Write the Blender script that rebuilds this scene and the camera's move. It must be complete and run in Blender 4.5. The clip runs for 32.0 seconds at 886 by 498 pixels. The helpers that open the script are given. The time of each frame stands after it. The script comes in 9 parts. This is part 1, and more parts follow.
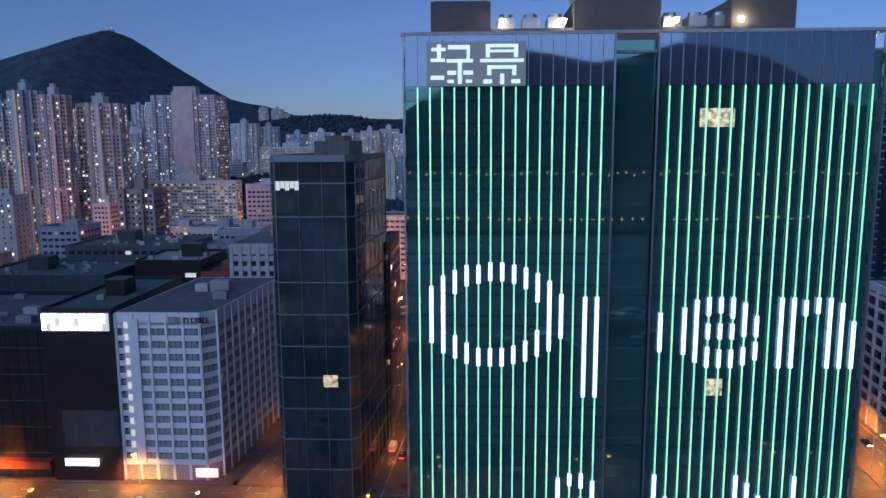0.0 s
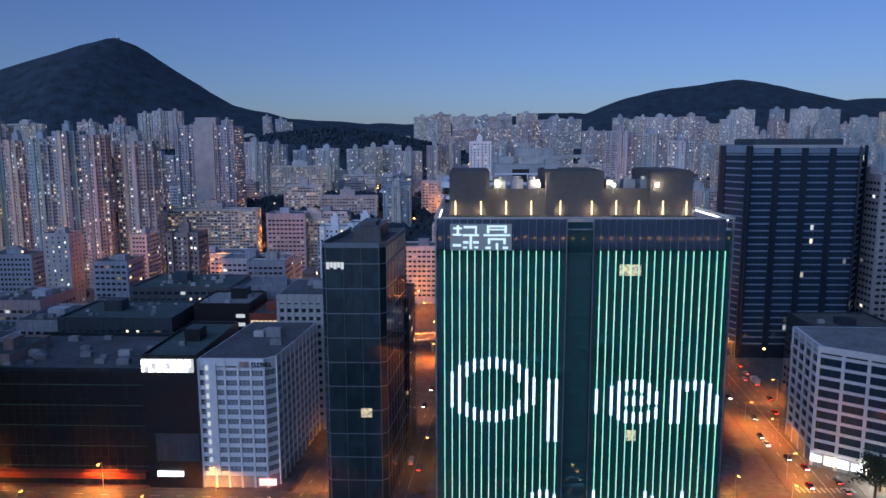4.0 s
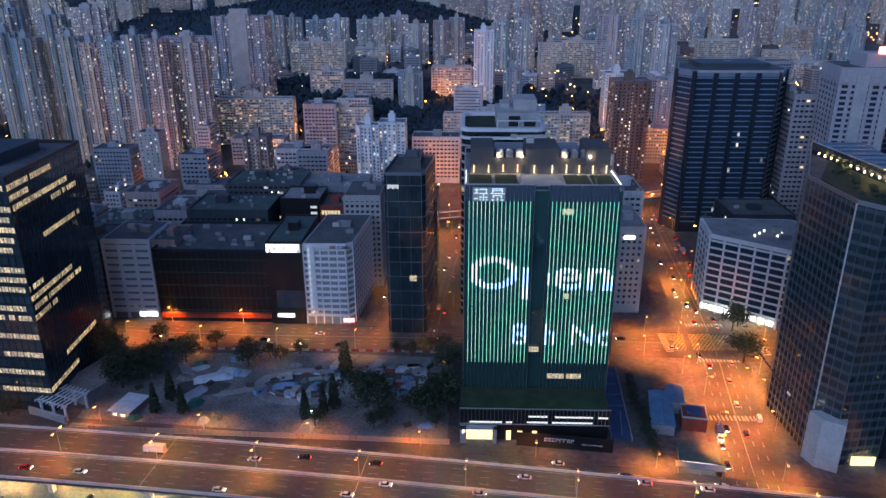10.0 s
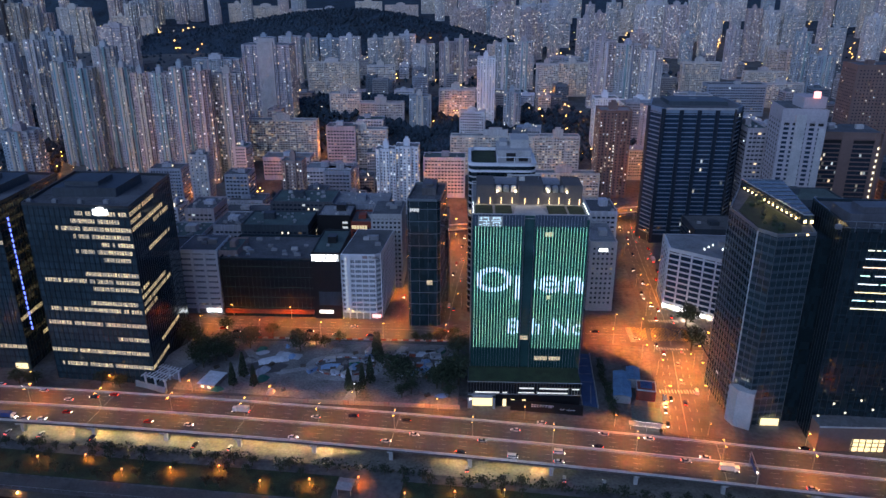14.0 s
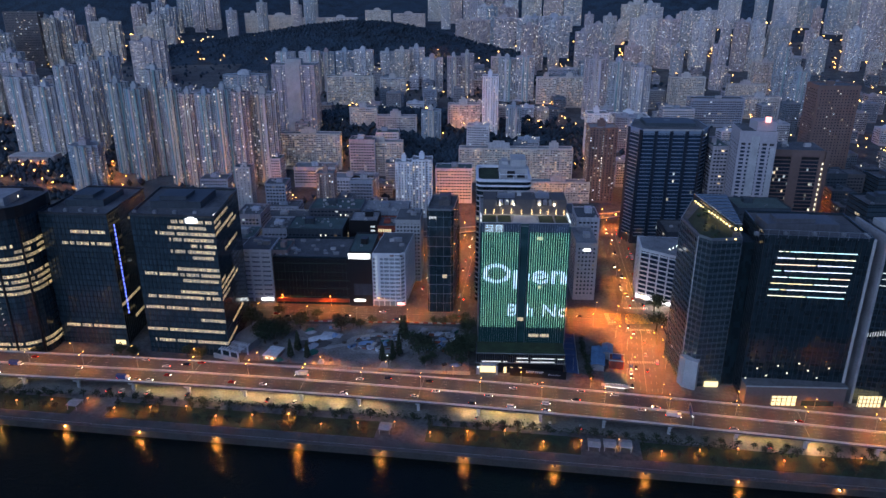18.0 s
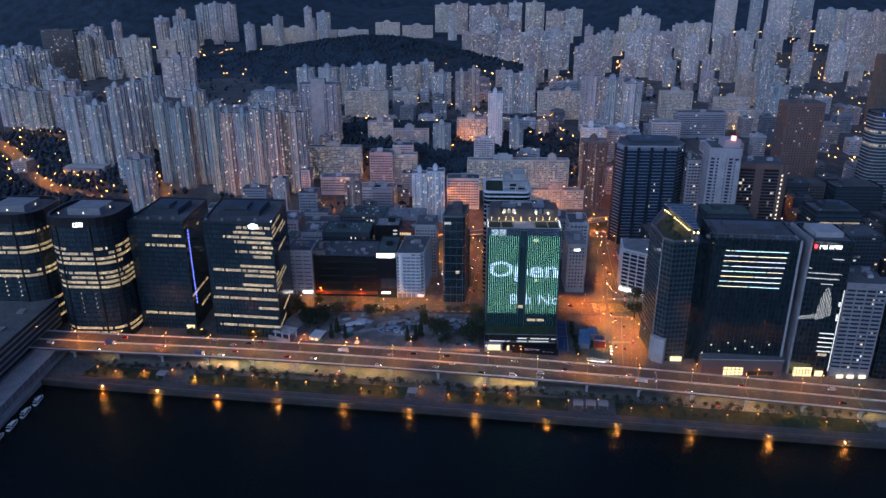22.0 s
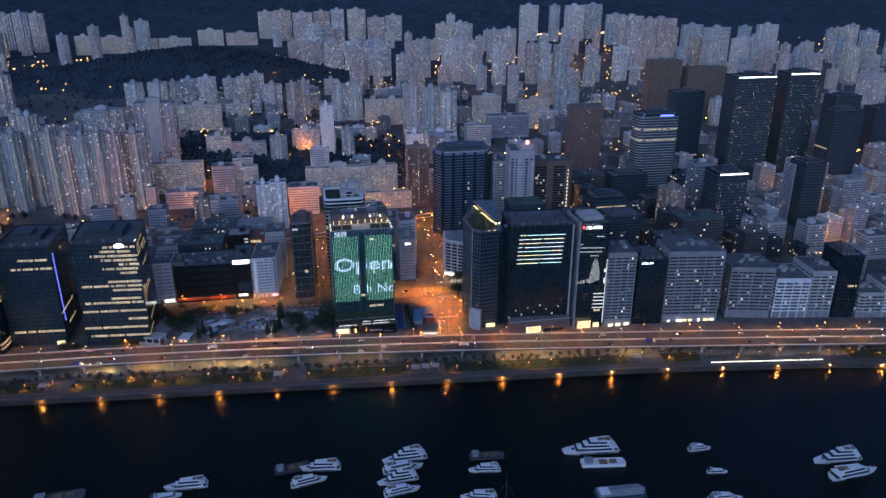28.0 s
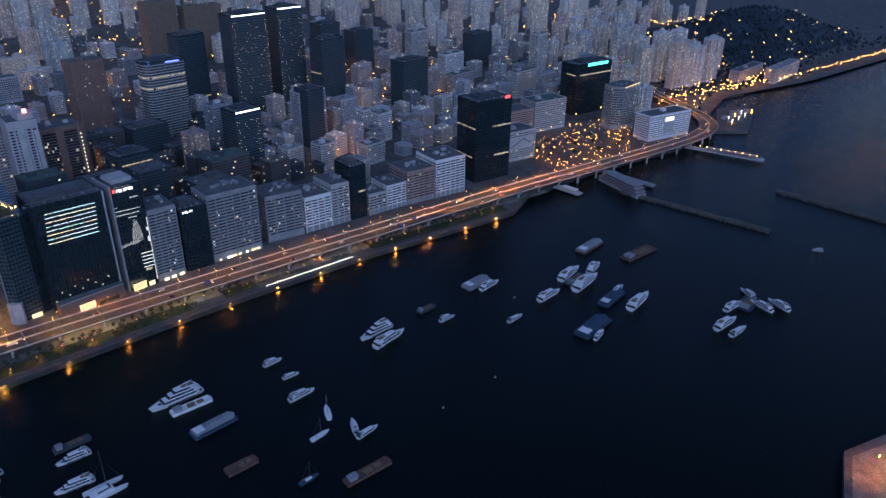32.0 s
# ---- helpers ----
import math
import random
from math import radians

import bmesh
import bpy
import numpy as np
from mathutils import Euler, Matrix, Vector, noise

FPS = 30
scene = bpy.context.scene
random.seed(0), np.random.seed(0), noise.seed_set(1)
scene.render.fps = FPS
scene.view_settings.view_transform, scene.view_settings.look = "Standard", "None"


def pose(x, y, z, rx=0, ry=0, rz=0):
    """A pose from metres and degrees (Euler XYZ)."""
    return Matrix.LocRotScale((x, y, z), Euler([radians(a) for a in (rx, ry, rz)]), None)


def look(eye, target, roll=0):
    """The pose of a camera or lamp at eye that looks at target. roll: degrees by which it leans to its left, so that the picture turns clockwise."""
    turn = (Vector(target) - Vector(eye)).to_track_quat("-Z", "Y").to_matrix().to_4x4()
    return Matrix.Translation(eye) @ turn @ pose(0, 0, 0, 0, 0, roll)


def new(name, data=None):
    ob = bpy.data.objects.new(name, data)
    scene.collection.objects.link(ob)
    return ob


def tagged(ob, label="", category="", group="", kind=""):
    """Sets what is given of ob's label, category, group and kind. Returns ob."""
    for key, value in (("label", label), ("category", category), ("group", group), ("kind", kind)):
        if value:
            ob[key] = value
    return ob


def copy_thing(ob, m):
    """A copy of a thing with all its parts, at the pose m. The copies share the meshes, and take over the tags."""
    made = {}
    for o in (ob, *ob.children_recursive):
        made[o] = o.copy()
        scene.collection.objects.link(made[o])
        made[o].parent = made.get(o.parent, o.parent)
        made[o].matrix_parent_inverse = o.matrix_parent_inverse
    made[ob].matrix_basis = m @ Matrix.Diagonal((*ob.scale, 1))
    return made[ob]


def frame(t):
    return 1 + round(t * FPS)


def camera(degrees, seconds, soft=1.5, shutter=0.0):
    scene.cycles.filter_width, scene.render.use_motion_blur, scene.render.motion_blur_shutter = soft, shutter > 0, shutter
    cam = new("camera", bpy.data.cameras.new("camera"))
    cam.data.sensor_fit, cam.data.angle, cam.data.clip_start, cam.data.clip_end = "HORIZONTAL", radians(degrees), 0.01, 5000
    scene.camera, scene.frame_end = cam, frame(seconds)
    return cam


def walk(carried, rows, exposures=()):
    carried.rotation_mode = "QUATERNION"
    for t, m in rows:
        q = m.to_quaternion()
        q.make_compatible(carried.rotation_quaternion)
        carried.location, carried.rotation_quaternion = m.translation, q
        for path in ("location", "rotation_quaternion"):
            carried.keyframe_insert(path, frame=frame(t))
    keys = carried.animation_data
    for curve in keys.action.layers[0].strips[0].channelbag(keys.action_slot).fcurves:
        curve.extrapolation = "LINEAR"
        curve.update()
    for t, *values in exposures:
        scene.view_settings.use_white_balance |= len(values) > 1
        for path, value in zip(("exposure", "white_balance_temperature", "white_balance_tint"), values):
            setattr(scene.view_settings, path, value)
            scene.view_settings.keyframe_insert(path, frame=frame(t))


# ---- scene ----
cam = camera(63.43, 32.0, soft=1.5)
# seconds, x, y, z, heading, tilt, roll
PATH = [
    (0.0, -21.2, -92.6, 90.4, -2.28, -8.44, -0.29),
    (0.5, -21.3, -98.2, 93.8, -2.27, -8.43, -0.27),
    (1.0, -21.5, -104.0, 97.3, -2.27, -8.44, -0.23),
    (1.5, -21.7, -109.9, 100.9, -2.23, -8.42, -0.18),
    (2.0, -21.9, -116.0, 104.5, -2.17, -8.44, -0.15),
    (2.5, -22.1, -122.4, 108.0, -2.14, -8.48, -0.14),
    (3.0, -22.4, -129.2, 111.6, -2.11, -8.50, -0.16),
    (3.5, -22.7, -136.4, 115.4, -2.12, -8.54, -0.17),
    (4.0, -23.0, -144.1, 119.3, -2.10, -8.56, -0.18),
    (4.5, -23.4, -152.4, 123.6, -2.08, -8.51, -0.18),
    (5.9, -24.7, -179.4, 136.9, -2.07, -8.60, -0.18),
    (6.5, -25.3, -191.0, 142.7, -2.07, -10.34, -0.19),
    (7.0, -25.8, -201.0, 147.6, -2.05, -12.30, -0.22),
    (7.5, -26.3, -211.2, 152.5, -2.13, -14.18, -0.24),
    (8.0, -26.7, -221.3, 157.4, -2.15, -15.98, -0.22),
    (8.5, -27.2, -231.4, 162.3, -2.13, -17.69, -0.19),
    (9.0, -27.6, -241.5, 167.1, -2.09, -19.32, -0.16),
    (9.5, -28.1, -251.4, 172.0, -2.12, -20.77, -0.18),
    (10.0, -28.6, -261.2, 176.9, -2.07, -20.78, -0.16),
    (10.5, -29.1, -271.1, 181.8, -2.04, -20.75, -0.13),
    (11.0, -29.5, -281.1, 186.7, -2.04, -20.76, -0.09),
    (11.5, -30.0, -291.2, 191.6, -2.03, -20.77, -0.05),
    (12.0, -30.4, -301.6, 196.5, -2.04, -20.77, 0.00),
    (12.5, -30.7, -312.3, 201.4, -2.07, -20.75, 0.03),
    (13.0, -31.1, -323.3, 206.2, -2.11, -20.78, 0.04),
    (13.5, -31.4, -334.6, 211.1, -2.13, -20.74, 0.06),
    (14.0, -31.6, -346.1, 215.9, -2.16, -20.76, 0.06),
    (14.5, -31.9, -358.0, 220.8, -2.26, -20.80, 0.03),
    (16.5, -33.4, -407.2, 240.6, -2.24, -20.87, -0.06),
    (17.0, -33.9, -419.8, 245.6, -2.33, -20.91, -0.02),
    (17.5, -34.5, -432.4, 250.6, -2.40, -20.96, 0.00),
    (18.0, -35.1, -445.0, 255.7, -2.46, -20.98, -0.01),
    (18.5, -35.7, -457.8, 260.7, -2.53, -20.99, -0.03),
    (19.0, -36.3, -470.6, 265.7, -2.54, -20.95, -0.07),
    (19.5, -36.8, -483.6, 270.6, -2.64, -20.99, -0.11),
    (20.0, -37.2, -496.7, 275.5, -2.67, -20.99, -0.15),
    (20.5, -37.6, -509.8, 280.3, -2.75, -20.97, -0.18),
    (21.0, -37.9, -522.8, 285.0, -2.76, -20.90, -0.21),
    (21.5, -38.2, -535.7, 289.7, -2.86, -20.91, -0.24),
    (22.0, -38.4, -548.4, 294.3, -2.88, -20.87, -0.27),
    (22.5, -38.6, -560.8, 298.7, -2.90, -20.80, -0.30),
    (23.0, -38.7, -572.7, 303.1, -2.96, -20.86, -0.33),
    (23.5, -38.9, -584.2, 307.3, -2.94, -20.76, -0.35),
    (24.0, -39.2, -595.0, 311.4, -2.93, -20.74, -0.36),
    (24.5, -39.5, -605.2, 315.3, -3.04, -20.84, -0.37),
    (25.4, -40.5, -620.1, 321.3, -2.75, -20.89, -0.33),
    (26.5, -41.7, -638.3, 328.8, 1.77, -20.94, -0.28),
    (27.0, -42.4, -645.1, 332.0, 3.02, -20.98, -0.16),
    (27.5, -43.1, -651.5, 335.1, 6.10, -21.08, -0.04),
    (28.0, -43.9, -657.5, 338.1, 10.70, -21.24, 0.08),
    (28.5, -44.8, -663.2, 341.1, 15.29, -21.85, 0.17),
    (29.0, -45.6, -668.7, 344.1, 19.90, -22.46, 0.26),
    (29.5, -46.6, -674.0, 347.0, 24.49, -23.08, 0.36),
    (30.0, -47.6, -679.2, 349.9, 29.09, -23.68, 0.45),
    (30.5, -48.6, -684.3, 352.7, 33.85, -24.29, 0.52),
    (31.0, -49.6, -689.2, 355.5, 38.57, -24.90, 0.58),
    (31.5, -50.7, -694.2, 358.3, 43.33, -25.51, 0.64),
    (32.0, -51.8, -699.1, 361.1, 48.13, -26.09, 0.69),
]
walk(cam, [(t, pose(x, y, z, 90 + tilt, 0, -head) @ pose(0, 0, 0, 0, 0, roll))
           for t, x, y, z, head, tilt, roll in PATH],
     exposures=[(0, 0.0), (32, 0.0)])

# ---------------------------------------------------------------- sky and sun
world = bpy.data.worlds.new("dusk_sky")
scene.world = world
world.use_nodes = True
wn, wl = world.node_tree.nodes, world.node_tree.links
sky = wn.new("ShaderNodeTexSky")
sky.sky_type = "NISHITA"
sky.sun_disc = False
sky.sun_elevation = radians(12.0)
sky.sun_rotation = radians(212)
sky.altitude = 0
sky.air_density = 1.0
sky.dust_density = 0.3
sky.ozone_density = 5.0
tint = wn.new("ShaderNodeVectorMath")
tint.operation = "MULTIPLY"
tint.inputs[1].default_value = (0.80, 0.83, 1.24)
wl.new(sky.outputs[0], tint.inputs[0])
veil = wn.new("ShaderNodeHueSaturation")
veil.inputs["Saturation"].default_value = 0.95
veil.inputs["Value"].default_value = 0.68
wl.new(tint.outputs[0], veil.inputs["Color"])
wl.new(veil.outputs[0], wn["Background"].inputs[0])
wn["Background"].inputs[1].default_value = 0.125
sun = new("sun", bpy.data.lights.new("sun", "SUN"))
sun.data.energy = 2.35
sun.data.angle = radians(95)
sun.data.color = (0.44, 0.62, 1.0)
sun.matrix_world = look((-300, -480, 150), (0, 0, 0))

# ---------------------------------------------------------------- materials


def material(name, color=(0.5, 0.5, 0.5), rough=0.7, metal=0.0, grain=0.12, size=1.0, bump=0.0, spec=0.5, glow=None, power=0.0):
    m = bpy.data.materials.new(name)
    m.use_nodes = True
    n, l = m.node_tree.nodes, m.node_tree.links
    b = n["Principled BSDF"]
    b.inputs["Roughness"].default_value = rough
    b.inputs["Metallic"].default_value = metal
    b.inputs["Specular IOR Level"].default_value = spec
    b.inputs["Base Color"].default_value = (*color, 1)
    if grain or bump:
        tc = n.new("ShaderNodeTexCoord")
        fine = n.new("ShaderNodeTexNoise")
        fine.inputs["Scale"].default_value = 3.0 / size
        fine.inputs["Detail"].default_value = 4
        wide = n.new("ShaderNodeTexNoise")
        wide.inputs["Scale"].default_value = 0.35 / size
        wide.inputs["Detail"].default_value = 3
        l.new(tc.outputs["Object"], fine.inputs["Vector"])
        l.new(tc.outputs["Object"], wide.inputs["Vector"])
        add = n.new("ShaderNodeMath")
        add.operation = "ADD"
        l.new(fine.outputs["Fac"], add.inputs[0])
        l.new(wide.outputs["Fac"], add.inputs[1])
        mr = n.new("ShaderNodeMapRange")
        mr.inputs["From Min"].default_value = 0.6
        mr.inputs["From Max"].default_value = 1.4
        mr.inputs["To Min"].default_value = 1 - grain * 2
        mr.inputs["To Max"].default_value = 1 + grain
        l.new(add.outputs[0], mr.inputs["Value"])
        mul = n.new("ShaderNodeVectorMath")
        mul.operation = "SCALE"
        mul.inputs[0].default_value = color
        l.new(mr.outputs[0], mul.inputs["Scale"])
        l.new(mul.outputs[0], b.inputs["Base Color"])
        if bump:
            bp = n.new("ShaderNodeBump")
            bp.inputs["Strength"].default_value = bump
            bp.inputs["Distance"].default_value = 0.3 * size
            l.new(fine.outputs["Fac"], bp.inputs["Height"])
            l.new(bp.outputs[0], b.inputs["Normal"])
    if glow:
        b.inputs["Emission Color"].default_value = (*glow, 1)
        b.inputs["Emission Strength"].default_value = power
    return m


def painted_wall(name, stops, rough=0.8, islands=False):
    """Weathered wall paint whose tint is drawn object by object from the given colours."""
    m = material(name, (0.5, 0.5, 0.5), rough, grain=0.16, size=6.0)
    n, l = m.node_tree.nodes, m.node_tree.links
    info = n.new("ShaderNodeObjectInfo")
    ramp = n.new("ShaderNodeValToRGB")
    ramp.color_ramp.interpolation = "CONSTANT"
    ramp.color_ramp.elements[0].color = (*stops[0], 1)
    ramp.color_ramp.elements[1].position = 1.0 / len(stops)
    ramp.color_ramp.elements[1].color = (*stops[1], 1)
    for i in range(2, len(stops)):
        ramp.color_ramp.elements.new(i / len(stops)).color = (*stops[i], 1)
    l.new(n.new("ShaderNodeNewGeometry").outputs["Random Per Island"] if islands else info.outputs["Random"], ramp.inputs[0])
    mul = [k for k in n if k.bl_idname == "ShaderNodeVectorMath"][0]
    l.new(ramp.outputs[0], mul.inputs[0])
    # rain streaks running down the wall
    tc = n.new("ShaderNodeTexCoord")
    mp = n.new("ShaderNodeMapping")
    mp.inputs["Scale"].default_value = (0.9, 0.9, 0.03)
    nz = n.new("ShaderNodeTexNoise")
    nz.inputs["Scale"].default_value = 1.0
    mr = n.new("ShaderNodeMapRange")
    mr.inputs["From Min"].default_value = 0.35
    mr.inputs["From Max"].default_value = 0.65
    mr.inputs["To Min"].default_value = 0.78
    mr.inputs["To Max"].default_value = 1.05
    l.new(tc.outputs["Object"], mp.inputs[0])
    l.new(mp.outputs[0], nz.inputs["Vector"])
    l.new(nz.outputs["Fac"], mr.inputs["Value"])
    sc = n.new("ShaderNodeVectorMath")
    sc.operation = "SCALE"
    l.new(mul.outputs[0], sc.inputs[0])
    l.new(mr.outputs[0], sc.inputs["Scale"])
    l.new(sc.outputs[0], n["Principled BSDF"].inputs["Base Color"])
    return m


def window_glass(name, share, power, warm=0.5, base=(0.03, 0.04, 0.055), rough=0.12):
    """Panes of which a share, drawn pane by pane, has its room lit."""
    m = bpy.data.materials.new(name)
    m.use_nodes = True
    n, l = m.node_tree.nodes, m.node_tree.links
    b = n["Principled BSDF"]
    b.inputs["Base Color"].default_value = (*base, 1)
    b.inputs["Roughness"].default_value = rough
    geo, info = n.new("ShaderNodeNewGeometry"), n.new("ShaderNodeObjectInfo")
    mix = n.new("ShaderNodeMath")
    mix.operation = "ADD"
    l.new(geo.outputs["Random Per Island"], mix.inputs[0])
    l.new(info.outputs["Random"], mix.inputs[1])
    wn1 = n.new("ShaderNodeTexWhiteNoise")
    wn1.noise_dimensions = "1D"
    l.new(mix.outputs[0], wn1.inputs["W"])
    gt = n.new("ShaderNodeMath")
    gt.operation = "LESS_THAN"
    gt.inputs[1].default_value = share
    l.new(wn1.outputs["Value"], gt.inputs[0])
    sep = n.new("ShaderNodeSeparateColor")
    l.new(wn1.outputs["Color"], sep.inputs[0])
    ramp = n.new("ShaderNodeValToRGB")
    ramp.color_ramp.interpolation = "CONSTANT"
    ramp.color_ramp.elements[0].color = (1.0, 0.72, 0.44, 1)
    ramp.color_ramp.elements[1].position = warm
    ramp.color_ramp.elements[1].color = (1.0, 0.90, 0.72, 1)
    ramp.color_ramp.elements.new(min(0.99, warm + (1 - warm) * 0.5)).color = (0.84, 0.93, 1.0, 1)
    l.new(sep.outputs[1], ramp.inputs[0])
    mr = n.new("ShaderNodeMath")
    mr.operation = "POWER"
    mr.inputs[1].default_value = 2.2
    l.new(sep.outputs[2], mr.inputs[0])
    ml = n.new("ShaderNodeMath")
    ml.operation = "MULTIPLY"
    l.new(gt.outputs[0], ml.inputs[0])
    l.new(mr.outputs[0], ml.inputs[1])
    st = n.new("ShaderNodeMath")
    st.operation = "MULTIPLY"
    st.inputs[1].default_value = power
    l.new(ml.outputs[0], st.inputs[0])
    l.new(ramp.outputs[0], b.inputs["Emission Color"])
    l.new(st.outputs[0], b.inputs["Emission Strength"])
    return m



def paned(m, step, low=0.7, high=1.35, wave=0.12):
    """Each sheet of glass a little lighter or darker and off true, as panes in a curtain wall are."""
    n, l = m.node_tree.nodes, m.node_tree.links
    b = n["Principled BSDF"]
    base = tuple(b.inputs["Base Color"].default_value)[:3]
    tc = n.new("ShaderNodeTexCoord")
    sn = n.new("ShaderNodeVectorMath")
    sn.operation = "SNAP"
    sn.inputs[1].default_value = step
    wn_ = n.new("ShaderNodeTexWhiteNoise")
    nz = n.new("ShaderNodeTexNoise")
    nz.inputs["Scale"].default_value = 0.05
    nz.inputs["Detail"].default_value = 3
    ad = n.new("ShaderNodeMath")
    ad.operation = "MULTIPLY"
    mr = n.new("ShaderNodeMapRange")
    mr.inputs["From Max"].default_value = 0.6
    mr.inputs["To Min"].default_value = low
    mr.inputs["To Max"].default_value = high
    sc = n.new("ShaderNodeVectorMath")
    sc.operation = "SCALE"
    sc.inputs[0].default_value = base
    bp = n.new("ShaderNodeBump")
    bp.inputs["Strength"].default_value = wave
    bp.inputs["Distance"].default_value = 1.0
    l.new(tc.outputs["Object"], sn.inputs[0])
    l.new(sn.outputs[0], wn_.inputs["Vector"])
    l.new(tc.outputs["Object"], nz.inputs["Vector"])
    l.new(wn_.outputs["Value"], ad.inputs[0])
    l.new(nz.outputs["Fac"], ad.inputs[1])
    l.new(ad.outputs[0], mr.inputs["Value"])
    l.new(mr.outputs[0], sc.inputs["Scale"])
    l.new(sc.outputs[0], b.inputs["Base Color"])
    l.new(nz.outputs["Fac"], bp.inputs["Height"])
    l.new(bp.outputs[0], b.inputs["Normal"])
    return m


RESI = painted_wall("residential_paint", [(0.50, 0.46, 0.48), (0.43, 0.46, 0.51), (0.54, 0.52, 0.48), (0.37, 0.44, 0.49), (0.60, 0.60, 0.61), (0.47, 0.40, 0.40), (0.52, 0.53, 0.55), (0.45, 0.47, 0.48)])
SLABWALL = painted_wall("cream_slab_paint", [(0.62, 0.58, 0.53), (0.58, 0.57, 0.56), (0.64, 0.60, 0.54), (0.56, 0.50, 0.48)])
STRIPS = painted_wall("tower_strip_paint", [(0.26, 0.42, 0.43), (0.60, 0.54, 0.44), (0.62, 0.62, 0.66), (0.26, 0.29, 0.34), (0.30, 0.45, 0.46), (0.52, 0.48, 0.50)])
INDU = painted_wall("industrial_paint", [(0.42, 0.42, 0.45), (0.50, 0.49, 0.48), (0.34, 0.37, 0.42), (0.46, 0.43, 0.43), (0.60, 0.60, 0.62), (0.26, 0.29, 0.33), (0.42, 0.38, 0.39), (0.64, 0.64, 0.68)])
MIXED = painted_wall("mixed_city_paint", [(0.26, 0.27, 0.30), (0.36, 0.35, 0.35), (0.20, 0.23, 0.26), (0.32, 0.28, 0.27), (0.44, 0.44, 0.46), (0.14, 0.17, 0.20), (0.36, 0.33, 0.33)], islands=True)
DARKWALL = painted_wall("dark_cladding", [(0.055, 0.075, 0.09), (0.10, 0.105, 0.12), (0.05, 0.065, 0.08), (0.12, 0.11, 0.11)], 0.5)
TEALWALL = painted_wall("teal_paint", [(0.16, 0.34, 0.36), (0.18, 0.36, 0.40)])
WHITE = material("white_tile", (0.78, 0.78, 0.79), 0.5, grain=0.08, size=4)
PINK = painted_wall("pink_tile", [(0.42, 0.30, 0.28), (0.40, 0.29, 0.26)])
BROWN = material("brown_tile", (0.20, 0.13, 0.11), 0.6, grain=0.12, size=4)
GREY = material("grey_concrete", (0.30, 0.30, 0.31), 0.85, grain=0.2, size=3)
LIGHTGREY = material("light_concrete", (0.46, 0.45, 0.44), 0.85, grain=0.16, size=3)
ROOF = material("roof_felt", (0.13, 0.135, 0.14), 0.9, grain=0.3, size=5)
ROOFPALE = material("roof_screed", (0.30, 0.30, 0.30), 0.9, grain=0.25, size=4)
ROOFGREEN = material("green_roof_paint", (0.09, 0.135, 0.125), 0.85, grain=0.25, size=4)
GLASS = paned(material("curtain_glass", (0.018, 0.034, 0.041), 0.05, metal=0.3, grain=0.0, spec=0.8), (1.5, 1.5, 4.2))
# Paler, bluer glass for inland towers: haze put into the base colour.
FARGLASS = material("hazed_office_glass", (0.055, 0.085, 0.105), 0.2, grain=0.12, size=4, spec=0.6)
GLASS2 = paned(material("blue_green_glass", (0.030, 0.055, 0.065), 0.07, metal=0.3, grain=0.0, spec=0.9), (1.5, 1.5, 4.1))
SPANDREL = material("spandrel_glass", (0.022, 0.036, 0.044), 0.2, grain=0.1, size=2, spec=0.6)
FRAME = material("aluminium_frame", (0.34, 0.36, 0.38), 0.35, metal=0.8, grain=0.05)
DARKFRAME = material("dark_frame", (0.05, 0.055, 0.06), 0.4, metal=0.4, grain=0.05)
STEEL = material("galvanised_steel", (0.45, 0.46, 0.47), 0.4, metal=0.8, grain=0.1)
BLACKPANEL = material("black_metal_panel", (0.018, 0.018, 0.02), 0.35, grain=0.1, size=2)
# Wet concrete, its base colour darkened further for the unlit wall face.
SEAWALL = material("wet_shaded_sea_wall", (0.05, 0.048, 0.045), 0.9, grain=0.3, size=3)
W_RESI = window_glass("flat_window", 0.30, 2.3, 0.28)
W_OFFICE = window_glass("office_window", 0.10, 1.3, 0.2)
W_INDU = window_glass("workshop_window", 0.08, 1.8, 0.25)
W_FAR = window_glass("distant_flat_window", 0.32, 2.7, 0.24)
W_GALLERY = window_glass("gallery_window", 0.6, 1.15, 0.5)
LITROOM = material("lit_office_room", (0.6, 0.5, 0.35), 0.6, grain=0.1, glow=(1.0, 0.76, 0.38), power=0.75)


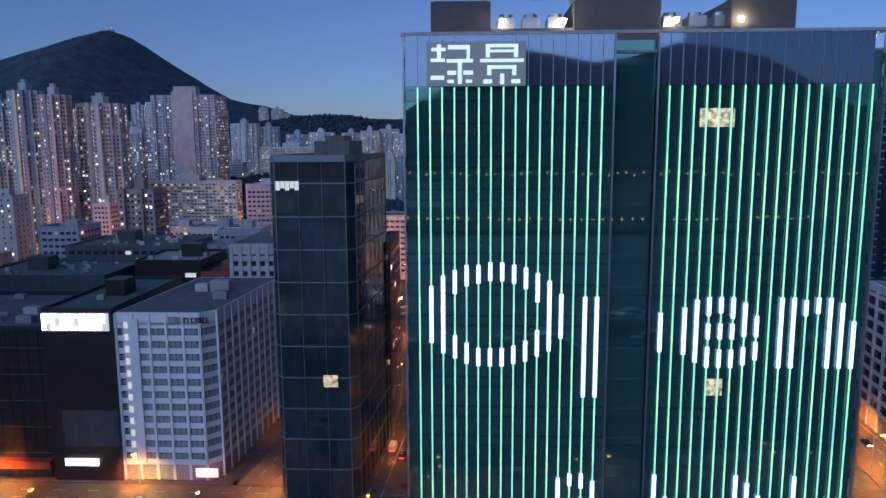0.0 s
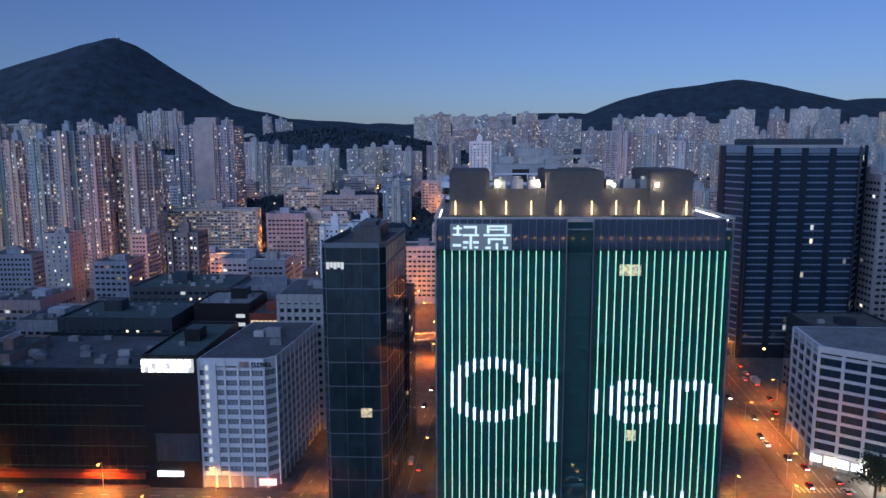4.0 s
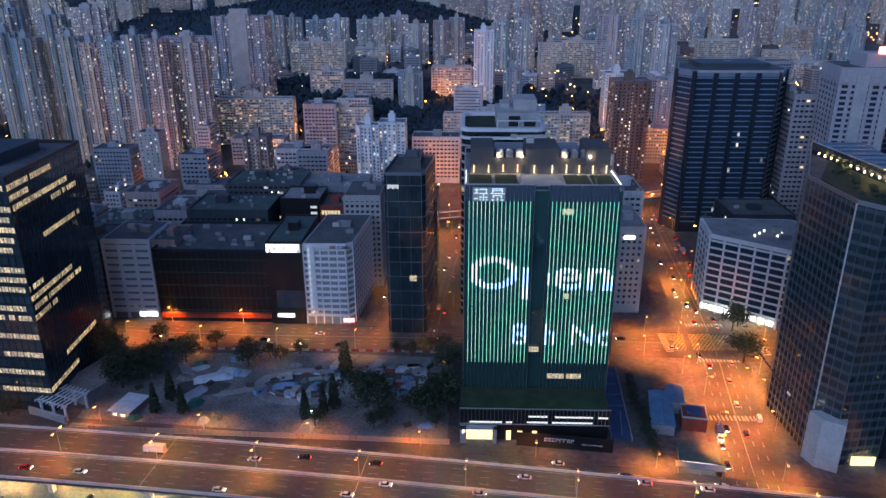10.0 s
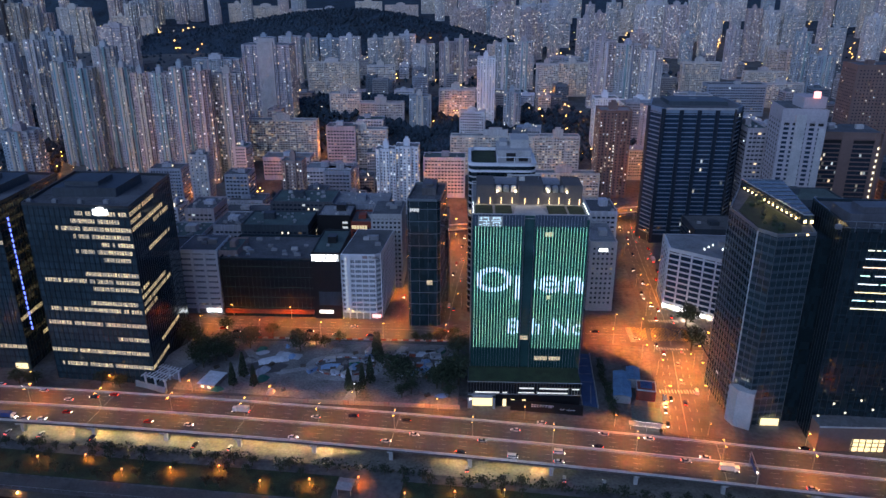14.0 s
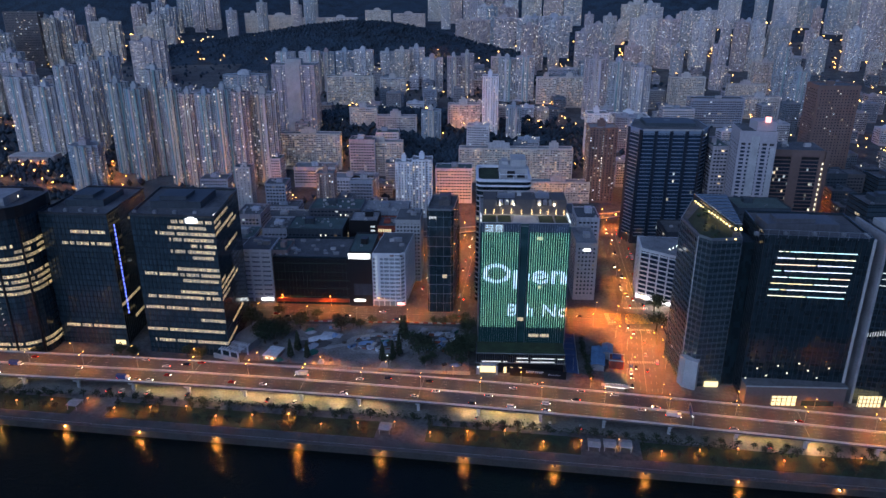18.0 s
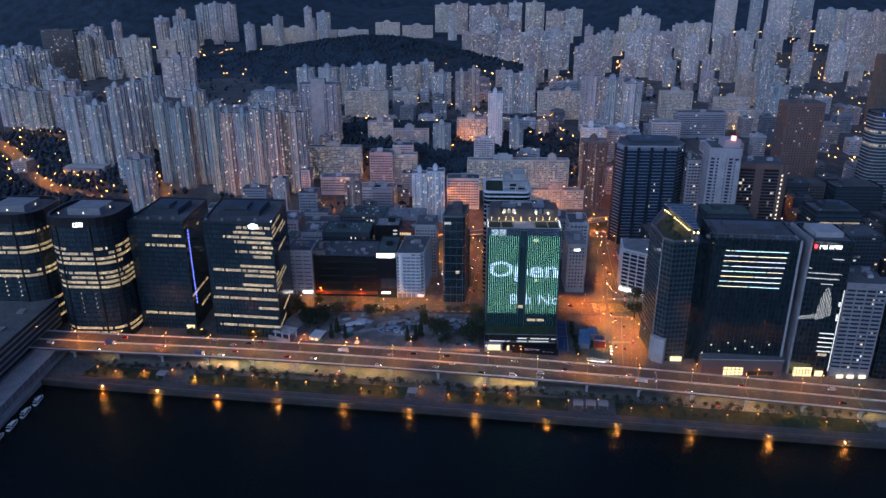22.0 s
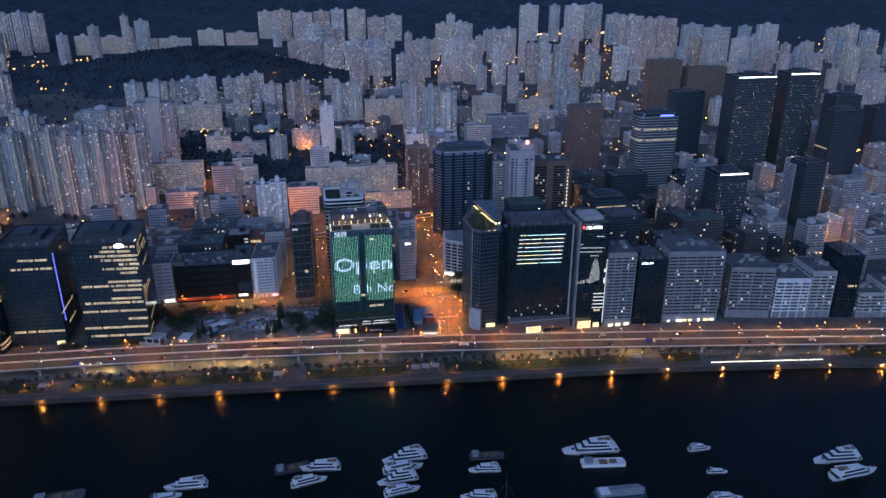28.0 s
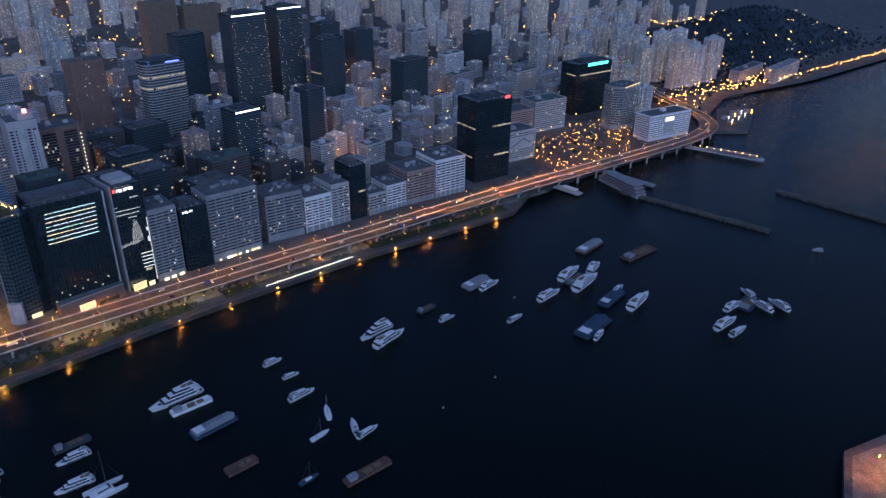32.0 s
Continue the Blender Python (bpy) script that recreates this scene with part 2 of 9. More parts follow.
# ---------------------------------------------------------------- mesh helpers
class Geo:
    def __init__(self):
        self.v, self.f = [], []

    def poly(self, pts):
        i = len(self.v)
        self.v += [tuple(p) for p in pts]
        self.f.append(tuple(range(i, i + len(pts))))
        return self

    def box(self, x0, x1, y0, y1, z0, z1):
        i = len(self.v)
        self.v += [(x0, y0, z0), (x1, y0, z0), (x1, y1, z0), (x0, y1, z0), (x0, y0, z1), (x1, y0, z1), (x1, y1, z1), (x0, y1, z1)]
        self.f += [tuple(i + k for k in q) for q in ((3, 2, 1, 0), (4, 5, 6, 7), (0, 1, 5, 4), (1, 2, 6, 5), (2, 3, 7, 6), (3, 0, 4, 7))]
        return self

    def prism(self, pts, z0, z1):
        i, n = len(self.v), len(pts)
        self.v += [(x, y, z0) for x, y in pts] + [(x, y, z1) for x, y in pts]
        self.f += [tuple(i + k for k in reversed(range(n))), tuple(i + n + k for k in range(n))]
        self.f += [(i + k, i + (k + 1) % n, i + n + (k + 1) % n, i + n + k) for k in range(n)]
        return self

    def tube(self, x, y, z0, z1, r0, r1=None, n=8):
        r1 = r0 if r1 is None else r1
        i = len(self.v)
        for z, r in ((z0, r0), (z1, r1)):
            self.v += [(x + r * math.cos(6.2832 * k / n), y + r * math.sin(6.2832 * k / n), z) for k in range(n)]
        self.f += [(i + k, i + (k + 1) % n, i + n + (k + 1) % n, i + n + k) for k in range(n)]
        self.f += [tuple(i + k for k in reversed(range(n))), tuple(i + n + k for k in range(n))]
        return self

    def beam(self, a, b, w, h=None):
        """A square bar from a to b."""
        a, b, h = Vector(a), Vector(b), h or w
        d = (b - a).normalized()
        s = d.cross(Vector((0, 0, 1)))
        s = s.normalized() if s.length > 1e-4 else Vector((1, 0, 0))
        u = s.cross(d)
        i = len(self.v)
        for p in (a, b):
            self.v += [tuple(p + s * (w / 2) * q + u * (h / 2) * r) for q, r in ((-1, -1), (1, -1), (1, 1), (-1, 1))]
        self.f += [tuple(i + k for k in q) for q in ((0, 1, 2, 3), (7, 6, 5, 4), (1, 0, 4, 5), (2, 1, 5, 6), (3, 2, 6, 7), (0, 3, 7, 4))]
        return self

    def ring(self, pts, inner, z0, z1):
        """A closed low wall round a footprint."""
        i, n = len(self.v), len(pts)
        for ring_pts in (pts, inner):
            for z in (z0, z1):
                self.v += [(x, y, z) for x, y in ring_pts]
        for k in range(n):
            a, b = k, (k + 1) % n
            self.f += [(i + a, i + b, i + n + b, i + n + a), (i + n + a, i + n + b, i + 3 * n + b, i + 3 * n + a), (i + 2 * n + b, i + 2 * n + a, i + 3 * n + a, i + 3 * n + b)]
        return self

    def mesh(self, name):
        me = bpy.data.meshes.new(name)
        me.from_pydata(self.v, [], self.f)
        me.update()
        return me


def part(name, geo, mat, parent=None, label="", kind=""):
    """One mesh object, under a thing or a part of it."""
    me = geo.mesh(name) if isinstance(geo, Geo) else geo
    if not me.materials:
        me.materials.append(mat)
    ob = new(name, me)
    ob.parent = parent
    return tagged(ob, label, kind=kind)


def thing(name, label, category, x=0, y=0, z=0, rz=0, group="", kind="", body=None, mat=None):
    """A top-level thing: its own body mesh where one is given, else an Empty at its base."""
    if body:
        me = body.mesh(name)
        me.materials.append(mat)
        ob = new(name, me)
    else:
        ob = new(name)
        ob.empty_display_size = 0.5
    ob.matrix_basis = pose(x, y, z, 0, 0, rz)
    return tagged(ob, label, category, group, kind)


def join_panes(root, panes, mat):
    """For a building far off: its panes become part of its one mesh, in a second material."""
    me = root.data
    old = len(me.polygons)
    g = Geo()
    g.v = [tuple(v.co) for v in me.vertices] + panes.v
    k = len(me.vertices)
    g.f = [tuple(p.vertices) for p in me.polygons] + [tuple(i + k for i in f) for f in panes.f]
    both = g.mesh(root.name)
    both.materials.append(me.materials[0])
    both.materials.append(mat)
    both.polygons.foreach_set("material_index", [0] * old + [1] * (len(g.f) - old))
    root.data = both


def smooth(a, b, v):
    u = min(1.0, max(0.0, (v - a) / (b - a)))
    return u * u * (3 - 2 * u)


def ground_height(x, y):
    h = 34 * smooth(330, 720, y) * (1 - 0.55 * smooth(350, 700, x)) + 30 * smooth(800, 1400, y) + 40 * smooth(1500, 2300, y)
    h += 24 * math.exp(-((x + 170) ** 2 / 150 ** 2 + (y - 640) ** 2 / 90 ** 2))
    h += 80 * math.exp(-((x + 290) ** 2 / (430 if x < -290 else 260) ** 2 + (y - 1420) ** 2 / 170 ** 2))
    return h * (1 - 0.9 * smooth(700, 1000, x) * (1 - smooth(500, 1300, y))) + 95 * math.exp(-((x - 2080) / 290) ** 2 - ((y - 40) / 210) ** 2)


def shore(x):
    """The line of the sea wall."""
    pts = ((-3000, 60), (-900, 10), (-500, -62), (-347, -80), (-237, -90), (-61, -105), (69, -117), (250, -133), (415, -155), (640, -201), (700, -180), (850, -195), (1040, -236), (1150, -232), (1240, -190), (1420, -150), (1700, -230), (2400, -330), (4000, -600))
    for (a, p), (b, q) in zip(pts, pts[1:]):
        if x <= b:
            return p + (q - p) * (x - a) / (b - a)
    return pts[-1][1]


HIGHWAY = ((-900, 5), (-600, -15), (-350, -33), (-218, -39), (-63, -53), (76, -70), (260, -97), (430, -124), (662, -161), (880, -206), (1010, -231), (1100, -243), (1165, -232), (1212, -196), (1252, -140), (1290, -80), (1330, -20))


def along(pts, step):
    """Points every step metres along a line, each with its direction."""
    out, rest = [], 0.0
    for (ax, ay), (bx, by) in zip(pts, pts[1:]):
        n = math.hypot(bx - ax, by - ay)
        dx, dy = (bx - ax) / n, (by - ay) / n
        s = rest
        while s < n:
            out.append((ax + dx * s, ay + dy * s, dx, dy))
            s += step
        rest = s - n
    return out


def rounded(pts, rounds=3):
    """A line with its corners cut off again and again."""
    for _ in range(rounds):
        new_pts = [pts[0]]
        for (ax, ay), (bx, by) in zip(pts, pts[1:]):
            new_pts += [(ax * 0.75 + bx * 0.25, ay * 0.75 + by * 0.25), (ax * 0.25 + bx * 0.75, ay * 0.25 + by * 0.75)]
        pts = new_pts + [pts[-1]]
    return pts


def ribbon(geo, pts, left, right, z, thick=0.0):
    """A strip along a line between two offsets to its left; with a thickness, a slab."""
    n = []
    for i, (x, y) in enumerate(pts):
        a, b = pts[max(0, i - 1)], pts[min(len(pts) - 1, i + 1)]
        d = Vector((b[0] - a[0], b[1] - a[1])).normalized()
        n.append((-d.y, d.x))
    i0 = len(geo.v)
    for (x, y), (nx, ny) in zip(pts, n):
        geo.v += [(x + nx * right, y + ny * right, z), (x + nx * left, y + ny * left, z)]
        if thick:
            geo.v += [(x + nx * left, y + ny * left, z - thick), (x + nx * right, y + ny * right, z - thick)]
    k = 4 if thick else 2
    for i in range(len(pts) - 1):
        a, b = i0 + i * k, i0 + (i + 1) * k
        for j in range(k if thick else 1):
            geo.f.append((a + j, b + j, b + (j + 1) % k, a + (j + 1) % k))
    return geo


HW = rounded(HIGHWAY)
taken = []


def free(x0, x1, y0, y1):
    return all(x1 < a or x0 > b or y1 < c or y0 > d for a, b, c, d in taken)

# ---------------------------------------------------------------- ground, water, hills
ASPHALT = material("asphalt", (0.085, 0.083, 0.08), 0.8, grain=0.25, size=3, bump=0.1)
DECK = material("highway_asphalt", (0.075, 0.072, 0.070), 0.75, grain=0.2, size=6)
PAVING = material("pavement_concrete", (0.10, 0.092, 0.088), 0.85, grain=0.25, size=3)
SOIL = material("city_ground", (0.12, 0.12, 0.118), 0.95, grain=0.35, size=8)
SITE = material("site_sand", (0.235, 0.22, 0.21), 0.95, grain=0.35, size=4, bump=0.3)
LAWN = material("lawn", (0.035, 0.055, 0.025), 0.95, grain=0.35, size=2, bump=0.3)
MARK = material("road_paint", (0.36, 0.355, 0.34), 0.7, grain=0.2, size=1)
YELLOW = material("yellow_road_paint", (0.55, 0.40, 0.08), 0.7, grain=0.2, size=1)
LEAF = material("dark_leaves", (0.030, 0.050, 0.022), 0.7, grain=0.4, size=1.2)
LEAF2 = material("palm_leaves", (0.040, 0.055, 0.026), 0.7, grain=0.4, size=1.0)
BARK = material("bark", (0.10, 0.08, 0.06), 0.95, grain=0.3, size=0.5)
# Foliage shifted towards blue: distance haze is put into this base colour.
WOODS = material("haze_blue_woods", (0.030, 0.055, 0.076), 0.95, grain=0.45, size=14, bump=0.6)

RIDGE = ((-2900, 190), (-2300, 300), (-1815, 370), (-1679, 418), (-1567, 446), (-1443, 489), (-1350, 506), (-1281, 477), (-1157, 387), (-1040, 315), (-947, 262), (-797, 228), (-647, 178), (-463, 156), (-310, 176), (-100, 150), (200, 120))
RIDGE2 = ((150, 120), (519, 240), (662, 300), (817, 343), (1063, 375), (1216, 400), (1386, 368), (1568, 326), (1882, 242), (2400, 200), (3200, 260))


def profile(pts, x):
    for (a, p), (b, q) in zip(pts, pts[1:]):
        if a <= x <= b:
            return p + (q - p) * (x - a) / (b - a)
    return pts[0][1] if x < pts[0][0] else pts[-1][1]


def land(x, y):
    base = ground_height(x, y)
    rough = 10 * noise.noise((x / 170, y / 170, 0.3)) + 4 * noise.noise((x / 55, y / 55, 1.7))
    a = profile(RIDGE, x) * math.exp(-((y - 2600) / (560 if y < 2600 else 700)) ** 2) if x < 600 else 0
    a *= 1 - smooth(200, 600, x)
    c3 = (150 + 55 * math.exp(-((x + 480) / 420) ** 2) + 0.028 * abs(x + 600)) * math.exp(-((y - 3700) / 420) ** 2) * (1 + .18 * math.sin(x / 260.0)) * 1.25
    b = profile(RIDGE2, x) * math.exp(-((y - 3300) / 620) ** 2) * smooth(-300, 500, x)
    top = max(base, a, b, c3)
    return top + rough * smooth(60, 160, top) if top > 60 else base


g = Geo()
xs = [-4200, -3600, -3100, -2700] + list(range(-2400, -800, 50)) + list(range(-800, 1500, 40)) + list(range(1500, 3000, 75)) + [3100, 3500, 4100]
offs = [0, 12, 30, 60, 100, 150, 210, 280, 350] + list(range(400, 1800, 50)) + list(range(1800, 3900, 60)) + [4000, 4200, 4500]
for x in xs:
    s = shore(x)
    for o in offs:
        w = smooth(200, 900, o)
        y = s * (1 - w) + o + w * 0
        g.v.append((x, y, land(x, y) if o > 150 else 0.0))
n = len(offs)
for i in range(len(xs) - 1):
    for j in range(n - 1):
        a = i * n + j
        g.f.append((a, a + n, a + n + 1, a + 1))
ground = part("ground", g, SOIL, label="flat paved city ground rising into dark wooded hills tinted blue for haze", kind="structure")
# the hills take the haze-blue foliage colour
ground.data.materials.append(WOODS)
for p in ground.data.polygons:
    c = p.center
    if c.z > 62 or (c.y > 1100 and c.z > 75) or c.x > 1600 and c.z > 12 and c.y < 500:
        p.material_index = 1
    p.use_smooth = True
ground["category"] = "ground"

WATER = bpy.data.materials.new("harbour_water")
WATER.use_nodes = True
n_, l_ = WATER.node_tree.nodes, WATER.node_tree.links
b_ = n_["Principled BSDF"]
b_.inputs["Base Color"].default_value = (0.004, 0.008, 0.008, 1)
b_.inputs["Roughness"].default_value = 0.05
b_.inputs["IOR"].default_value = 1.33
b_.inputs["Specular IOR Level"].default_value = 0.2
tc_ = n_.new("ShaderNodeTexCoord")
nz_ = n_.new("ShaderNodeTexNoise")
nz_.inputs["Scale"].default_value = 0.6
nz_.inputs["Detail"].default_value = 5
nz_.inputs["Roughness"].default_value = 0.6
bp_ = n_.new("ShaderNodeBump")
bp_.inputs["Strength"].default_value = 0.75
bp_.inputs["Distance"].default_value = 0.6
l_.new(tc_.outputs["Object"], nz_.inputs["Vector"])
l_.new(nz_.outputs["Fac"], bp_.inputs["Height"])
l_.new(bp_.outputs[0], b_.inputs["Normal"])
g = Geo()
g.poly([(-4500, -4800, -4), (4500, -4800, -4), (4500, 700, -4), (-4500, 700, -4)])
water = part("water", g, WATER, label="dark rippled harbour water at dusk", kind="structure")
water["category"] = "water"

# the shore across the harbour, which the glass towers mirror
g = Geo()
for i in range(41):
    x = -4000 + 200 * i
    for j, (y, h) in enumerate(((-1750, -5), (-1760, 3), (-2100, 8), (-2500, 120), (-3000, 330), (-3600, 420), (-4300, 200))):
        g.v.append((x, y, h * (1 + (.35 * math.sin(x / 430.0) + .2 * math.sin(x / 170.0 + 1) if h > 50 else 0))))
for i in range(40):
    for j in range(6):
        a = i * 7 + j
        g.f.append((a, a + 1, a + 8, a + 7))
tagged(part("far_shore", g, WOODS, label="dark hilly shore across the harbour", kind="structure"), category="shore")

g = Geo()
for i in range(46):
    x = -1700 + 45 * i
    wob = 14 * noise.noise((x / 130.0, 0.2, 0.7))
    for y, h in ((-648 + wob, -5), (-652 + wob, 2.0), (-700, 2.4), (-830, 2.4), (-900 + wob, 2.0), (-905 + wob, -5)):
        g.v.append((x, y, h))
for i in range(45):
    for j in range(5):
        a = i * 6 + j
        g.f.append((a, a + 1, a + 7, a + 6))
tagged(part("old_runway", g, SOIL, label="long low strip of reclaimed land across the boat shelter", kind="structure"), category="shore")

LAMPDOT = material("far_shore_lamp", (0.2, 0.1, 0.05), 0.5, grain=0, glow=(1.0, 0.42, 0.10), power=5.0)
g = Geo()
for k in range(240):
    g.tube(-2600 + 22 * k, -1744 + 6 * math.sin(k * 1.7), 9 + 4 * math.sin(k * 2.3), 13 + 4 * math.sin(k * 2.3), 2.2, 2.2, 5)
for k in range(150):
    u = noise.noise((k * .37, 1.3, .2))
    g.tube(-1300 + 11 * k, -672 - 26 * abs(u), 8 + 3 * u, 9.4 + 3 * u + abs(u) * 2, 1.0, 1.2, 5)
tagged(part("far_shore_lights", g, LAMPDOT, label="row of orange lamps along the shore across the harbour", kind="stuff"), category="street lights")

# sea wall, its colour darkened for wet and shade, with a pale coping
SHORE = [(x, shore(x)) for x in list(range(-900, 1500, 20))]
g = Geo()
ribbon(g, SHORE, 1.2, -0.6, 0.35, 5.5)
sea_wall = part("sea_wall", g, SEAWALL, label="wet concrete sea wall along the harbour, darkened for shade", kind="structure")
sea_wall["category"] = "sea wall"
tagged(part("coping", ribbon(Geo(), SHORE, 1.25, -0.7, 0.47, 0.12), PAVING, label="pale coping along the top of the sea wall", kind="structure"), category="sea wall")

# promenade paving and planted beds behind it
g = Geo()
ribbon(g, [p for p in SHORE if -420 < p[0] < 660], 9, 1.2, 0.12, 0.3)
prom = part("promenade", g, PAVING, label="paved waterfront promenade behind the sea wall", kind="structure")
prom["category"] = "pavement"
for k, (a, b) in enumerate(((-350, -285), (-262, -90), (-62, 30), (62, 235), (265, 300), (440, 640))):
    g = Geo()
    ribbon(g, [(x, shore(x)) for x in range(a, b + 1, 5)], 27, 10.5, 0.16, 0.4)
    tagged(part("planting_bed", g, LAWN, label="low planted lawn bed on the promenade"), category="lawn", kind="structure")


def road(name, pts, width, label, z=0.03, walk_width=3.0, lanes=4, mat=None):
    pts = rounded(pts, 2)
    g = ribbon(Geo(), pts, width / 2, -width / 2, z)
    r = part(name, g, mat or ASPHALT, label=label, kind="structure")
    r["category"] = "road"
    if walk_width:
        for s in (1, -1):
            g = Geo()
            a, b = sorted((s * width / 2, s * (width / 2 + walk_width)))
            ribbon(g, pts, b, a, 0.17, 0.3)
            tagged(part("pavement", g, PAVING, label="raised pavement with a kerb along the street", kind="structure"), category="pavement")
    g = Geo()
    for k in range(1, lanes):
        off = -width / 2 + width * k / lanes
        line = along(pts, 9.0)
        for x, y, dx, dy in line:
            cx, cy = x - dy * off, y + dx * off
            solid = lanes > 2 and k == lanes // 2
            h = 4.5 if solid else 1.6
            w = 0.12
            g.poly([(cx - dx * h - dy * w, cy - dy * h + dx * w, z + 0.012), (cx - dx * h + dy * w, cy - dy * h - dx * w, z + 0.012),
                    (cx + dx * h + dy * w, cy + dy * h - dx * w, z + 0.012), (cx + dx * h - dy * w, cy + dy * h + dx * w, z + 0.012)][::-1])
    part("lane_marking", g, MARK, r, "white lane lines", kind="stuff")
    return r




front = road("road_harbour_front", [(x + 3, y + 26) for x, y in HIGHWAY[:11]], 15, "street at the foot of the towers beside the elevated highway", lanes=4)
cross = road("road_cross_street", [(-900, 150), (-480, 105), (-200, 74), (-60, 73), (110, 72), (260, 48), (500, 15), (800, -40)], 24, "wide cross street behind the vacant plots", z=0.045, lanes=6)
road("road_avenue", [(80, -40), (88, 10), (99, 72), (104, 130), (109, 200), (118, 300), (150, 420)], 22, "avenue with queues of cars running inland", z=0.06, lanes=6)
road("road_side_street", [(-46, 84), (-43, 130), (-36, 200), (-26, 300)], 11, "narrow side street beside the glass tower", z=0.06, lanes=3)
road("road_back_lane", [(-80, 84), (-74, 130), (-66, 200), (-60, 300)], 8, "narrow lane beside the white tiled block", z=0.06, lanes=2, walk_width=1.5)
west = road("road_west", [(-900, 268), (-700, 252), (-560, 232), (-470, 185), (-430, 115)], 14, "orange-lit road behind the rounded towers", z=0.055, lanes=4)
inland = road("road_inland", [(-600, 330), (-250, 330), (0, 345), (150, 350), (420, 330), (800, 260)], 16, "orange-lit inland main road", z=0.05, lanes=4)

# yellow box and zebra bars at the crossroads
g = Geo()
for k in range(-6, 7):
    g.beam((92 + k * 2.0 - 6, 64, 0.10), (92 + k * 2.0 + 6, 82, 0.10), 0.25, 0.02)
    g.beam((92 + k * 2.0 + 6, 64, 0.10), (92 + k * 2.0 - 6, 82, 0.10), 0.25, 0.02)
part("box_junction", g, YELLOW, cross, "yellow hatched box junction", kind="stuff")
for cx, cy, ax in ((96, 54, 0), (100, 92, 0), (74, 72, 1), (122, 70, 1), (86, 4, 0)):
    for k in range(12):
        g = Geo()
        if ax == 0:
            g.box(cx - 10 + k * 1.7, cx - 9.2 + k * 1.7, cy - 1.8, cy + 1.8, 0.08, 0.095)
        else:
            g.box(cx - 1.8, cx + 1.8, cy - 10 + k * 1.7, cy - 9.2 + k * 1.7, 0.08, 0.095)
        part("zebra_bar", g, MARK, cross)

# ---------------------------------------------------------------- elevated highway
DECKZ = 10.0
highway = thing("elevated_highway", "long elevated concrete highway with busy asphalt lanes and pale parapets", "highway", kind="structure")
g = ribbon(Geo(), HW, 14.6, -14.6, DECKZ, 1.3)
part("deck", g, DECK, highway, "dark asphalt deck")
for a, b in ((14.9, 14.45), (-14.45, -14.9), (0.35, -0.35)):
    g = ribbon(Geo(), HW, a, b, DECKZ + 1.0, 1.1)
    part("parapet", g, LIGHTGREY, highway, "pale concrete parapet")
g = ribbon(Geo(), HW, 10.5, 3.0, DECKZ - 1.3, 1.2)
part("girder", g, GREY, highway)
g = ribbon(Geo(), HW, -3.0, -10.5, DECKZ - 1.3, 1.2)
part("girder", g, GREY, highway)

g = Geo()
for off in (-10.8, -7.2, -3.7, 3.7, 7.2, 10.8):
    for x, y, dx, dy in along(HW, 10):
        cx, cy = x - dy * off, y + dx * off
        g.poly([(cx - dx * 1.8 + dy * .065, cy - dy * 1.8 - dx * .065, DECKZ + .015), (cx + dx * 1.8 + dy * .065, cy + dy * 1.8 - dx * .065, DECKZ + .015),
                (cx + dx * 1.8 - dy * .065, cy + dy * 1.8 + dx * .065, DECKZ + .015), (cx - dx * 1.8 - dy * .065, cy - dy * 1.8 + dx * .065, DECKZ + .015)])
for off in (-13.6, 13.6, 1.0, -1.0):
    ribbon(g, HW, off + .1, off - .1, DECKZ + .014)
part("lane_marking", g, MARK, highway, "worn white lane lines", kind="stuff")
for i, (x, y, dx, dy) in enumerate(along(HW, 38)):
    g = Geo()
    for s in (-8.5, 8.5):
        g.box(s - 1.0, s + 1.0, -0.9, 0.9, -4.5, 6.3)
    g.box(-12.5, 12.5, -1.1, 1.1, 6.2, 7.5)
    pier = part("pier", g, LIGHTGREY, highway, "twin concrete pier with a crossbeam")
    pier.matrix_basis = pose(x, y, 0, 0, 0, math.degrees(math.atan2(dy, dx)) + 90)
for i, (x, y, dx, dy) in enumerate(along(HW, 76)):
    g = Geo().box(-14.4, 14.4, -0.12, 0.12, DECKZ + .01, DECKZ + .03)
    part("expansion_joint", g, GREY, highway).matrix_basis = pose(x, y, 0, 0, 0, math.degrees(math.atan2(dy, dx)) + 90)

# ---------------------------------------------------------------- kinds of building


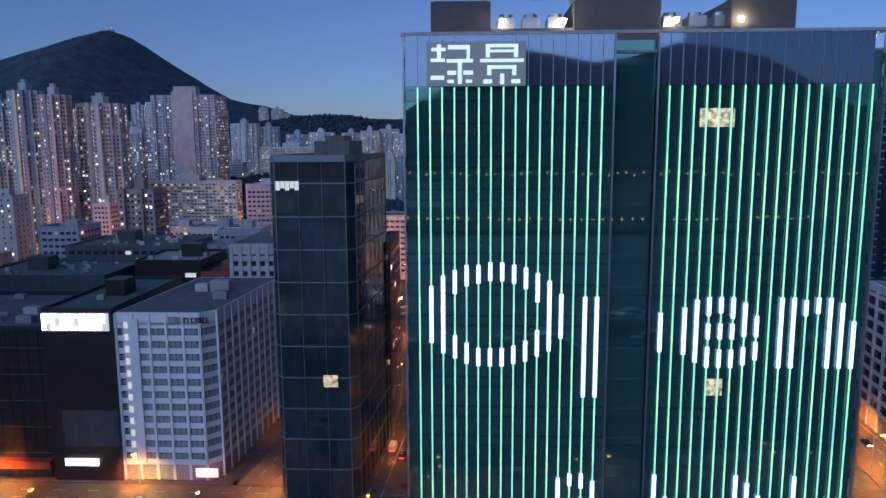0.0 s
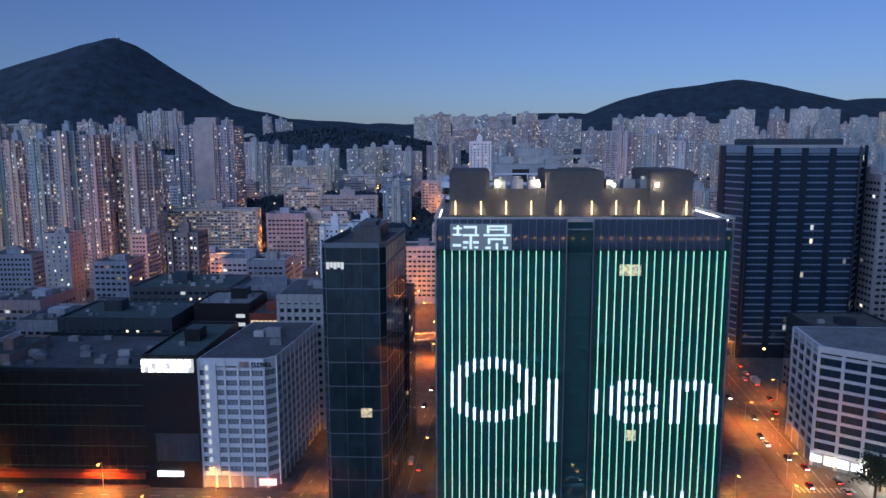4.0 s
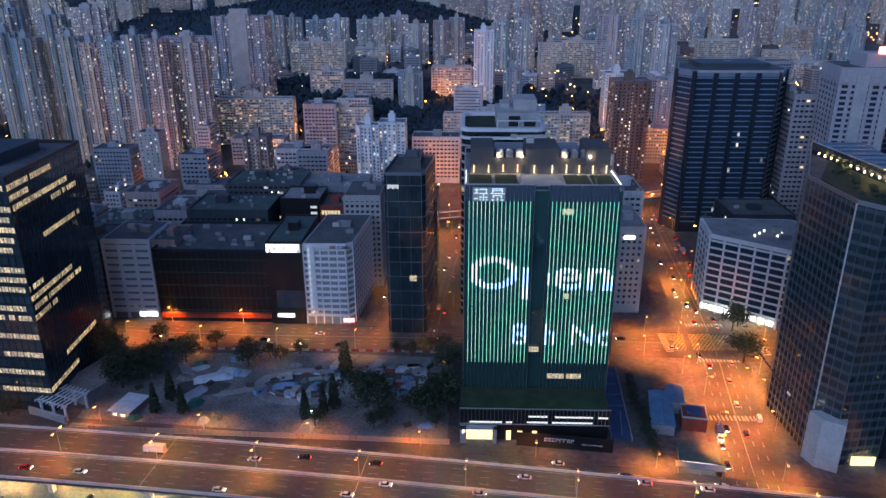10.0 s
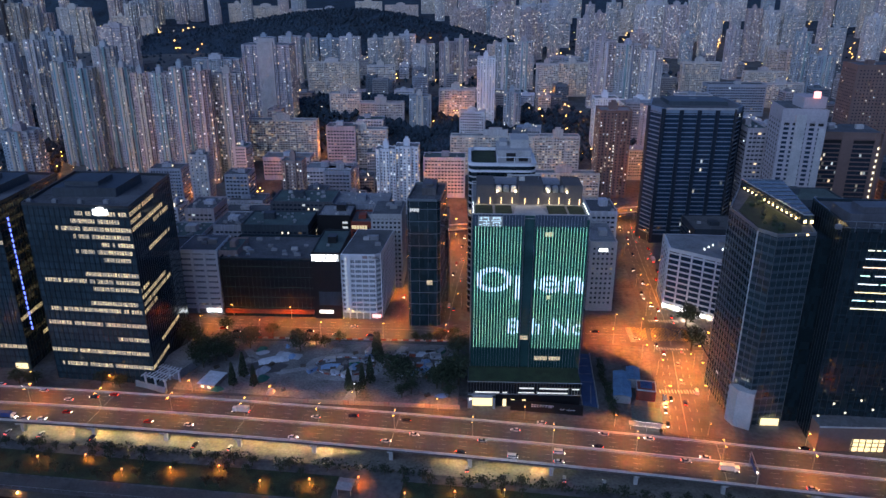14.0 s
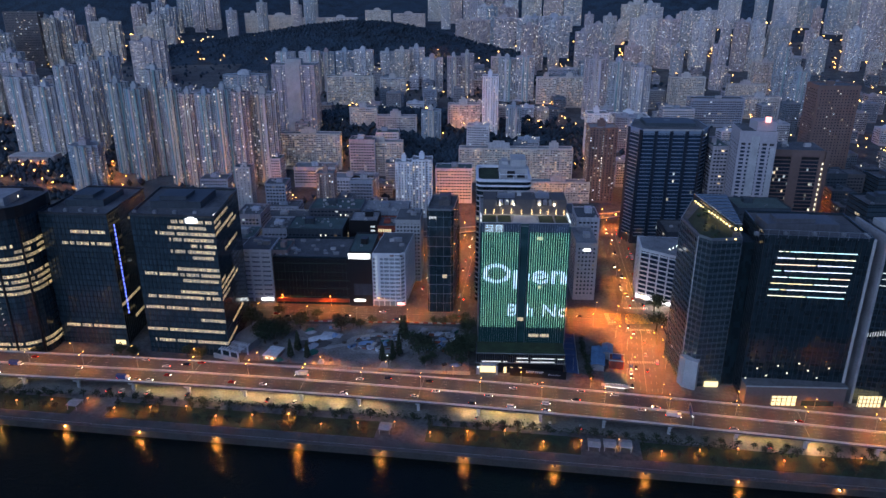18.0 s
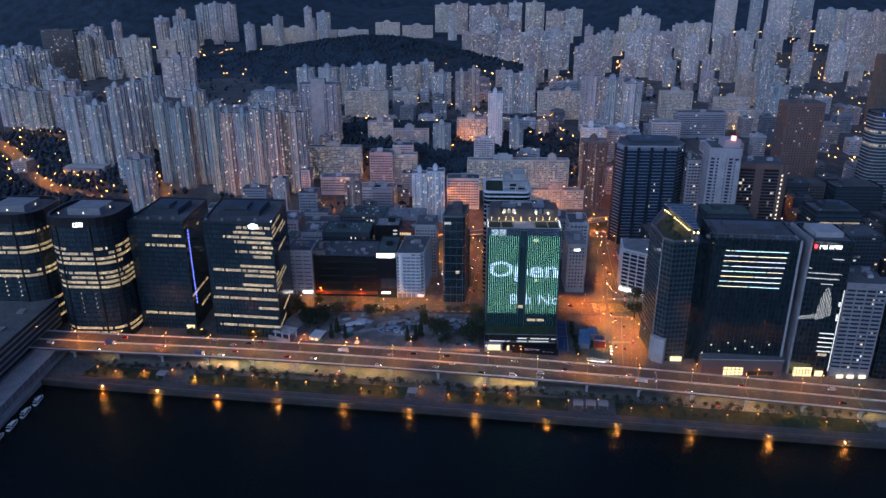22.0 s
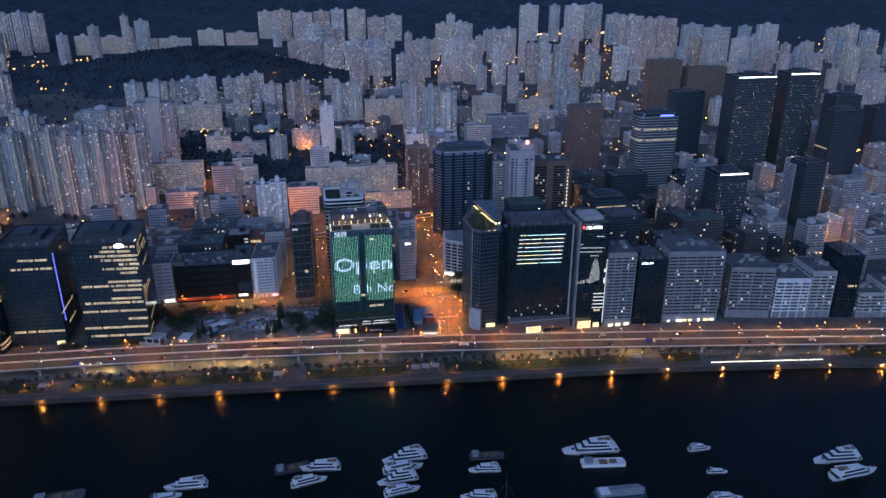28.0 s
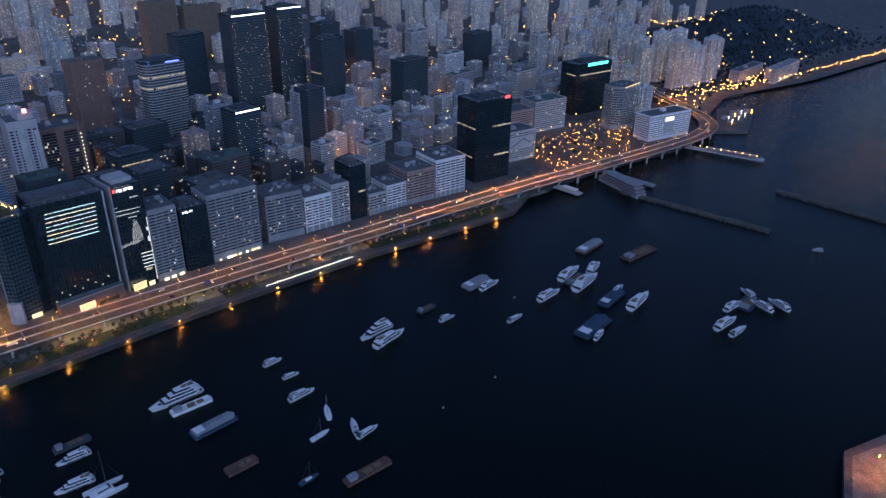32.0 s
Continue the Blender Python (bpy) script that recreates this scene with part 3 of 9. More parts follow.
def plan_points(kind, w, d):
    """Footprints about the middle of the front edge (y from 0 to d)."""
    a, b = w / 2, d
    if kind == "box":
        return [(-a, 0), (a, 0), (a, b), (-a, b)]
    if kind == "cross":
        p, q, r = w * 0.17, w * 0.36, d * 0.26
        return [(-p, 0), (-p * .35, 0), (-p * .35, 1.6), (p * .35, 1.6), (p * .35, 0), (p, 0), (p, r * .55), (q, r * .55), (q, r), (a, r), (a, d * .44), (a - 1.6, d * .44), (a - 1.6, d * .56), (a, d * .56), (a, b - r),
                (q, b - r), (q, b - r * .55), (p, b - r * .55), (p, b), (-p, b), (-p, b - r * .55), (-q, b - r * .55), (-q, b - r), (-a, b - r), (-a, d * .56), (-a + 1.6, d * .56), (-a + 1.6, d * .44), (-a, d * .44), (-a, r), (-q, r), (-q, r * .55), (-p, r * .55)]
    if kind == "comb":
        n = max(2, int(w / 9))
        s = w / n
        pts = []
        for k in range(n):
            x = -a + k * s
            pts += [(x, 0), (x + s * .36, 0), (x + s * .36, 1.8), (x + s * .64, 1.8), (x + s * .64, 0)]
        pts += [(a, 0), (a, b)]
        for k in range(n):
            x = a - k * s
            pts += [(x - s * .36, b), (x - s * .36, b - 1.8), (x - s * .64, b - 1.8), (x - s * .64, b)]
        return pts + [(-a, b)]
    if kind == "round":
        r = min(w, d) * 0.32
        pts = []
        for cx, cy, a0 in ((a - r, r, -90), (a - r, b - r, 0), (-a + r, b - r, 90), (-a + r, r, 180)):
            pts += [(cx + r * math.cos(radians(a0 + k * 18)), cy + r * math.sin(radians(a0 + k * 18))) for k in range(6)]
        return pts
    if kind == "soft":
        r = 5.0
        pts = []
        for cx, cy, a0 in ((a - r, r, -90), (a - r, b - r, 0), (-a + r, b - r, 90), (-a + r, r, 180)):
            pts += [(cx + r * math.cos(radians(a0 + k * 18)), cy + r * math.sin(radians(a0 + k * 18))) for k in range(6)]
        return pts
    if kind == "bow":
        pts = [(-a + w * k / 10, 4.0 * (1 - math.sin(math.pi * k / 10))) for k in range(11)]
        return pts + [(a, b), (-a, b)]
    return []


def inset_points(pts, s):
    cx = sum(p[0] for p in pts) / len(pts)
    cy = sum(p[1] for p in pts) / len(pts)
    return [(cx + (x - cx) * s, cy + (y - cy) * s) for x, y in pts]


def pane_rows(pts, z0, z1, floor, wide, gap, high, sill, out=0.07, shortest=2.0):
    """Window panes round a footprint, storey by storey."""
    g = Geo()
    n = len(pts)
    levels = int((z1 - z0) / floor)
    for i in range(n):
        (ax, ay), (bx, by) = pts[i], pts[(i + 1) % n]
        L = math.hypot(bx - ax, by - ay)
        if L < shortest:
            continue
        dx, dy = (bx - ax) / L, (by - ay) / L
        nx, ny = dy * out, -dx * out
        k = max(1, int((L - 0.5) / (wide + gap)))
        lead = (L - k * (wide + gap) + gap) / 2
        for c in range(k):
            s0 = lead + c * (wide + gap)
            x0, y0, x1, y1 = ax + dx * s0 + nx, ay + dy * s0 + ny, ax + dx * (s0 + wide) + nx, ay + dy * (s0 + wide) + ny
            for f in range(levels):
                z = z0 + f * floor + sill
                g.poly([(x0, y0, z), (x1, y1, z), (x1, y1, z + high), (x0, y0, z + high)])
    return g


G_STAIR = material("stair_window_light", (0.3, 0.3, 0.3), 0.5, grain=0, glow=(1.0, 0.90, 0.74), power=0.9)
made = {}


def reserve(x0, x1, y0, y1):
    taken.append((x0 - 2, x1 + 2, y0 - 2, y1 + 2))


def residential(x0, x1, y, z0, z1, d=0, plan="cross", label="", wall=None, rz=0, group=""):
    """A tower of flats: notched wall, panes, roof slab, lift housing and water tank."""
    w, h = x1 - x0, z1 - z0
    d = d or min(w * 0.9, 34)
    w0, d0, n = max(8, round(w / 5) * 5), max(8, round(d / 5) * 5), max(4, round(h / 2.9 / 3) * 3)
    far = y > 1000 or x0 > 1150
    slab = plan == "comb" and "galleries" in label
    if slab:
        plan, wall = "box", wall or SLABWALL
    key = ("resi", plan, w0, d0, n, wall.name if wall else "", far, slab)
    reserve(x0, x1, y, y + d)
    label = label or "tall pale residential tower with many small lit windows"
    m = pose((x0 + x1) / 2, y, z0, 0, 0, rz)
    s = Matrix.Diagonal((w / w0, d / d0, h / (n * 2.9 + 1.5), 1))
    if key in made:
        ob = copy_thing(made[key], m)
        ob.matrix_basis = m @ s
        ob["label"] = label
        return ob
    hh = n * 2.9 + 1.5
    pts = plan_points(plan, w0, d0)
    shell = Geo().prism(pts, -8, hh).ring(pts, inset_points(pts, 0.975), hh, hh + 1.0)
    if slab:
        for f in range(n):
            shell.box(-w0 / 2 + 1, w0 / 2 - 1, -.9, .1, 3.0 + f * 2.9, 4.1 + f * 2.9)
        for k in range(int(w0 / 14) + 1):
            x = -w0 / 2 + w0 * k / max(1, int(w0 / 14))
            shell.box(x - .5, x + .5, -1.0, .1, -4, hh + .6)
    house = ((-w0 * .16, w0 * .10, d0 * .36, d0 * .66, hh, hh + 6.5), (-w0 * .1, w0 * .04, d0 * .42, d0 * .58, hh + 6.5, hh + 9))
    if far:
        shell.box(*house[0]).box(*house[1])
    root = thing("residential_tower", label, "tower block", group=group, body=shell, mat=wall or RESI)
    panes = pane_rows(pts, 3.5, hh - 0.5, 2.9, 2.0 if slab else 1.2, 1.15 if slab else .95, 1.0 if slab else 1.2, 0.8)
    if far:
        join_panes(root, panes, W_GALLERY if slab else W_FAR)
    else:
        part("window_pane", panes, W_GALLERY if slab else W_RESI, root, "small flat windows, some lit", kind="stuff")
    if not far:
        part("roof", Geo().prism(inset_points(pts, 0.97), hh, hh + 0.06), ROOFPALE, root)
        part("lift_housing", Geo().box(*house[0]).box(*house[1]), wall or RESI, root)
    for q in range(0 if far or slab else 1 if plan != "cross" else 2):
        px, g = (-.04, .04)[q] * w0 if plan == "cross" else 0, Geo()
        py = 1.5 if plan == "cross" else -.12
        for f in range(n - 1):
            if (f * 7 + q * 3) % 9:
                g.box(px - .4, px + .4, py - .1, py, 4.0 + f * 2.9, 4.8 + f * 2.9)
        part("stair_light", g, G_STAIR, root, "column of small lit stair windows", kind="stuff")
    if plan == "cross" and not far:
        for sx in (-1, 1):
            part("bay_strip", Geo().box(sx * w0 * .12 - 1.1, sx * w0 * .12 + 1.1, -.4, .1, -2, hh + 1.2), STRIPS, root)
        for sx in ((-1, 1) if wall else ()):
            part("pilaster", Geo().box(sx * w0 * .265 - .8, sx * w0 * .265 + .8, d0 * .143 - .35, d0 * .143 + .1, -2, hh + .8), TEALWALL, root)
    root.matrix_basis = m @ s
    made[key] = root
    return root


def block(x0, x1, y, z0, z1, d=30, name="industrial_building", label="", wall=None, panes=None, floor=3.6, wide=2.4, gap=1.0, high=1.5, rz=0, roof=None, clutter=2, category="building", plan="box", rooftop=True, windows=True, sill=1.0):
    """A plain block: wall, panes by storey, roof with parapet and plant rooms."""
    w, h = x1 - x0, z1 - z0
    reserve(x0, x1, y, y + d)
    pts = plan_points(plan, w, d)
    wall = wall or INDU
    root = thing(name, label or "mid-rise industrial building with rows of windows", category, (x0 + x1) / 2, y, z0, rz, body=Geo().prism(pts, -3, h).ring(pts, inset_points(pts, 0.975), h, h + 1.0), mat=wall)
    if windows:
        part("window_pane", pane_rows(pts, 4.5, h - .3, floor, wide, gap, high, sill), panes or W_INDU, root, "rows of office and workshop windows", kind="stuff")
    part("roof", Geo().prism(inset_points(pts, 0.97), h, h + 0.06), roof or random.choice((ROOF, ROOFPALE, ROOF, ROOFGREEN)), root)
    rnd = random.Random(int(x0 * 7 + y * 3))
    if rooftop and w > 8:
        a, b = rnd.uniform(-.3, 0), rnd.uniform(.3, .5)
        part("lift_housing", Geo().box(w * a, w * a + min(8, w * .3), d * b, d * b + min(7, d * .3), h, h + rnd.uniform(3, 5.5)), wall, root)
        for k in range(clutter):
            cx, cy, s = rnd.uniform(-.42, .36) * w, rnd.uniform(.08, .85) * d, rnd.uniform(.8, 2.2)
            part(rnd.choice(("water_tank", "cooling_unit", "vent_box")), Geo().box(cx, cx + s * 1.5, cy, cy + s, h, h + s * .9).box(cx + .2, cx + s * 1.5 - .2, cy + .2, cy + s - .2, h + s * .9, h + s * .9 + .25), rnd.choice((STEEL, LIGHTGREY, GREY)), root)
    return root


def glass_tower(x0, x1, y, z0, z1, d=40, name="glass_office_tower", label="", floor=4.2, bay=1.5, plan="box", rz=0, glass=None, band=None, lit=0.06, framing=None, seed=1, lit_faces=(0, 1, 3), lit_rows=None, roofplant=True, band_high=1.1, corners=None):
    """A curtain-walled tower: glass body, a band at each floor, mullions and runs of lit rooms."""
    w, h = x1 - x0, z1 - z0
    reserve(x0, x1, y, y + d)
    rnd = random.Random(seed)
    pts = [(px - (x0 + x1) / 2, py - y) for px, py in corners] if corners else plan_points(plan, w, d)
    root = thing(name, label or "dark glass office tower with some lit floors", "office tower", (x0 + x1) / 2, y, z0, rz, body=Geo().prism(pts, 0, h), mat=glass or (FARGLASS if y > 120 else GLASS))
    levels = int(h / floor)
    bmesh_data = None
    grown = inset_points(pts, 1 + 0.16 / max(w, d) * 2)
    if y > 60:
        g = Geo()
        for k in range(1, levels + 1):
            g.prism(grown, k * floor - band_high, k * floor)
        part("floor_band", g, band or SPANDREL, root, kind="stuff")
    for k in range(1, levels + 1 if y <= 60 else 0):
        if bmesh_data is None:
            g = Geo()
            g.prism(grown, -band_high, 0)
            bmesh_data = g.mesh("floor_band")
        ob = part("floor_band", bmesh_data, band or SPANDREL, root)
        ob.location.z = k * floor if k * floor <= h else h
    lit_levels = [rnd.random() / max(1e-6, lit * 1.7) for f in range(levels + 1)]
    if lit_rows:
        lit_levels = [.5 if f in lit_rows else 9 for f in range(levels + 1)]
    starts = [rnd.choice((0, .1, .3, .45, .5, .55, .7)) for f in range(levels + 1)]
    g, lits = Geo(), Geo()
    n = len(pts)
    for i in range(n):
        (ax, ay), (bx, by) = pts[i], pts[(i + 1) % n]
        L = math.hypot(bx - ax, by - ay)
        dx, dy = (bx - ax) / L, (by - ay) / L
        nx, ny = dy, -dx
        k = max(1, int(round(L / (bay * 2))))
        for c in range(k + 1):
            s = L * c / k
            px, py = ax + dx * s + nx * .12, ay + dy * s + ny * .12
            g.beam((px, py, 0), (px, py, h), 0.09, 0.24)
        if n > 6 or i in lit_faces or corners:
            m = max(1, int(L / bay))
            for f in range(1, levels):
                if lit_levels[f] > 1 or lit_levels[f] > .8 and rnd.random() < .5 or n <= 6 and rnd.random() < .12:
                    continue
                if n > 6:
                    s0, s1 = 0, m if rnd.random() < .93 else 0
                elif i == 0:
                    s0, s1 = int(m * starts[f]), m - (rnd.randrange(3) if rnd.random() < .4 else 0)
                else:
                    s0 = 0 if rnd.random() < .6 else rnd.randrange(0, max(1, m // 2))
                    s1 = rnd.randrange(s0 + 2, m + 1) if m > s0 + 2 else m
                for c in range(s0, s1):
                    if rnd.random() < .06:
                        continue
                    a0, a1 = (c + .06) * L / m, (c + .94) * L / m
                    z = f * floor + .15
                    zz = z + floor - band_high - .3
                    lits.poly([(ax + dx * a0 + nx * .05, ay + dy * a0 + ny * .05, z + .6), (ax + dx * a1 + nx * .05, ay + dy * a1 + ny * .05, z + .6),
                               (ax + dx * a1 + nx * .05, ay + dy * a1 + ny * .05, zz), (ax + dx * a0 + nx * .05, ay + dy * a0 + ny * .05, zz)])
    part("mullion", g, framing or DARKFRAME, root, kind="stuff")
    if lits.f:
        part("lit_room", lits, LITROOM2, root, "warm lit office floors behind the glass", kind="stuff")
    part("parapet", Geo().ring(grown, inset_points(pts, 0.985), h, h + 1.6), framing or SPANDREL, root)
    part("roof", Geo().prism(inset_points(pts, .98), h, h + .08), ROOF, root)
    if roofplant:
        part("plant_room", Geo().box(-w * .28, w * .28, d * .3, d * .75, h, h + 5).box(-w * .2, w * .1, d * .36, d * .6, h + 5, h + 7.5), DARKWALL, root)
        for k in range(4 if y < 60 else 1):
            cx = (-.4 + .22 * k) * w
            part("cooling_unit", Geo().box(cx, cx + 2.4, d * .12, d * .12 + 2, h, h + 1.9).tube(cx + 1.2, d * .12 + 1, h + 1.9, h + 2.3, .7), STEEL, root)
    return root


def lit_variety(name, power):
    m = material(name, (0.5, 0.45, 0.35), 0.5, grain=0.0, glow=(1.0, 0.74, 0.36), power=power)
    n, l = m.node_tree.nodes, m.node_tree.links
    b = n["Principled BSDF"]
    geo = n.new("ShaderNodeNewGeometry")
    tc = n.new("ShaderNodeTexCoord")
    nz = n.new("ShaderNodeTexNoise")
    nz.inputs["Scale"].default_value = 1.1
    nz.inputs["Detail"].default_value = 6
    nz.inputs["Roughness"].default_value = 0.75
    l.new(tc.outputs["Object"], nz.inputs["Vector"])
    mr = n.new("ShaderNodeMapRange")
    mr.inputs["From Min"].default_value = 0.44
    mr.inputs["From Max"].default_value = 0.64
    mr.inputs["To Min"].default_value = 0.05
    mr.inputs["To Max"].default_value = 1.7
    l.new(nz.outputs["Fac"], mr.inputs["Value"])
    a = n.new("ShaderNodeMath")
    a.operation = "MULTIPLY_ADD"
    a.inputs[1].default_value = 0.8
    a.inputs[2].default_value = 0.35
    l.new(geo.outputs["Random Per Island"], a.inputs[0])
    c = n.new("ShaderNodeMath")
    c.operation = "MULTIPLY"
    l.new(a.outputs[0], c.inputs[0])
    l.new(mr.outputs[0], c.inputs[1])
    e = n.new("ShaderNodeMath")
    e.operation = "MULTIPLY"
    e.inputs[1].default_value = power
    l.new(c.outputs[0], e.inputs[0])
    l.new(e.outputs[0], b.inputs["Emission Strength"])
    return m


LITROOM2 = lit_variety("lit_office_floor", 1.0)

# ---------------------------------------------------------------- glowing materials


def glow(name, color, power):
    return material(name, (0.2, 0.2, 0.2), 0.5, grain=0, glow=color, power=power)


G_WHITE = glow("white_led", (0.50, 0.73, 1.0), 2.4)
G_SIGN = glow("white_sign_light", (0.92, 0.96, 1.0), 3.5)
G_WARM = glow("warm_lamp", (1.0, 0.66, 0.28), 4.0)
G_HALL = glow("lit_entrance_hall", (1.0, 0.80, 0.42), 1.6)
G_SHOP = glow("shop_light", (1.0, 0.86, 0.62), 1.8)
G_HOODED = glow("hooded_sodium_lamp", (1.0, 0.40, 0.08), 14.0)
G_ORANGE = glow("sodium_lamp", (1.0, 0.40, 0.08), 22.0)
G_RED = glow("red_neon", (1.0, 0.06, 0.05), 2.2)
G_PINK = glow("pink_neon", (1.0, 0.38, 0.36), 2.6)
G_BLUE = glow("blue_led", (0.12, 0.18, 1.0), 3.5)
G_TEAL = glow("teal_sign", (0.10, 0.95, 0.85), 2.5)
G_PURPLE = glow("purple_light", (0.55, 0.15, 0.8), 1.2)

GREENLED = bpy.data.materials.new("green_led_line")
GREENLED.use_nodes = True
n_, l_ = GREENLED.node_tree.nodes, GREENLED.node_tree.links
tc_ = n_.new("ShaderNodeTexCoord")
mp_ = n_.new("ShaderNodeMapping")
mp_.inputs["Scale"].default_value = (0.35, 1.0, 0.22)
nz_ = n_.new("ShaderNodeTexNoise")
nz_.inputs["Scale"].default_value = 1.0
nz_.inputs["Detail"].default_value = 3
rp_ = n_.new("ShaderNodeValToRGB")
rp_.color_ramp.elements[0].position = 0.3
rp_.color_ramp.elements[0].color = (0.08, 0.62, 0.48, 1)
rp_.color_ramp.elements[1].position = 0.75
rp_.color_ramp.elements[1].color = (0.50, 1.0, 0.52, 1)
rp_.color_ramp.elements.new(0.5).color = (0.18, 0.90, 0.42, 1)
l_.new(tc_.outputs["Object"], mp_.inputs[0])
l_.new(mp_.outputs[0], nz_.inputs["Vector"])
l_.new(nz_.outputs["Fac"], rp_.inputs[0])
l_.new(rp_.outputs[0], n_["Principled BSDF"].inputs["Emission Color"])
n_["Principled BSDF"].inputs["Emission Strength"].default_value = 1.05


def bars(geo, x, y, z, w, h, n, seed=1, slant=0.0):
    """A row of plain upright and level strokes in place of lettering, facing the harbour."""
    rnd = random.Random(seed)
    s = w / n
    for k in range(n):
        a = x + k * s
        t = h * 0.2
        geo.box(a, a + t, y - .15, y, z, z + h)
        if rnd.random() < .7:
            geo.box(a, a + s * .75, y - .15, y, z + h - t, z + h)
        if rnd.random() < .6:
            geo.box(a, a + s * .75, y - .15, y, z, z + t)
        if rnd.random() < .6:
            geo.box(a + s * .75 - t, a + s * .75, y - .15, y, z + (0 if rnd.random() < .5 else h * .45), z + h)
    return geo


def strokes(text, size):
    """Triangles of a text in the built-in font, in metres, from its lower left."""
    cu = bpy.data.curves.new("lettering", "FONT")
    cu.body, cu.size, cu.offset = text, size, size * 0.018
    ob = new("lettering", cu)
    me = ob.evaluated_get(bpy.context.evaluated_depsgraph_get()).to_mesh()
    me.calc_loop_triangles()
    co = np.array([v.co[:2] for v in me.vertices])
    tri = co[np.array([t.vertices[:] for t in me.loop_triangles])]
    bpy.data.objects.remove(ob)
    return tri


def inside(tri, x, zs):
    hit = np.zeros(len(zs), bool)
    near = tri[(tri[:, :, 0].min(1) <= x) & (tri[:, :, 0].max(1) >= x)]
    for a, b, c in near:
        d = (b[1] - c[1]) * (a[0] - c[0]) + (c[0] - b[0]) * (a[1] - c[1])
        if abs(d) < 1e-9:
            continue
        u = ((b[1] - c[1]) * (x - c[0]) + (c[0] - b[0]) * (zs - c[1])) / d
        v = ((c[1] - a[1]) * (x - c[0]) + (a[0] - c[0]) * (zs - c[1])) / d
        hit |= (u >= 0) & (v >= 0) & (u + v <= 1)
    return hit


# ---------------------------------------------------------------- the tower with the light-line facade
reserve(-34, 44, -20, 62)
led_tower = thing("light_line_tower", "glass office tower with vertical green light lines and scrolling white letters", "office tower")
# Base colours tinted green to stand for spill from the light lines.
LINEGLASS = paned(material("spill_green_glass", (0.062, 0.165, 0.16), 0.02, metal=0.65, grain=0, spec=1.0), (1.55, 9, 4.18), 0.95, 1.07, 0.01)
LINESPAN = material("spill_green_spandrel", (0.060, 0.150, 0.145), 0.05, metal=0.6, grain=0.05, size=2, spec=0.9)
for a, b, c in ((-29.6, -3.4, .5), (2.2, 29.6, .5), (-3.4, 2.2, 1.6)):
    part("core", Geo().box(a, b, c, 61.6, 0, 101.4), LINEGLASS, led_tower, "dark glass body")
FLOOR, PITCH = 4.18, 1.55
rnd = random.Random(11)
columns = [(-29.55 + PITCH * k, -28.0 + PITCH * k) for k in range(17)] + [(2.0 + PITCH * k, 3.55 + PITCH * k) for k in range(17)]
pane_mesh = Geo().box(0.03, PITCH - .03, -.05, 0, .03, 2.75).mesh("glass_pane")
pane_mesh.materials.append(LINEGLASS)
low_mesh = Geo().box(0.03, PITCH - .03, -.05, 0, .03, 1.32).mesh("spandrel_panel")
low_mesh.materials.append(LINESPAN)
rest_a, rest_b = Geo(), Geo()
for f in range(22):
    z = 12 + FLOOR * f
    for x0, x1 in columns:
        tilt, turn = 0, 0
        for h, me, geo in ((0, low_mesh, rest_b), (1.38, pane_mesh, rest_a)):
            if f >= 20 and h:
                p = part("glass_pane", me, LINEGLASS, led_tower)
                p.matrix_basis = pose(x0, .2, z + h, tilt, 0, turn)
            else:
                hh = 1.29 if not h else 2.72
                m = pose(x0, .2, z + h, tilt, 0, turn)
                q = [m @ Vector(c) for c in ((.03, -.05, .03), (PITCH - .03, -.05, .03), (PITCH - .03, -.05, hh), (.03, -.05, hh))]
                geo.poly(q)
part("glass_pane", rest_a, LINEGLASS, led_tower, kind="stuff")
part("spandrel_panel", rest_b, LINESPAN, led_tower, kind="stuff")
# side and back walls: floor bands
for k in range(22):
    for a, b in ((-29.85, -29.5), (29.5, 29.85)):
        part("floor_band", Geo().box(a, b, 0.4, 61.7, 12 + FLOOR * k, 13.3 + FLOOR * k), LINESPAN, led_tower)
g = Geo()
for k in range(20):
    for x in (-29.95, 29.95):
        g.box(x - .05, x + .05, 1 + 3.1 * k, 1.12 + 3.1 * k, 4, 103.5)
part("side_mullion", g, FRAME, led_tower, kind="stuff")
fin = Geo().box(-.035, .035, -.14, .15, 12, 103.9).mesh("fin")
for x0, x1 in columns[:-1]:
    for x in ((x1,) if x1 < 29 else ()):
        part("fin", fin, FRAME, led_tower).location.x = x
for x in (-29.75, -3.3, 2.1, 29.75):
    part("edge_fin", Geo().box(x - .08, x + .08, -.3, .3, 4, 104), FRAME, led_tower)
part("seam_recess", Geo().box(-3.2, 2.0, .9, 1.1, 12, 103), LINEGLASS, led_tower)
for k in range(22):
    part("seam_band", Geo().box(-3.2, 2.0, .8, .95, 12 + FLOOR * k, 13.0 + FLOOR * k), LINESPAN, led_tower)
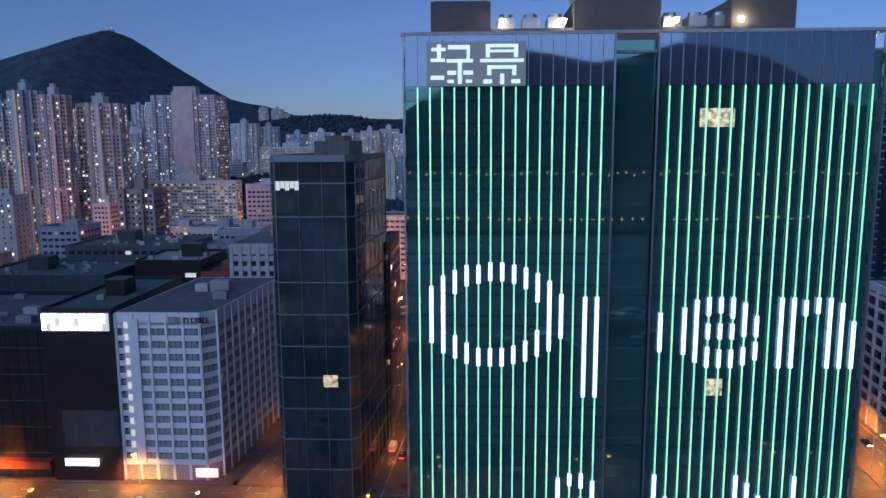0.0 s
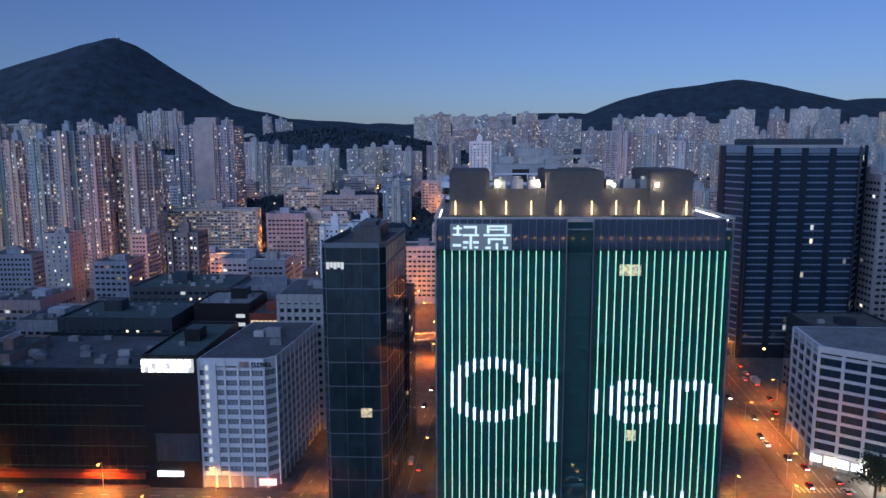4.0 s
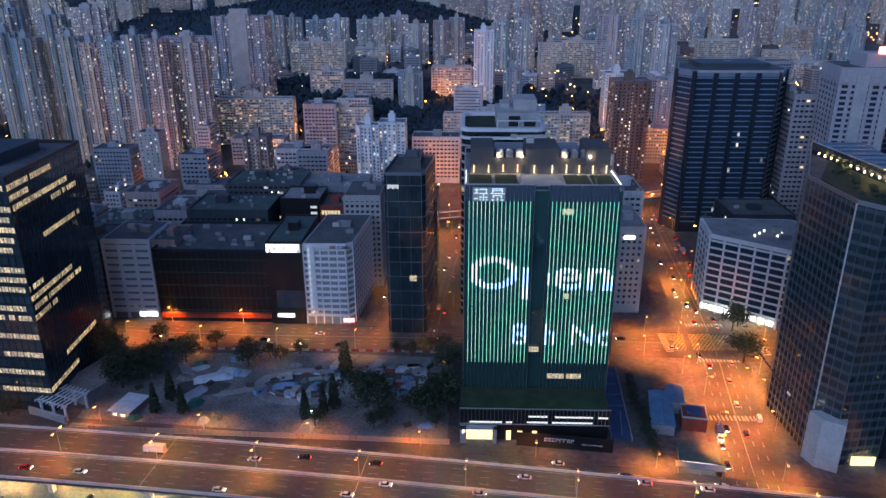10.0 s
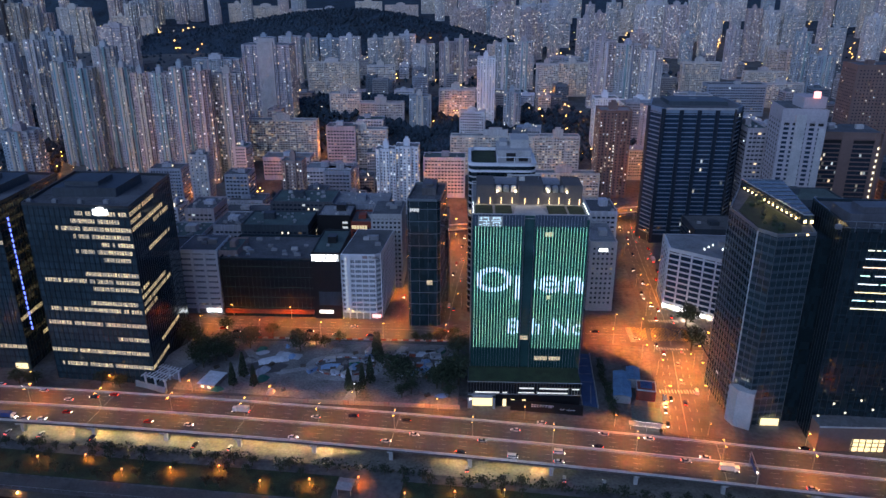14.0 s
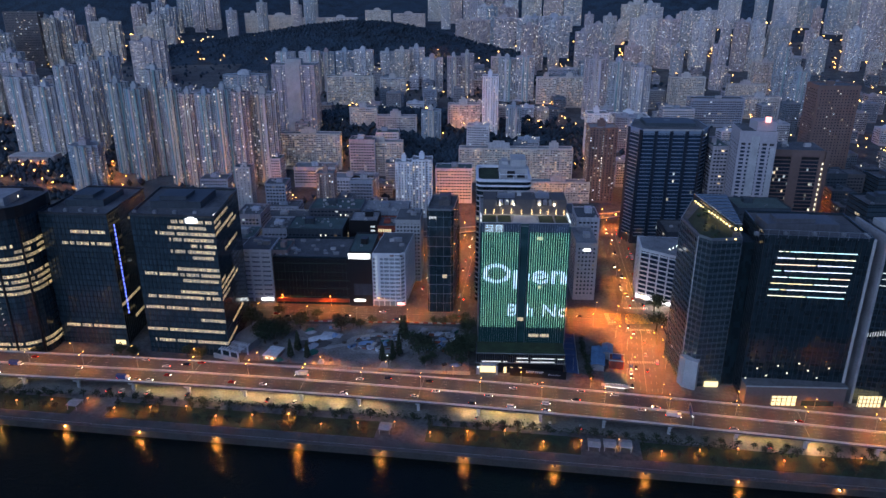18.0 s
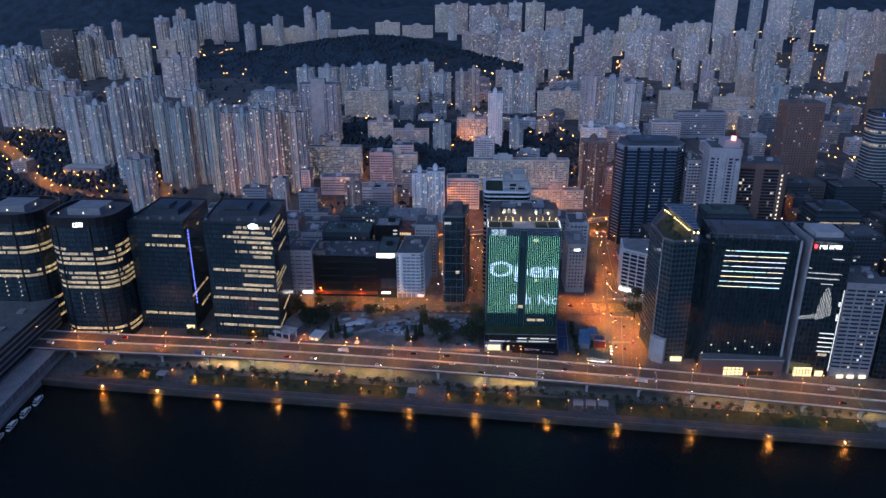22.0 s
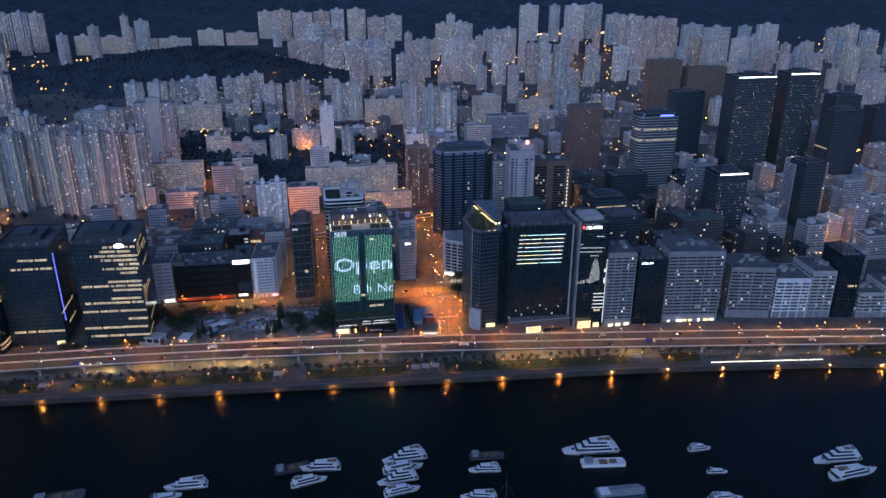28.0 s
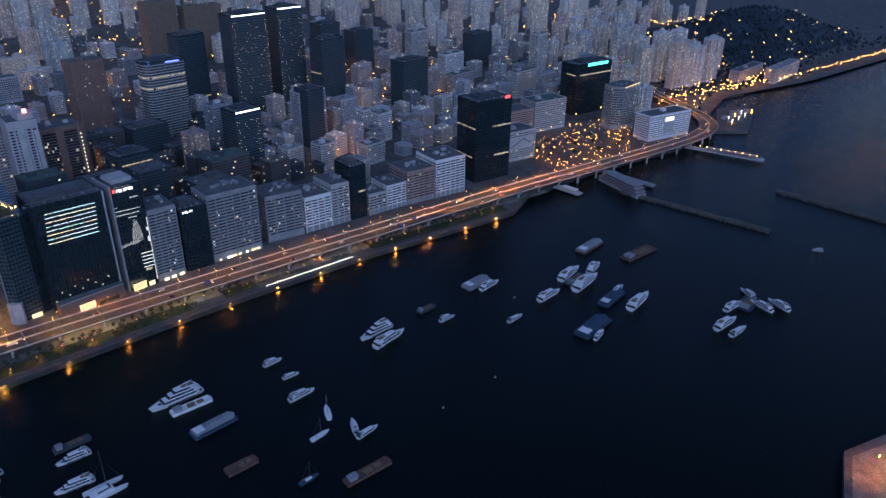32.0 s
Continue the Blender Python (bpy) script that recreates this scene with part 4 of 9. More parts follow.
# light lines with the lettering
led_x = [-28.0 + PITCH * k for k in range(16)] + [3.55 + PITCH * k for k in range(17)]
lines = [(strokes("Open", 19.0), -28.6, 61.2), (strokes("8th Nov", 13.0), -11.0, 36.4)]
zs = np.arange(28, 97.3, .35)
green_geo, white_geo = {}, {}
for x in led_x:
    on = np.zeros(len(zs), bool)
    for tri, ox, oz in lines:
        w = tri[:, :, 0].max()
        k = 57.0 / w if ox < -28 else 50.0 / w
        on |= inside(tri * np.array([k, 1.0]), x - ox, zs - oz)
    s = 0
    for i in range(1, len(zs) + 1):
        if i == len(zs) or on[i] != on[s]:
            top = zs[i] if i < len(zs) else 97.3
            half = .26 if on[s] else .095
            part("letter_stroke" if on[s] else "light_line", Geo().box(x - half, x + half, -.24, -.145, zs[s], top), G_WHITE if on[s] else GREENLED, led_tower, "bright white letter segment" if on[s] else "green light line")
            s = i
# pale glass parapet band above the light lines
PARAPET = material("parapet_glass", (0.17, 0.22, 0.29), 0.03, metal=0.7, grain=0.0, spec=0.9)
for x0, x1 in columns:
    part("parapet_panel", Geo().box(x0 + .04, x1 - .04, .04, .1, 97.5, 103.7), PARAPET, led_tower)
# rooftop sign drawn in plain strokes
SIGN_LED = glow("pale_sign_led", (.58, .80, 1.0), 1.1)
g = Geo()
for ox, marks in ((-26.4, ((.2, 2.0, 4.2, 4.6), (.1, 1.9, 2.9, 3.3), (.9, 1.4, 2.9, 5.0), (.1, 1.8, .7, 1.2), (2.3, 5.0, 4.4, 4.9), (2.1, 5.4, 2.8, 3.2), (3.5, 4.0, .2, 3.2), (4.6, 5.0, 3.2, 4.8), (2.2, 3.3, 1.3, 1.8), (4.2, 5.4, 1.3, 1.8), (2.2, 3.0, .3, .7), (4.5, 5.3, .3, .7))),
                  (-20.2, ((.8, 4.8, 4.6, 5.0), (.8, 1.3, 3.4, 4.8), (4.3, 4.8, 3.4, 4.8), (.8, 4.8, 4.0, 4.3), (.1, 5.5, 2.8, 3.2), (1.0, 4.6, 2.0, 2.4), (1.0, 1.5, 1.2, 2.2), (4.1, 4.6, 1.2, 2.2), (2.6, 3.1, .1, 1.4), (.5, 1.6, .2, .7), (4.0, 5.1, .2, .7)))):
    for a, b, c, d in marks:
        g.box(ox + a, ox + b, -.62, -.5, 97.5 + c, 97.5 + d)
part("roof_sign", g, SIGN_LED, led_tower, "pale glowing strokes of a roof sign")
part("sign_frame", Geo().box(-26.8, -14.4, -.48, -.42, 97.4, 102.8), glow("sign_backlight", (.55, .78, 1.0), .10), led_tower, "faintly lit sign panel")
# rooms lit behind the glass
rooms = ((7.5, 11.8, 92.2), (10, 12, 57), (13, 19, 20.6), (-3, 1, 33), (5, 12, 20.6))
for a, b, z in rooms:
    part("lit_room", Geo().box(a, b, .02, .1, z, z + 2.3), LITROOM2, led_tower, "dim warm room behind the glass")
# roof terrace
part("roof_deck", Geo().box(-29.6, 29.6, .4, 61.8, 101.4, 101.7), ROOFPALE, led_tower)
part("roof_edge", Geo().box(-30.1, 30.1, -.1, .5, 103.7, 104.1).box(-30.1, -29.5, .5, 62, 103.7, 104.1).box(29.5, 30.1, .5, 62, 103.7, 104.1).box(-30.1, 30.1, 61.5, 62.1, 103.7, 104.1), LIGHTGREY, led_tower, "pale metal roof edge")
part("roof_edge_light", Geo().box(-29.4, -29.2, 2, 23, 103.2, 103.5).box(29.2, 29.4, 2, 23, 103.2, 103.5), G_SIGN, led_tower, "white strip light along the roof edge")
for a, b in ((-28.3, -19.2), (-17.8, -9.2), (9.6, 19.0), (20.4, 28.3)):
    part("roof_planter", Geo().box(a, b, 6, 20.5, 101.7, 102.3), LAWN, led_tower, "dark green rooftop planting")
part("roof_path", Geo().prism([(-9, 4), (10, 4), (6, 22), (-6.5, 22)], 101.72, 101.85), LIGHTGREY, led_tower, "pale stone roof path")
DUSTY = material("dark_render", (0.105, 0.095, 0.092), 0.85, grain=0.12, size=4)
for a, b, top in ((-27.6, -18.2, 112.2), (-5.2, 8.2, 112.2), (19.0, 28.8, 112.2)):
    part("plant_block", Geo().box(a, b, 24, 44, 101.7, top).box(a + .4, b - .4, 25, 43, top, top + .3), DUSTY, led_tower, "dark rendered plant room")
for a, b in ((-18.2, -5.2), (8.2, 19.0)):
    part("plant_screen", Geo().box(a, b, 24.8, 25.4, 101.7, 108.2).box(a, b, 25.4, 44, 101.7, 107.4), DUSTY, led_tower)
    for k in range(3):
        x = a + 1.2 + k * 4
        part("cooling_tower", Geo().box(x, x + 2.8, 27, 31, 107.4, 110.2).tube(x + 1.4, 29, 110.2, 110.9, 1.1, 1.1, 10), STEEL, led_tower)
part("plant_louvre", Geo().box(-26, -19, 44.5, 58, 101.7, 108).box(-17, 20, 46, 60, 101.7, 107), GREY, led_tower)
for k, x in enumerate((-26.2, -20.2, -14.3, -8.4, -1.7, 5.6, 11.4, 16.6, 22.0, 27.4)):
    y = 23.9 if not -18 < x < -6 and not 9 < x < 18.5 else 24.7
    # Glowing bar in the shape of an uplight's beam on the wall.
    part("wall_light", Geo().prism([(x - .10, y - .16), (x + .10, y - .16), (x + .10, y - .02), (x - .10, y - .02)], 102.2, 105.4), G_WARM, led_tower, "warm glowing bar shaped as the beam of an uplight")
    li = new("wall_light_glow", bpy.data.lights.new("wall_light_glow", "POINT"))
    li.data.energy, li.data.color, li.data.shadow_soft_size = 150, (1, .72, .36), .3
    li.location = (x, y - .7, 103)
    li.parent = led_tower
for x in (-16.3, -6.8, 10.6, 20.5):
    part("floodlight", Geo().tube(x, 24.0, 108.7, 109.4, .3, .42, 12), glow("roof_floodlight", (1, .8, .5), 30), led_tower, "bright round roof floodlight")
    part("floodlight_bracket", Geo().beam((x, 24.7, 107), (x, 24.6, 108.8), .15), STEEL, led_tower)
    li = new("floodlight_glow", bpy.data.lights.new("floodlight_glow", "POINT"))
    li.data.energy, li.data.color, li.data.shadow_soft_size = 520, (1, .82, .55), .5
    li.location = (x, 23.4, 109.2)
    li.parent = led_tower
crane = thing("window_cleaning_crane", "white rooftop window-cleaning crane with a long jib", "crane", -3, 34, 112.5)
part("base", Geo().box(-1.5, 1.5, -1.2, 1.2, 0, 2.2), LIGHTGREY, crane)
part("jib", Geo().beam((-7, 0, 2.6), (9, 0, 3.1), .7, .8), LIGHTGREY, crane)
part("counterweight", Geo().box(-8, -5.5, -.8, .8, 1.8, 3.4), LIGHTGREY, crane)
part("head", Geo().box(8, 10.5, -1.3, 1.3, 2.7, 3.3).beam((9, 0, 2.9), (9, 0, .6), .12), STEEL, crane)
# podium with its roof garden, louvres, lit shop strip and car park entrance
G_STRIP = glow("strip_window_light", (.92, .96, 1.0), 1.1)
podium = thing("podium", "low dark podium with a roof garden and lit strip windows", "podium")
part("body", Geo().box(-31, 29, -16.6, .3, 8.6, 15.6).box(-31, 29, -14, .3, 0, 8.6), BLACKPANEL, podium)
part("roof_garden", Geo().box(-30.4, 28.6, -15.8, .2, 15.6, 16.1), LAWN, podium, "dark clipped roof planting")
for k in range(40):
    part("louvre_fin", Geo().box(-30.8 + 1.52 * k, -30.65 + 1.52 * k, -17.1, -16.6, 9.6, 16.6), FRAME, podium)
part("podium_rail", Geo().box(-31.2, 29.2, -17.1, -16.9, 16.5, 16.75).box(-31.2, 29.2, -17.1, -16.9, 9.3, 9.55), LIGHTGREY, podium)
for a, b, z in ((-27, -14, 9.75), (-12.5, -10, 9.75), (-4, 4.2, 9.9), (6, 22, 9.9), (-3.6, 4, 12.6), (7, 22, 12.5), (24, 28, 12.4)):
    part("lit_strip_window", Geo().box(a, b, -16.75, -16.62, z, z + .7), G_STRIP, podium, "bright strip window")
portal = part("garage_frame", Geo().box(-30.8, -28.4, -17, -14, 0, 8.4).box(-17.4, -16, -17, -14, 0, 8.4).box(-30.8, -16, -17, -14, 6.6, 8.6), LIGHTGREY, podium, "pale concrete portal")
part("garage_hall", Geo().box(-28.2, -17.6, -14.3, -14.02, .1, 6.3), G_HALL, portal, "warm lit garage entrance")
tri = strokes("P", 2.2)
g = Geo()
for t in tri:
    g.poly([(-29.9 + p[0], -17.06, 4.8 + p[1]) for p in t])
part("letter", g, G_SIGN, podium, "white letter P")
for a in (-12, -7.5, -1.5):
    part("lit_doorway", Geo().box(a, a + 1.9, -14.25, -14.02, .1, 4.4), G_HALL, podium, "warm lit doorway")
hoard = thing("site_hoarding", "long black hoarding with rows of pale bars", "hoarding", 0, -18.4, 0, -6)
part("panel", Geo().box(-8, 30, -.15, .1, 0, 6.2), BLACKPANEL, hoard)
part("printed_bar", bars(bars(Geo(), 3, -.16, 3.2, 12, 1.5, 8, 3), 18, -.16, 2.6, 8, .5, 14, 4), WHITE, hoard, "pale printed bars", kind="stuff")
part("brace", Geo().beam((-6, .1, 3), (-6, 3, 0), .2).beam((8, .1, 3), (8, 3, 0), .2).beam((24, .1, 3), (24, 3, 0), .2), STEEL, hoard)
ramp = thing("car_ramp", "blue-surfaced car ramp beside the podium", "ramp", kind="structure")
BLUEPAINT = material("blue_road_surface", (0.05, 0.09, 0.20), 0.8, grain=0.2, size=2)
part("surface", Geo().poly([(31, -12, .3), (39, -14, .3), (43, 44, .3), (34, 46, .3)]), BLUEPAINT, ramp)
part("side_wall", Geo().beam((39.2, -14, .8), (43.2, 44, .8), .3, 1.6).beam((31, -12, .8), (34, 46, .8), .3, 1.6), LIGHTGREY, ramp)
for k in range(4):
    part("bay_line", Geo().beam((33.5, 12 + 9 * k, .33), (41, 12 + 9 * k, .33), .3, .02), MARK, ramp)
part("arrow_line", Geo().beam((36, -10, .33), (38.5, 8, .33), .25, .02), MARK, ramp)

# ---------------------------------------------------------------- banded buildings


def centre(corners):
    return sum(p[0] for p in corners) / len(corners), min(p[1] for p in corners)


def banded(name, label, corners, h, floor, band, band_mat, pane_mat=None, pier=0.0, pier_wide=0.6, pier_mat=None, first=4.5, top=2.0, base_mat=None, category="building", pane_wide=1.6, pier_out=0.25, roof=None, clutter=4, z0=0.0):
    """A building with a wall band at every storey, recessed panes between and upright piers."""
    cx, cy = centre(corners)
    xs, ys = [p[0] for p in corners], [p[1] for p in corners]
    reserve(min(xs), max(xs), min(ys), max(ys))
    pts = [(x - cx, y - cy) for x, y in corners]
    size = max(max(xs) - min(xs), max(ys) - min(ys))
    inner, outer = inset_points(pts, 1 - 0.8 / size), pts
    root = thing(name, label, category, cx, cy, z0, body=Geo().prism(inner, 0, h), mat=BLACKPANEL)
    part("window_pane", pane_rows(inner, first, h - top, floor, pane_wide, .25, floor - band - .25, band * .5 + .1, out=.05), pane_mat or W_INDU, root, "panes between the bands", kind="stuff")
    n = int((h - top - first) / floor + .5)
    me = Geo().prism(outer, -band / 2, band / 2).mesh("floor_band")
    for k in range(n + 1):
        part("floor_band", me, band_mat, root).location.z = first + k * floor
    part("cornice", Geo().prism(outer, h - top, h + .6), band_mat, root)
    part("base", Geo().prism(outer, 0, first - band / 2 - .02), base_mat or GREY, root, "ground storey")
    if pier:
        for i in range(len(pts)):
            (ax, ay), (bx, by) = outer[i], outer[(i + 1) % len(pts)]
            L = math.hypot(bx - ax, by - ay)
            k = max(1, round(L / pier))
            dx, dy = (bx - ax) / L, (by - ay) / L
            for c in range(k + 1 if i == 0 else k):
                s = L * c / k
                p = part("pier", Geo().box(-pier_wide / 2, pier_wide / 2, -pier_out, .3, 0, h + .3), pier_mat or band_mat, root)
                p.matrix_basis = pose(ax + dx * s, ay + dy * s, 0, 0, 0, math.degrees(math.atan2(dy, dx)))
    part("roof", Geo().prism(inset_points(pts, .97), h + .3, h + .66), roof or ROOF, root)
    rnd = random.Random(int(cx * 3 + cy))
    w, d = max(xs) - min(xs), max(ys) - min(ys)
    for k in range(clutter):
        x, y, s = rnd.uniform(-.25, .2) * w, rnd.uniform(.3, .65) * d, rnd.uniform(1.5, 3.4)
        part(rnd.choice(("plant_room", "water_tank", "cooling_unit")), Geo().box(x, x + s * 1.8, y, y + s, h + .6, h + .6 + s).box(x + .2, x + s * 1.8 - .2, y + .2, y + s - .2, h + .6 + s, h + .8 + s), rnd.choice((GREY, LIGHTGREY, STEEL)), root)
    return root


def box_corners(x0, x1, y0, y1):
    return [(x0, y0), (x1, y0), (x1, y1), (x0, y1)]


W_DARK = window_glass("dark_office_window", 0.008, 1.2, 0.1, base=(0.022, 0.045, 0.075))
W_BLIND = window_glass("blind_window", 0.012, 1.0, 0.3, base=(0.26, 0.29, 0.33), rough=0.3)
RGBLUE = material("pale_blue_band", (0.20, 0.26, 0.33), 0.5, grain=0.12, size=3)
# white tiled block with a lit stair and a chamfered corner
tiled = banded("white_tiled_block", "white tiled industrial block with black window bands and a lit stair", [(-115, 88), (-92.5, 88), (-89, 91.5), (-85, 138), (-111, 138)], 46, 3.45, 1.55, WHITE, W_BLIND, pier=4.6, pier_wide=.7, first=5.2, top=2.6, pane_wide=1.2)
G_STAIR = glow("stair_window", (.9, .95, 1), .6)
stair = part("stair_panel", Geo().box(-14.3, -10.4, -.45, -.1, 5, 45), WHITE, tiled)
for k in range(12):
    part("stair_window", Geo().box(-14.0, -13.0, -.6, -.44, 6.2 + 3.3 * k, 7.9 + 3.3 * k), G_STAIR, stair, "lit stair window")
rail = Geo().prism([(x - centre([(-115, 88), (-92.5, 88), (-89, 91.5), (-85, 138), (-111, 138)])[0], y - 88) for x, y in inset_points([(-115, 88), (-92.5, 88), (-89, 91.5), (-85, 138), (-111, 138)], .996)], -.07, .07).mesh("window_rail")
for k in range(11):
    for dz in (1.35, 1.9):
        part("window_rail", rail, LIGHTGREY, tiled).matrix_basis = pose(0, 0, 5.2 + 3.45 * k + dz)
part("sign_bars", bars(Geo(), 2.0, -.3, 44.0, 7, 1.4, 7, 5), BLACKPANEL, tiled, "black sign bars on the cornice", kind="stuff")
part("sign_emblem", Geo().box(-2.2, 1.0, -.4, -.26, 43.8, 45.6), PINK, tiled, "red sign emblem")
part("shop_sign", Geo().box(3, 9, -.5, -.26, 1.2, 3.6), G_PINK, tiled, "dim red shop sign")

# black glass block with the bright slanted sign
mg = glass_tower(-196, -134, 89, 0, 41, 46, name="black_glass_block", label="long black glass block with faint level light lines", lit=0, floor=5.2, glass=BLACKPANEL, band=BLACKPANEL, roofplant=False, band_high=.5)
for k in range(5):
    part("edge_line", Geo().box(-30.5, 30.5, -.42, -.3, 7 + 7.4 * k, 7.14 + 7.4 * k), material("faint_green_line", (0.05, 0.1, 0.08), .4, grain=0, glow=(.3, .8, .6), power=.03), mg, "faint green light line")
REDPANEL = material("red_awning", (0.28, 0.06, 0.035), .6, grain=.2, size=2)
rt = random.Random(4)
for k in range(22):
    x, y, q = rt.uniform(-28, 24), rt.uniform(4, 40), rt.uniform(.8, 2.6)
    part(rt.choice(("cooling_unit", "duct", "vent_box")), Geo().box(x, x + q * 1.8, y, y + q, 41, 41 + q * .8).box(x + .2, x + q * 1.6, y + .2, y + q - .2, 41 + q * .8, 41.2 + q * .8), rt.choice((STEEL, GREY, LIGHTGREY)), mg)
part("shop_awning", Geo().box(-30, 30, -2.6, .2, 3.4, 5.6), REDPANEL, mg, "red-brown shop awning")
part("shop_front", Geo().box(-29, 29, -.5, -.2, .4, 3.2), GLASS2, mg)
tw = block(-134, -115.4, 87, 0, 47, 46, name="black_sign_tower", label="black panelled tower with a bright white sign", wall=BLACKPANEL, windows=False)
g = bars(Geo(), -9.2, -.5, 42.2, 17.5, 4.2, 7, 8)
part("sign", g, glow("white_sign_bright", (.95, .97, 1), 5), tw, "bright white slanted sign bars", kind="stuff")
part("sign_board", Geo().box(-9.4, 8.6, -.34, -.1, 41.9, 46.7), glow("dim_sign_board", (.9, .95, 1), .55), tw, "softly lit sign board")
part("low_sign", Geo().box(-6, 3, -.7, -.2, 4.6, 6.4), G_SIGN, tw, "small white sign")
part("rear_block", Geo().box(-6, 9, -.1, .02, 10, 20), DARKWALL, tw)

# white building with slit windows
wl_ = banded("white_slit_block", "white rendered block with short dark slit windows", box_corners(-224, -199, 92, 122), 46, 4.1, 2.7, WHITE, W_BLIND, pier=8.3, pier_wide=1.6, first=5, top=2.2, pane_wide=2.2)
part("shop_light", Geo().box(2, 12, -.6, -.3, 1.5, 3.8), G_SIGN, wl_, "bright shop front")
block(-199, -186, 96, 0, 44, 26, wall=PINK, label="narrow brown-red tiled building beside the white block")
block(-245, -226, 96, 0, 44, 26, wall=DARKWALL, label="grey building with shop signs on its face")
# low roofs behind
for x0, x1, y, h, c in ((-230, -205, 136, 30, INDU), (-200, -150, 150, 44, DARKWALL), (-190, -140, 196, 48, DARKWALL), (-225, -195, 160, 40, INDU), (-262, -232, 150, 34, INDU), (-300, -270, 140, 40, INDU), (-345, -310, 130, 32, INDU), (-140, -96, 196, 46, INDU), (-262, -238, 200, 40, INDU)):
    b = block(x0, x1, y, 0, h, 34, wall=c, label="low industrial building with tanks on its roof", clutter=15)
    if c is DARKWALL:
        for k in range(4):
            part("lit_window", Geo().box((x1 - x0) * (.1 + .03 * k), (x1 - x0) * (.12 + .03 * k), -.2, -.08, h - 6 - 3 * (k % 3), h - 4.6 - 3 * (k % 3)), G_SHOP, b, "lit window")

bk = block(-146, -121, 165, 0, 47, 28, wall=BLACKPANEL, windows=False, label="black clad block with a column of lit stair windows", clutter=10)
for k in range(6):
    part("stair_window", Geo().box(6.5, 10.5, -.3, -.1, 22 + 3.9 * k, 23.6 + 3.9 * k), G_STAIR, bk, "bright stair window")
rd = block(-120.5, -102, 163, 0, 43, 28, wall=REDPANEL, label="orange-red block with a lit top floor", clutter=8)
for k in range(6):
    part("lit_window", Geo().box(-8.5 + 2.0 * k, -6.9 + 2.0 * k, -.3, -.1, 38.2 - (k % 3) * .2, 40.8), LITROOM, rd, "warm lit window")

# dark glass tower with chamfered corners
THINFRAME = material("grey_mullion", (0.20, 0.23, 0.25), 0.4, metal=0.4, grain=0.05)
gt = glass_tower(-70, -49, 80, 0, 86, 40, name="chamfered_glass_tower", label="slim dark glass tower with chamfered corners and a stepped top", corners=[(-68.5, 79), (-51.5, 79), (-49.5, 81), (-46.5, 118), (-67, 118), (-70, 81)], lit=0, floor=8.1, bay=2.8, framing=THINFRAME, band=THINFRAME, glass=GLASS2, roofplant=False, seed=5, band_high=.28)
part("crown", Geo().box(-2, 7, 12, 34, 86, 91).box(0, 5, 16, 28, 91, 92.4), DARKWALL, gt)
for k in range(5):
    part("lit_room", Geo().box(-8.8 + 1.15 * k, -7.8 + 1.15 * k, -1.4, -1.2, 79.2 + (k % 2) * .5, 81.4), G_STAIR, gt, "bright white lit room")
part("lit_room", Geo().box(1.4, 5, -1.4, -1.2, 30, 33), LITROOM2, gt, "warm lit room")
block(-49, -45.5, 118, 0, 60, 30, wall=DARKWALL, label="dark narrow building with two lit floors")
banded("pale_office_block", "pale office block with upright window strips", box_corners(-101, -80, 140, 172), 57, 3.4, 1.7, LIGHTGREY, pier=3.2, pier_wide=1.2, first=5, top=3)

# tower behind with white rounded floor bands
rb = glass_tower(-32, 10.5, 100, 0, 102, 46, name="rounded_band_tower", label="office tower with rounded corners and white floor bands", plan="soft", band=LIGHTGREY, band_high=1.0, lit=.05, floor=4.4, seed=8, roofplant=False)
soft = plan_points("soft", 42.5, 46)
part("crown_ring", Geo().ring(inset_points(soft, 1.03), inset_points(soft, .93), 103.6, 105.4), WHITE, rb, "white rounded roof rim")
part("crown_ring", Geo().ring(inset_points(soft, 1.02), inset_points(soft, .95), 99.6, 100.8), WHITE, rb, "white rounded rim below the roof")
part("roof_garden", Geo().box(-19, -4, 4, 42, 102.2, 103.4), LAWN, rb)
part("machine_block", Geo().box(-3, 19, 12, 42, 102, 111), LIGHTGREY, rb, "pale machine block")
part("machine_room", Geo().box(6, 18, 20, 40, 111, 116.5).box(-1, 4, 26, 40, 111, 113.5), LIGHTGREY, rb)
# Openings are not cut: solid black panels paint their darkness on the wall.
part("machine_void", Geo().box(3, 9, 11.7, 12.1, 104, 109.4), BLACKPANEL, rb)
part("machine_void", Geo().box(11, 17, 11.7, 12.1, 104, 107), BLACKPANEL, rb)
part("machine_frame", Geo().beam((-3, 6, 108), (19, 6, 108), .5).beam((-3, 6, 102), (-3, 6, 108), .5).beam((19, 6, 102), (19, 6, 108), .5).beam((8, 6, 102), (8, 6, 108), .5).beam((-3, 6, 108), (-3, 12, 108), .5).beam((19, 6, 108), (19, 12, 108), .5), WHITE, rb, "white roof frame")

# grey blocks beside the avenue
b = block(50, 68, 107, 0, 50, 42, wall=LIGHTGREY, label="plain grey block with a blank side wall", wide=1.4, gap=1.6)
part("sign", Geo().box(-3, 3, -.4, -.1, 44, 46), G_SIGN, b, "small white sign")
block(56, 76, 152, 0, 57, 32, wall=INDU, label="grey mid-rise behind the avenue")
block(40, 62, 196, 0, 46, 34, wall=INDU)

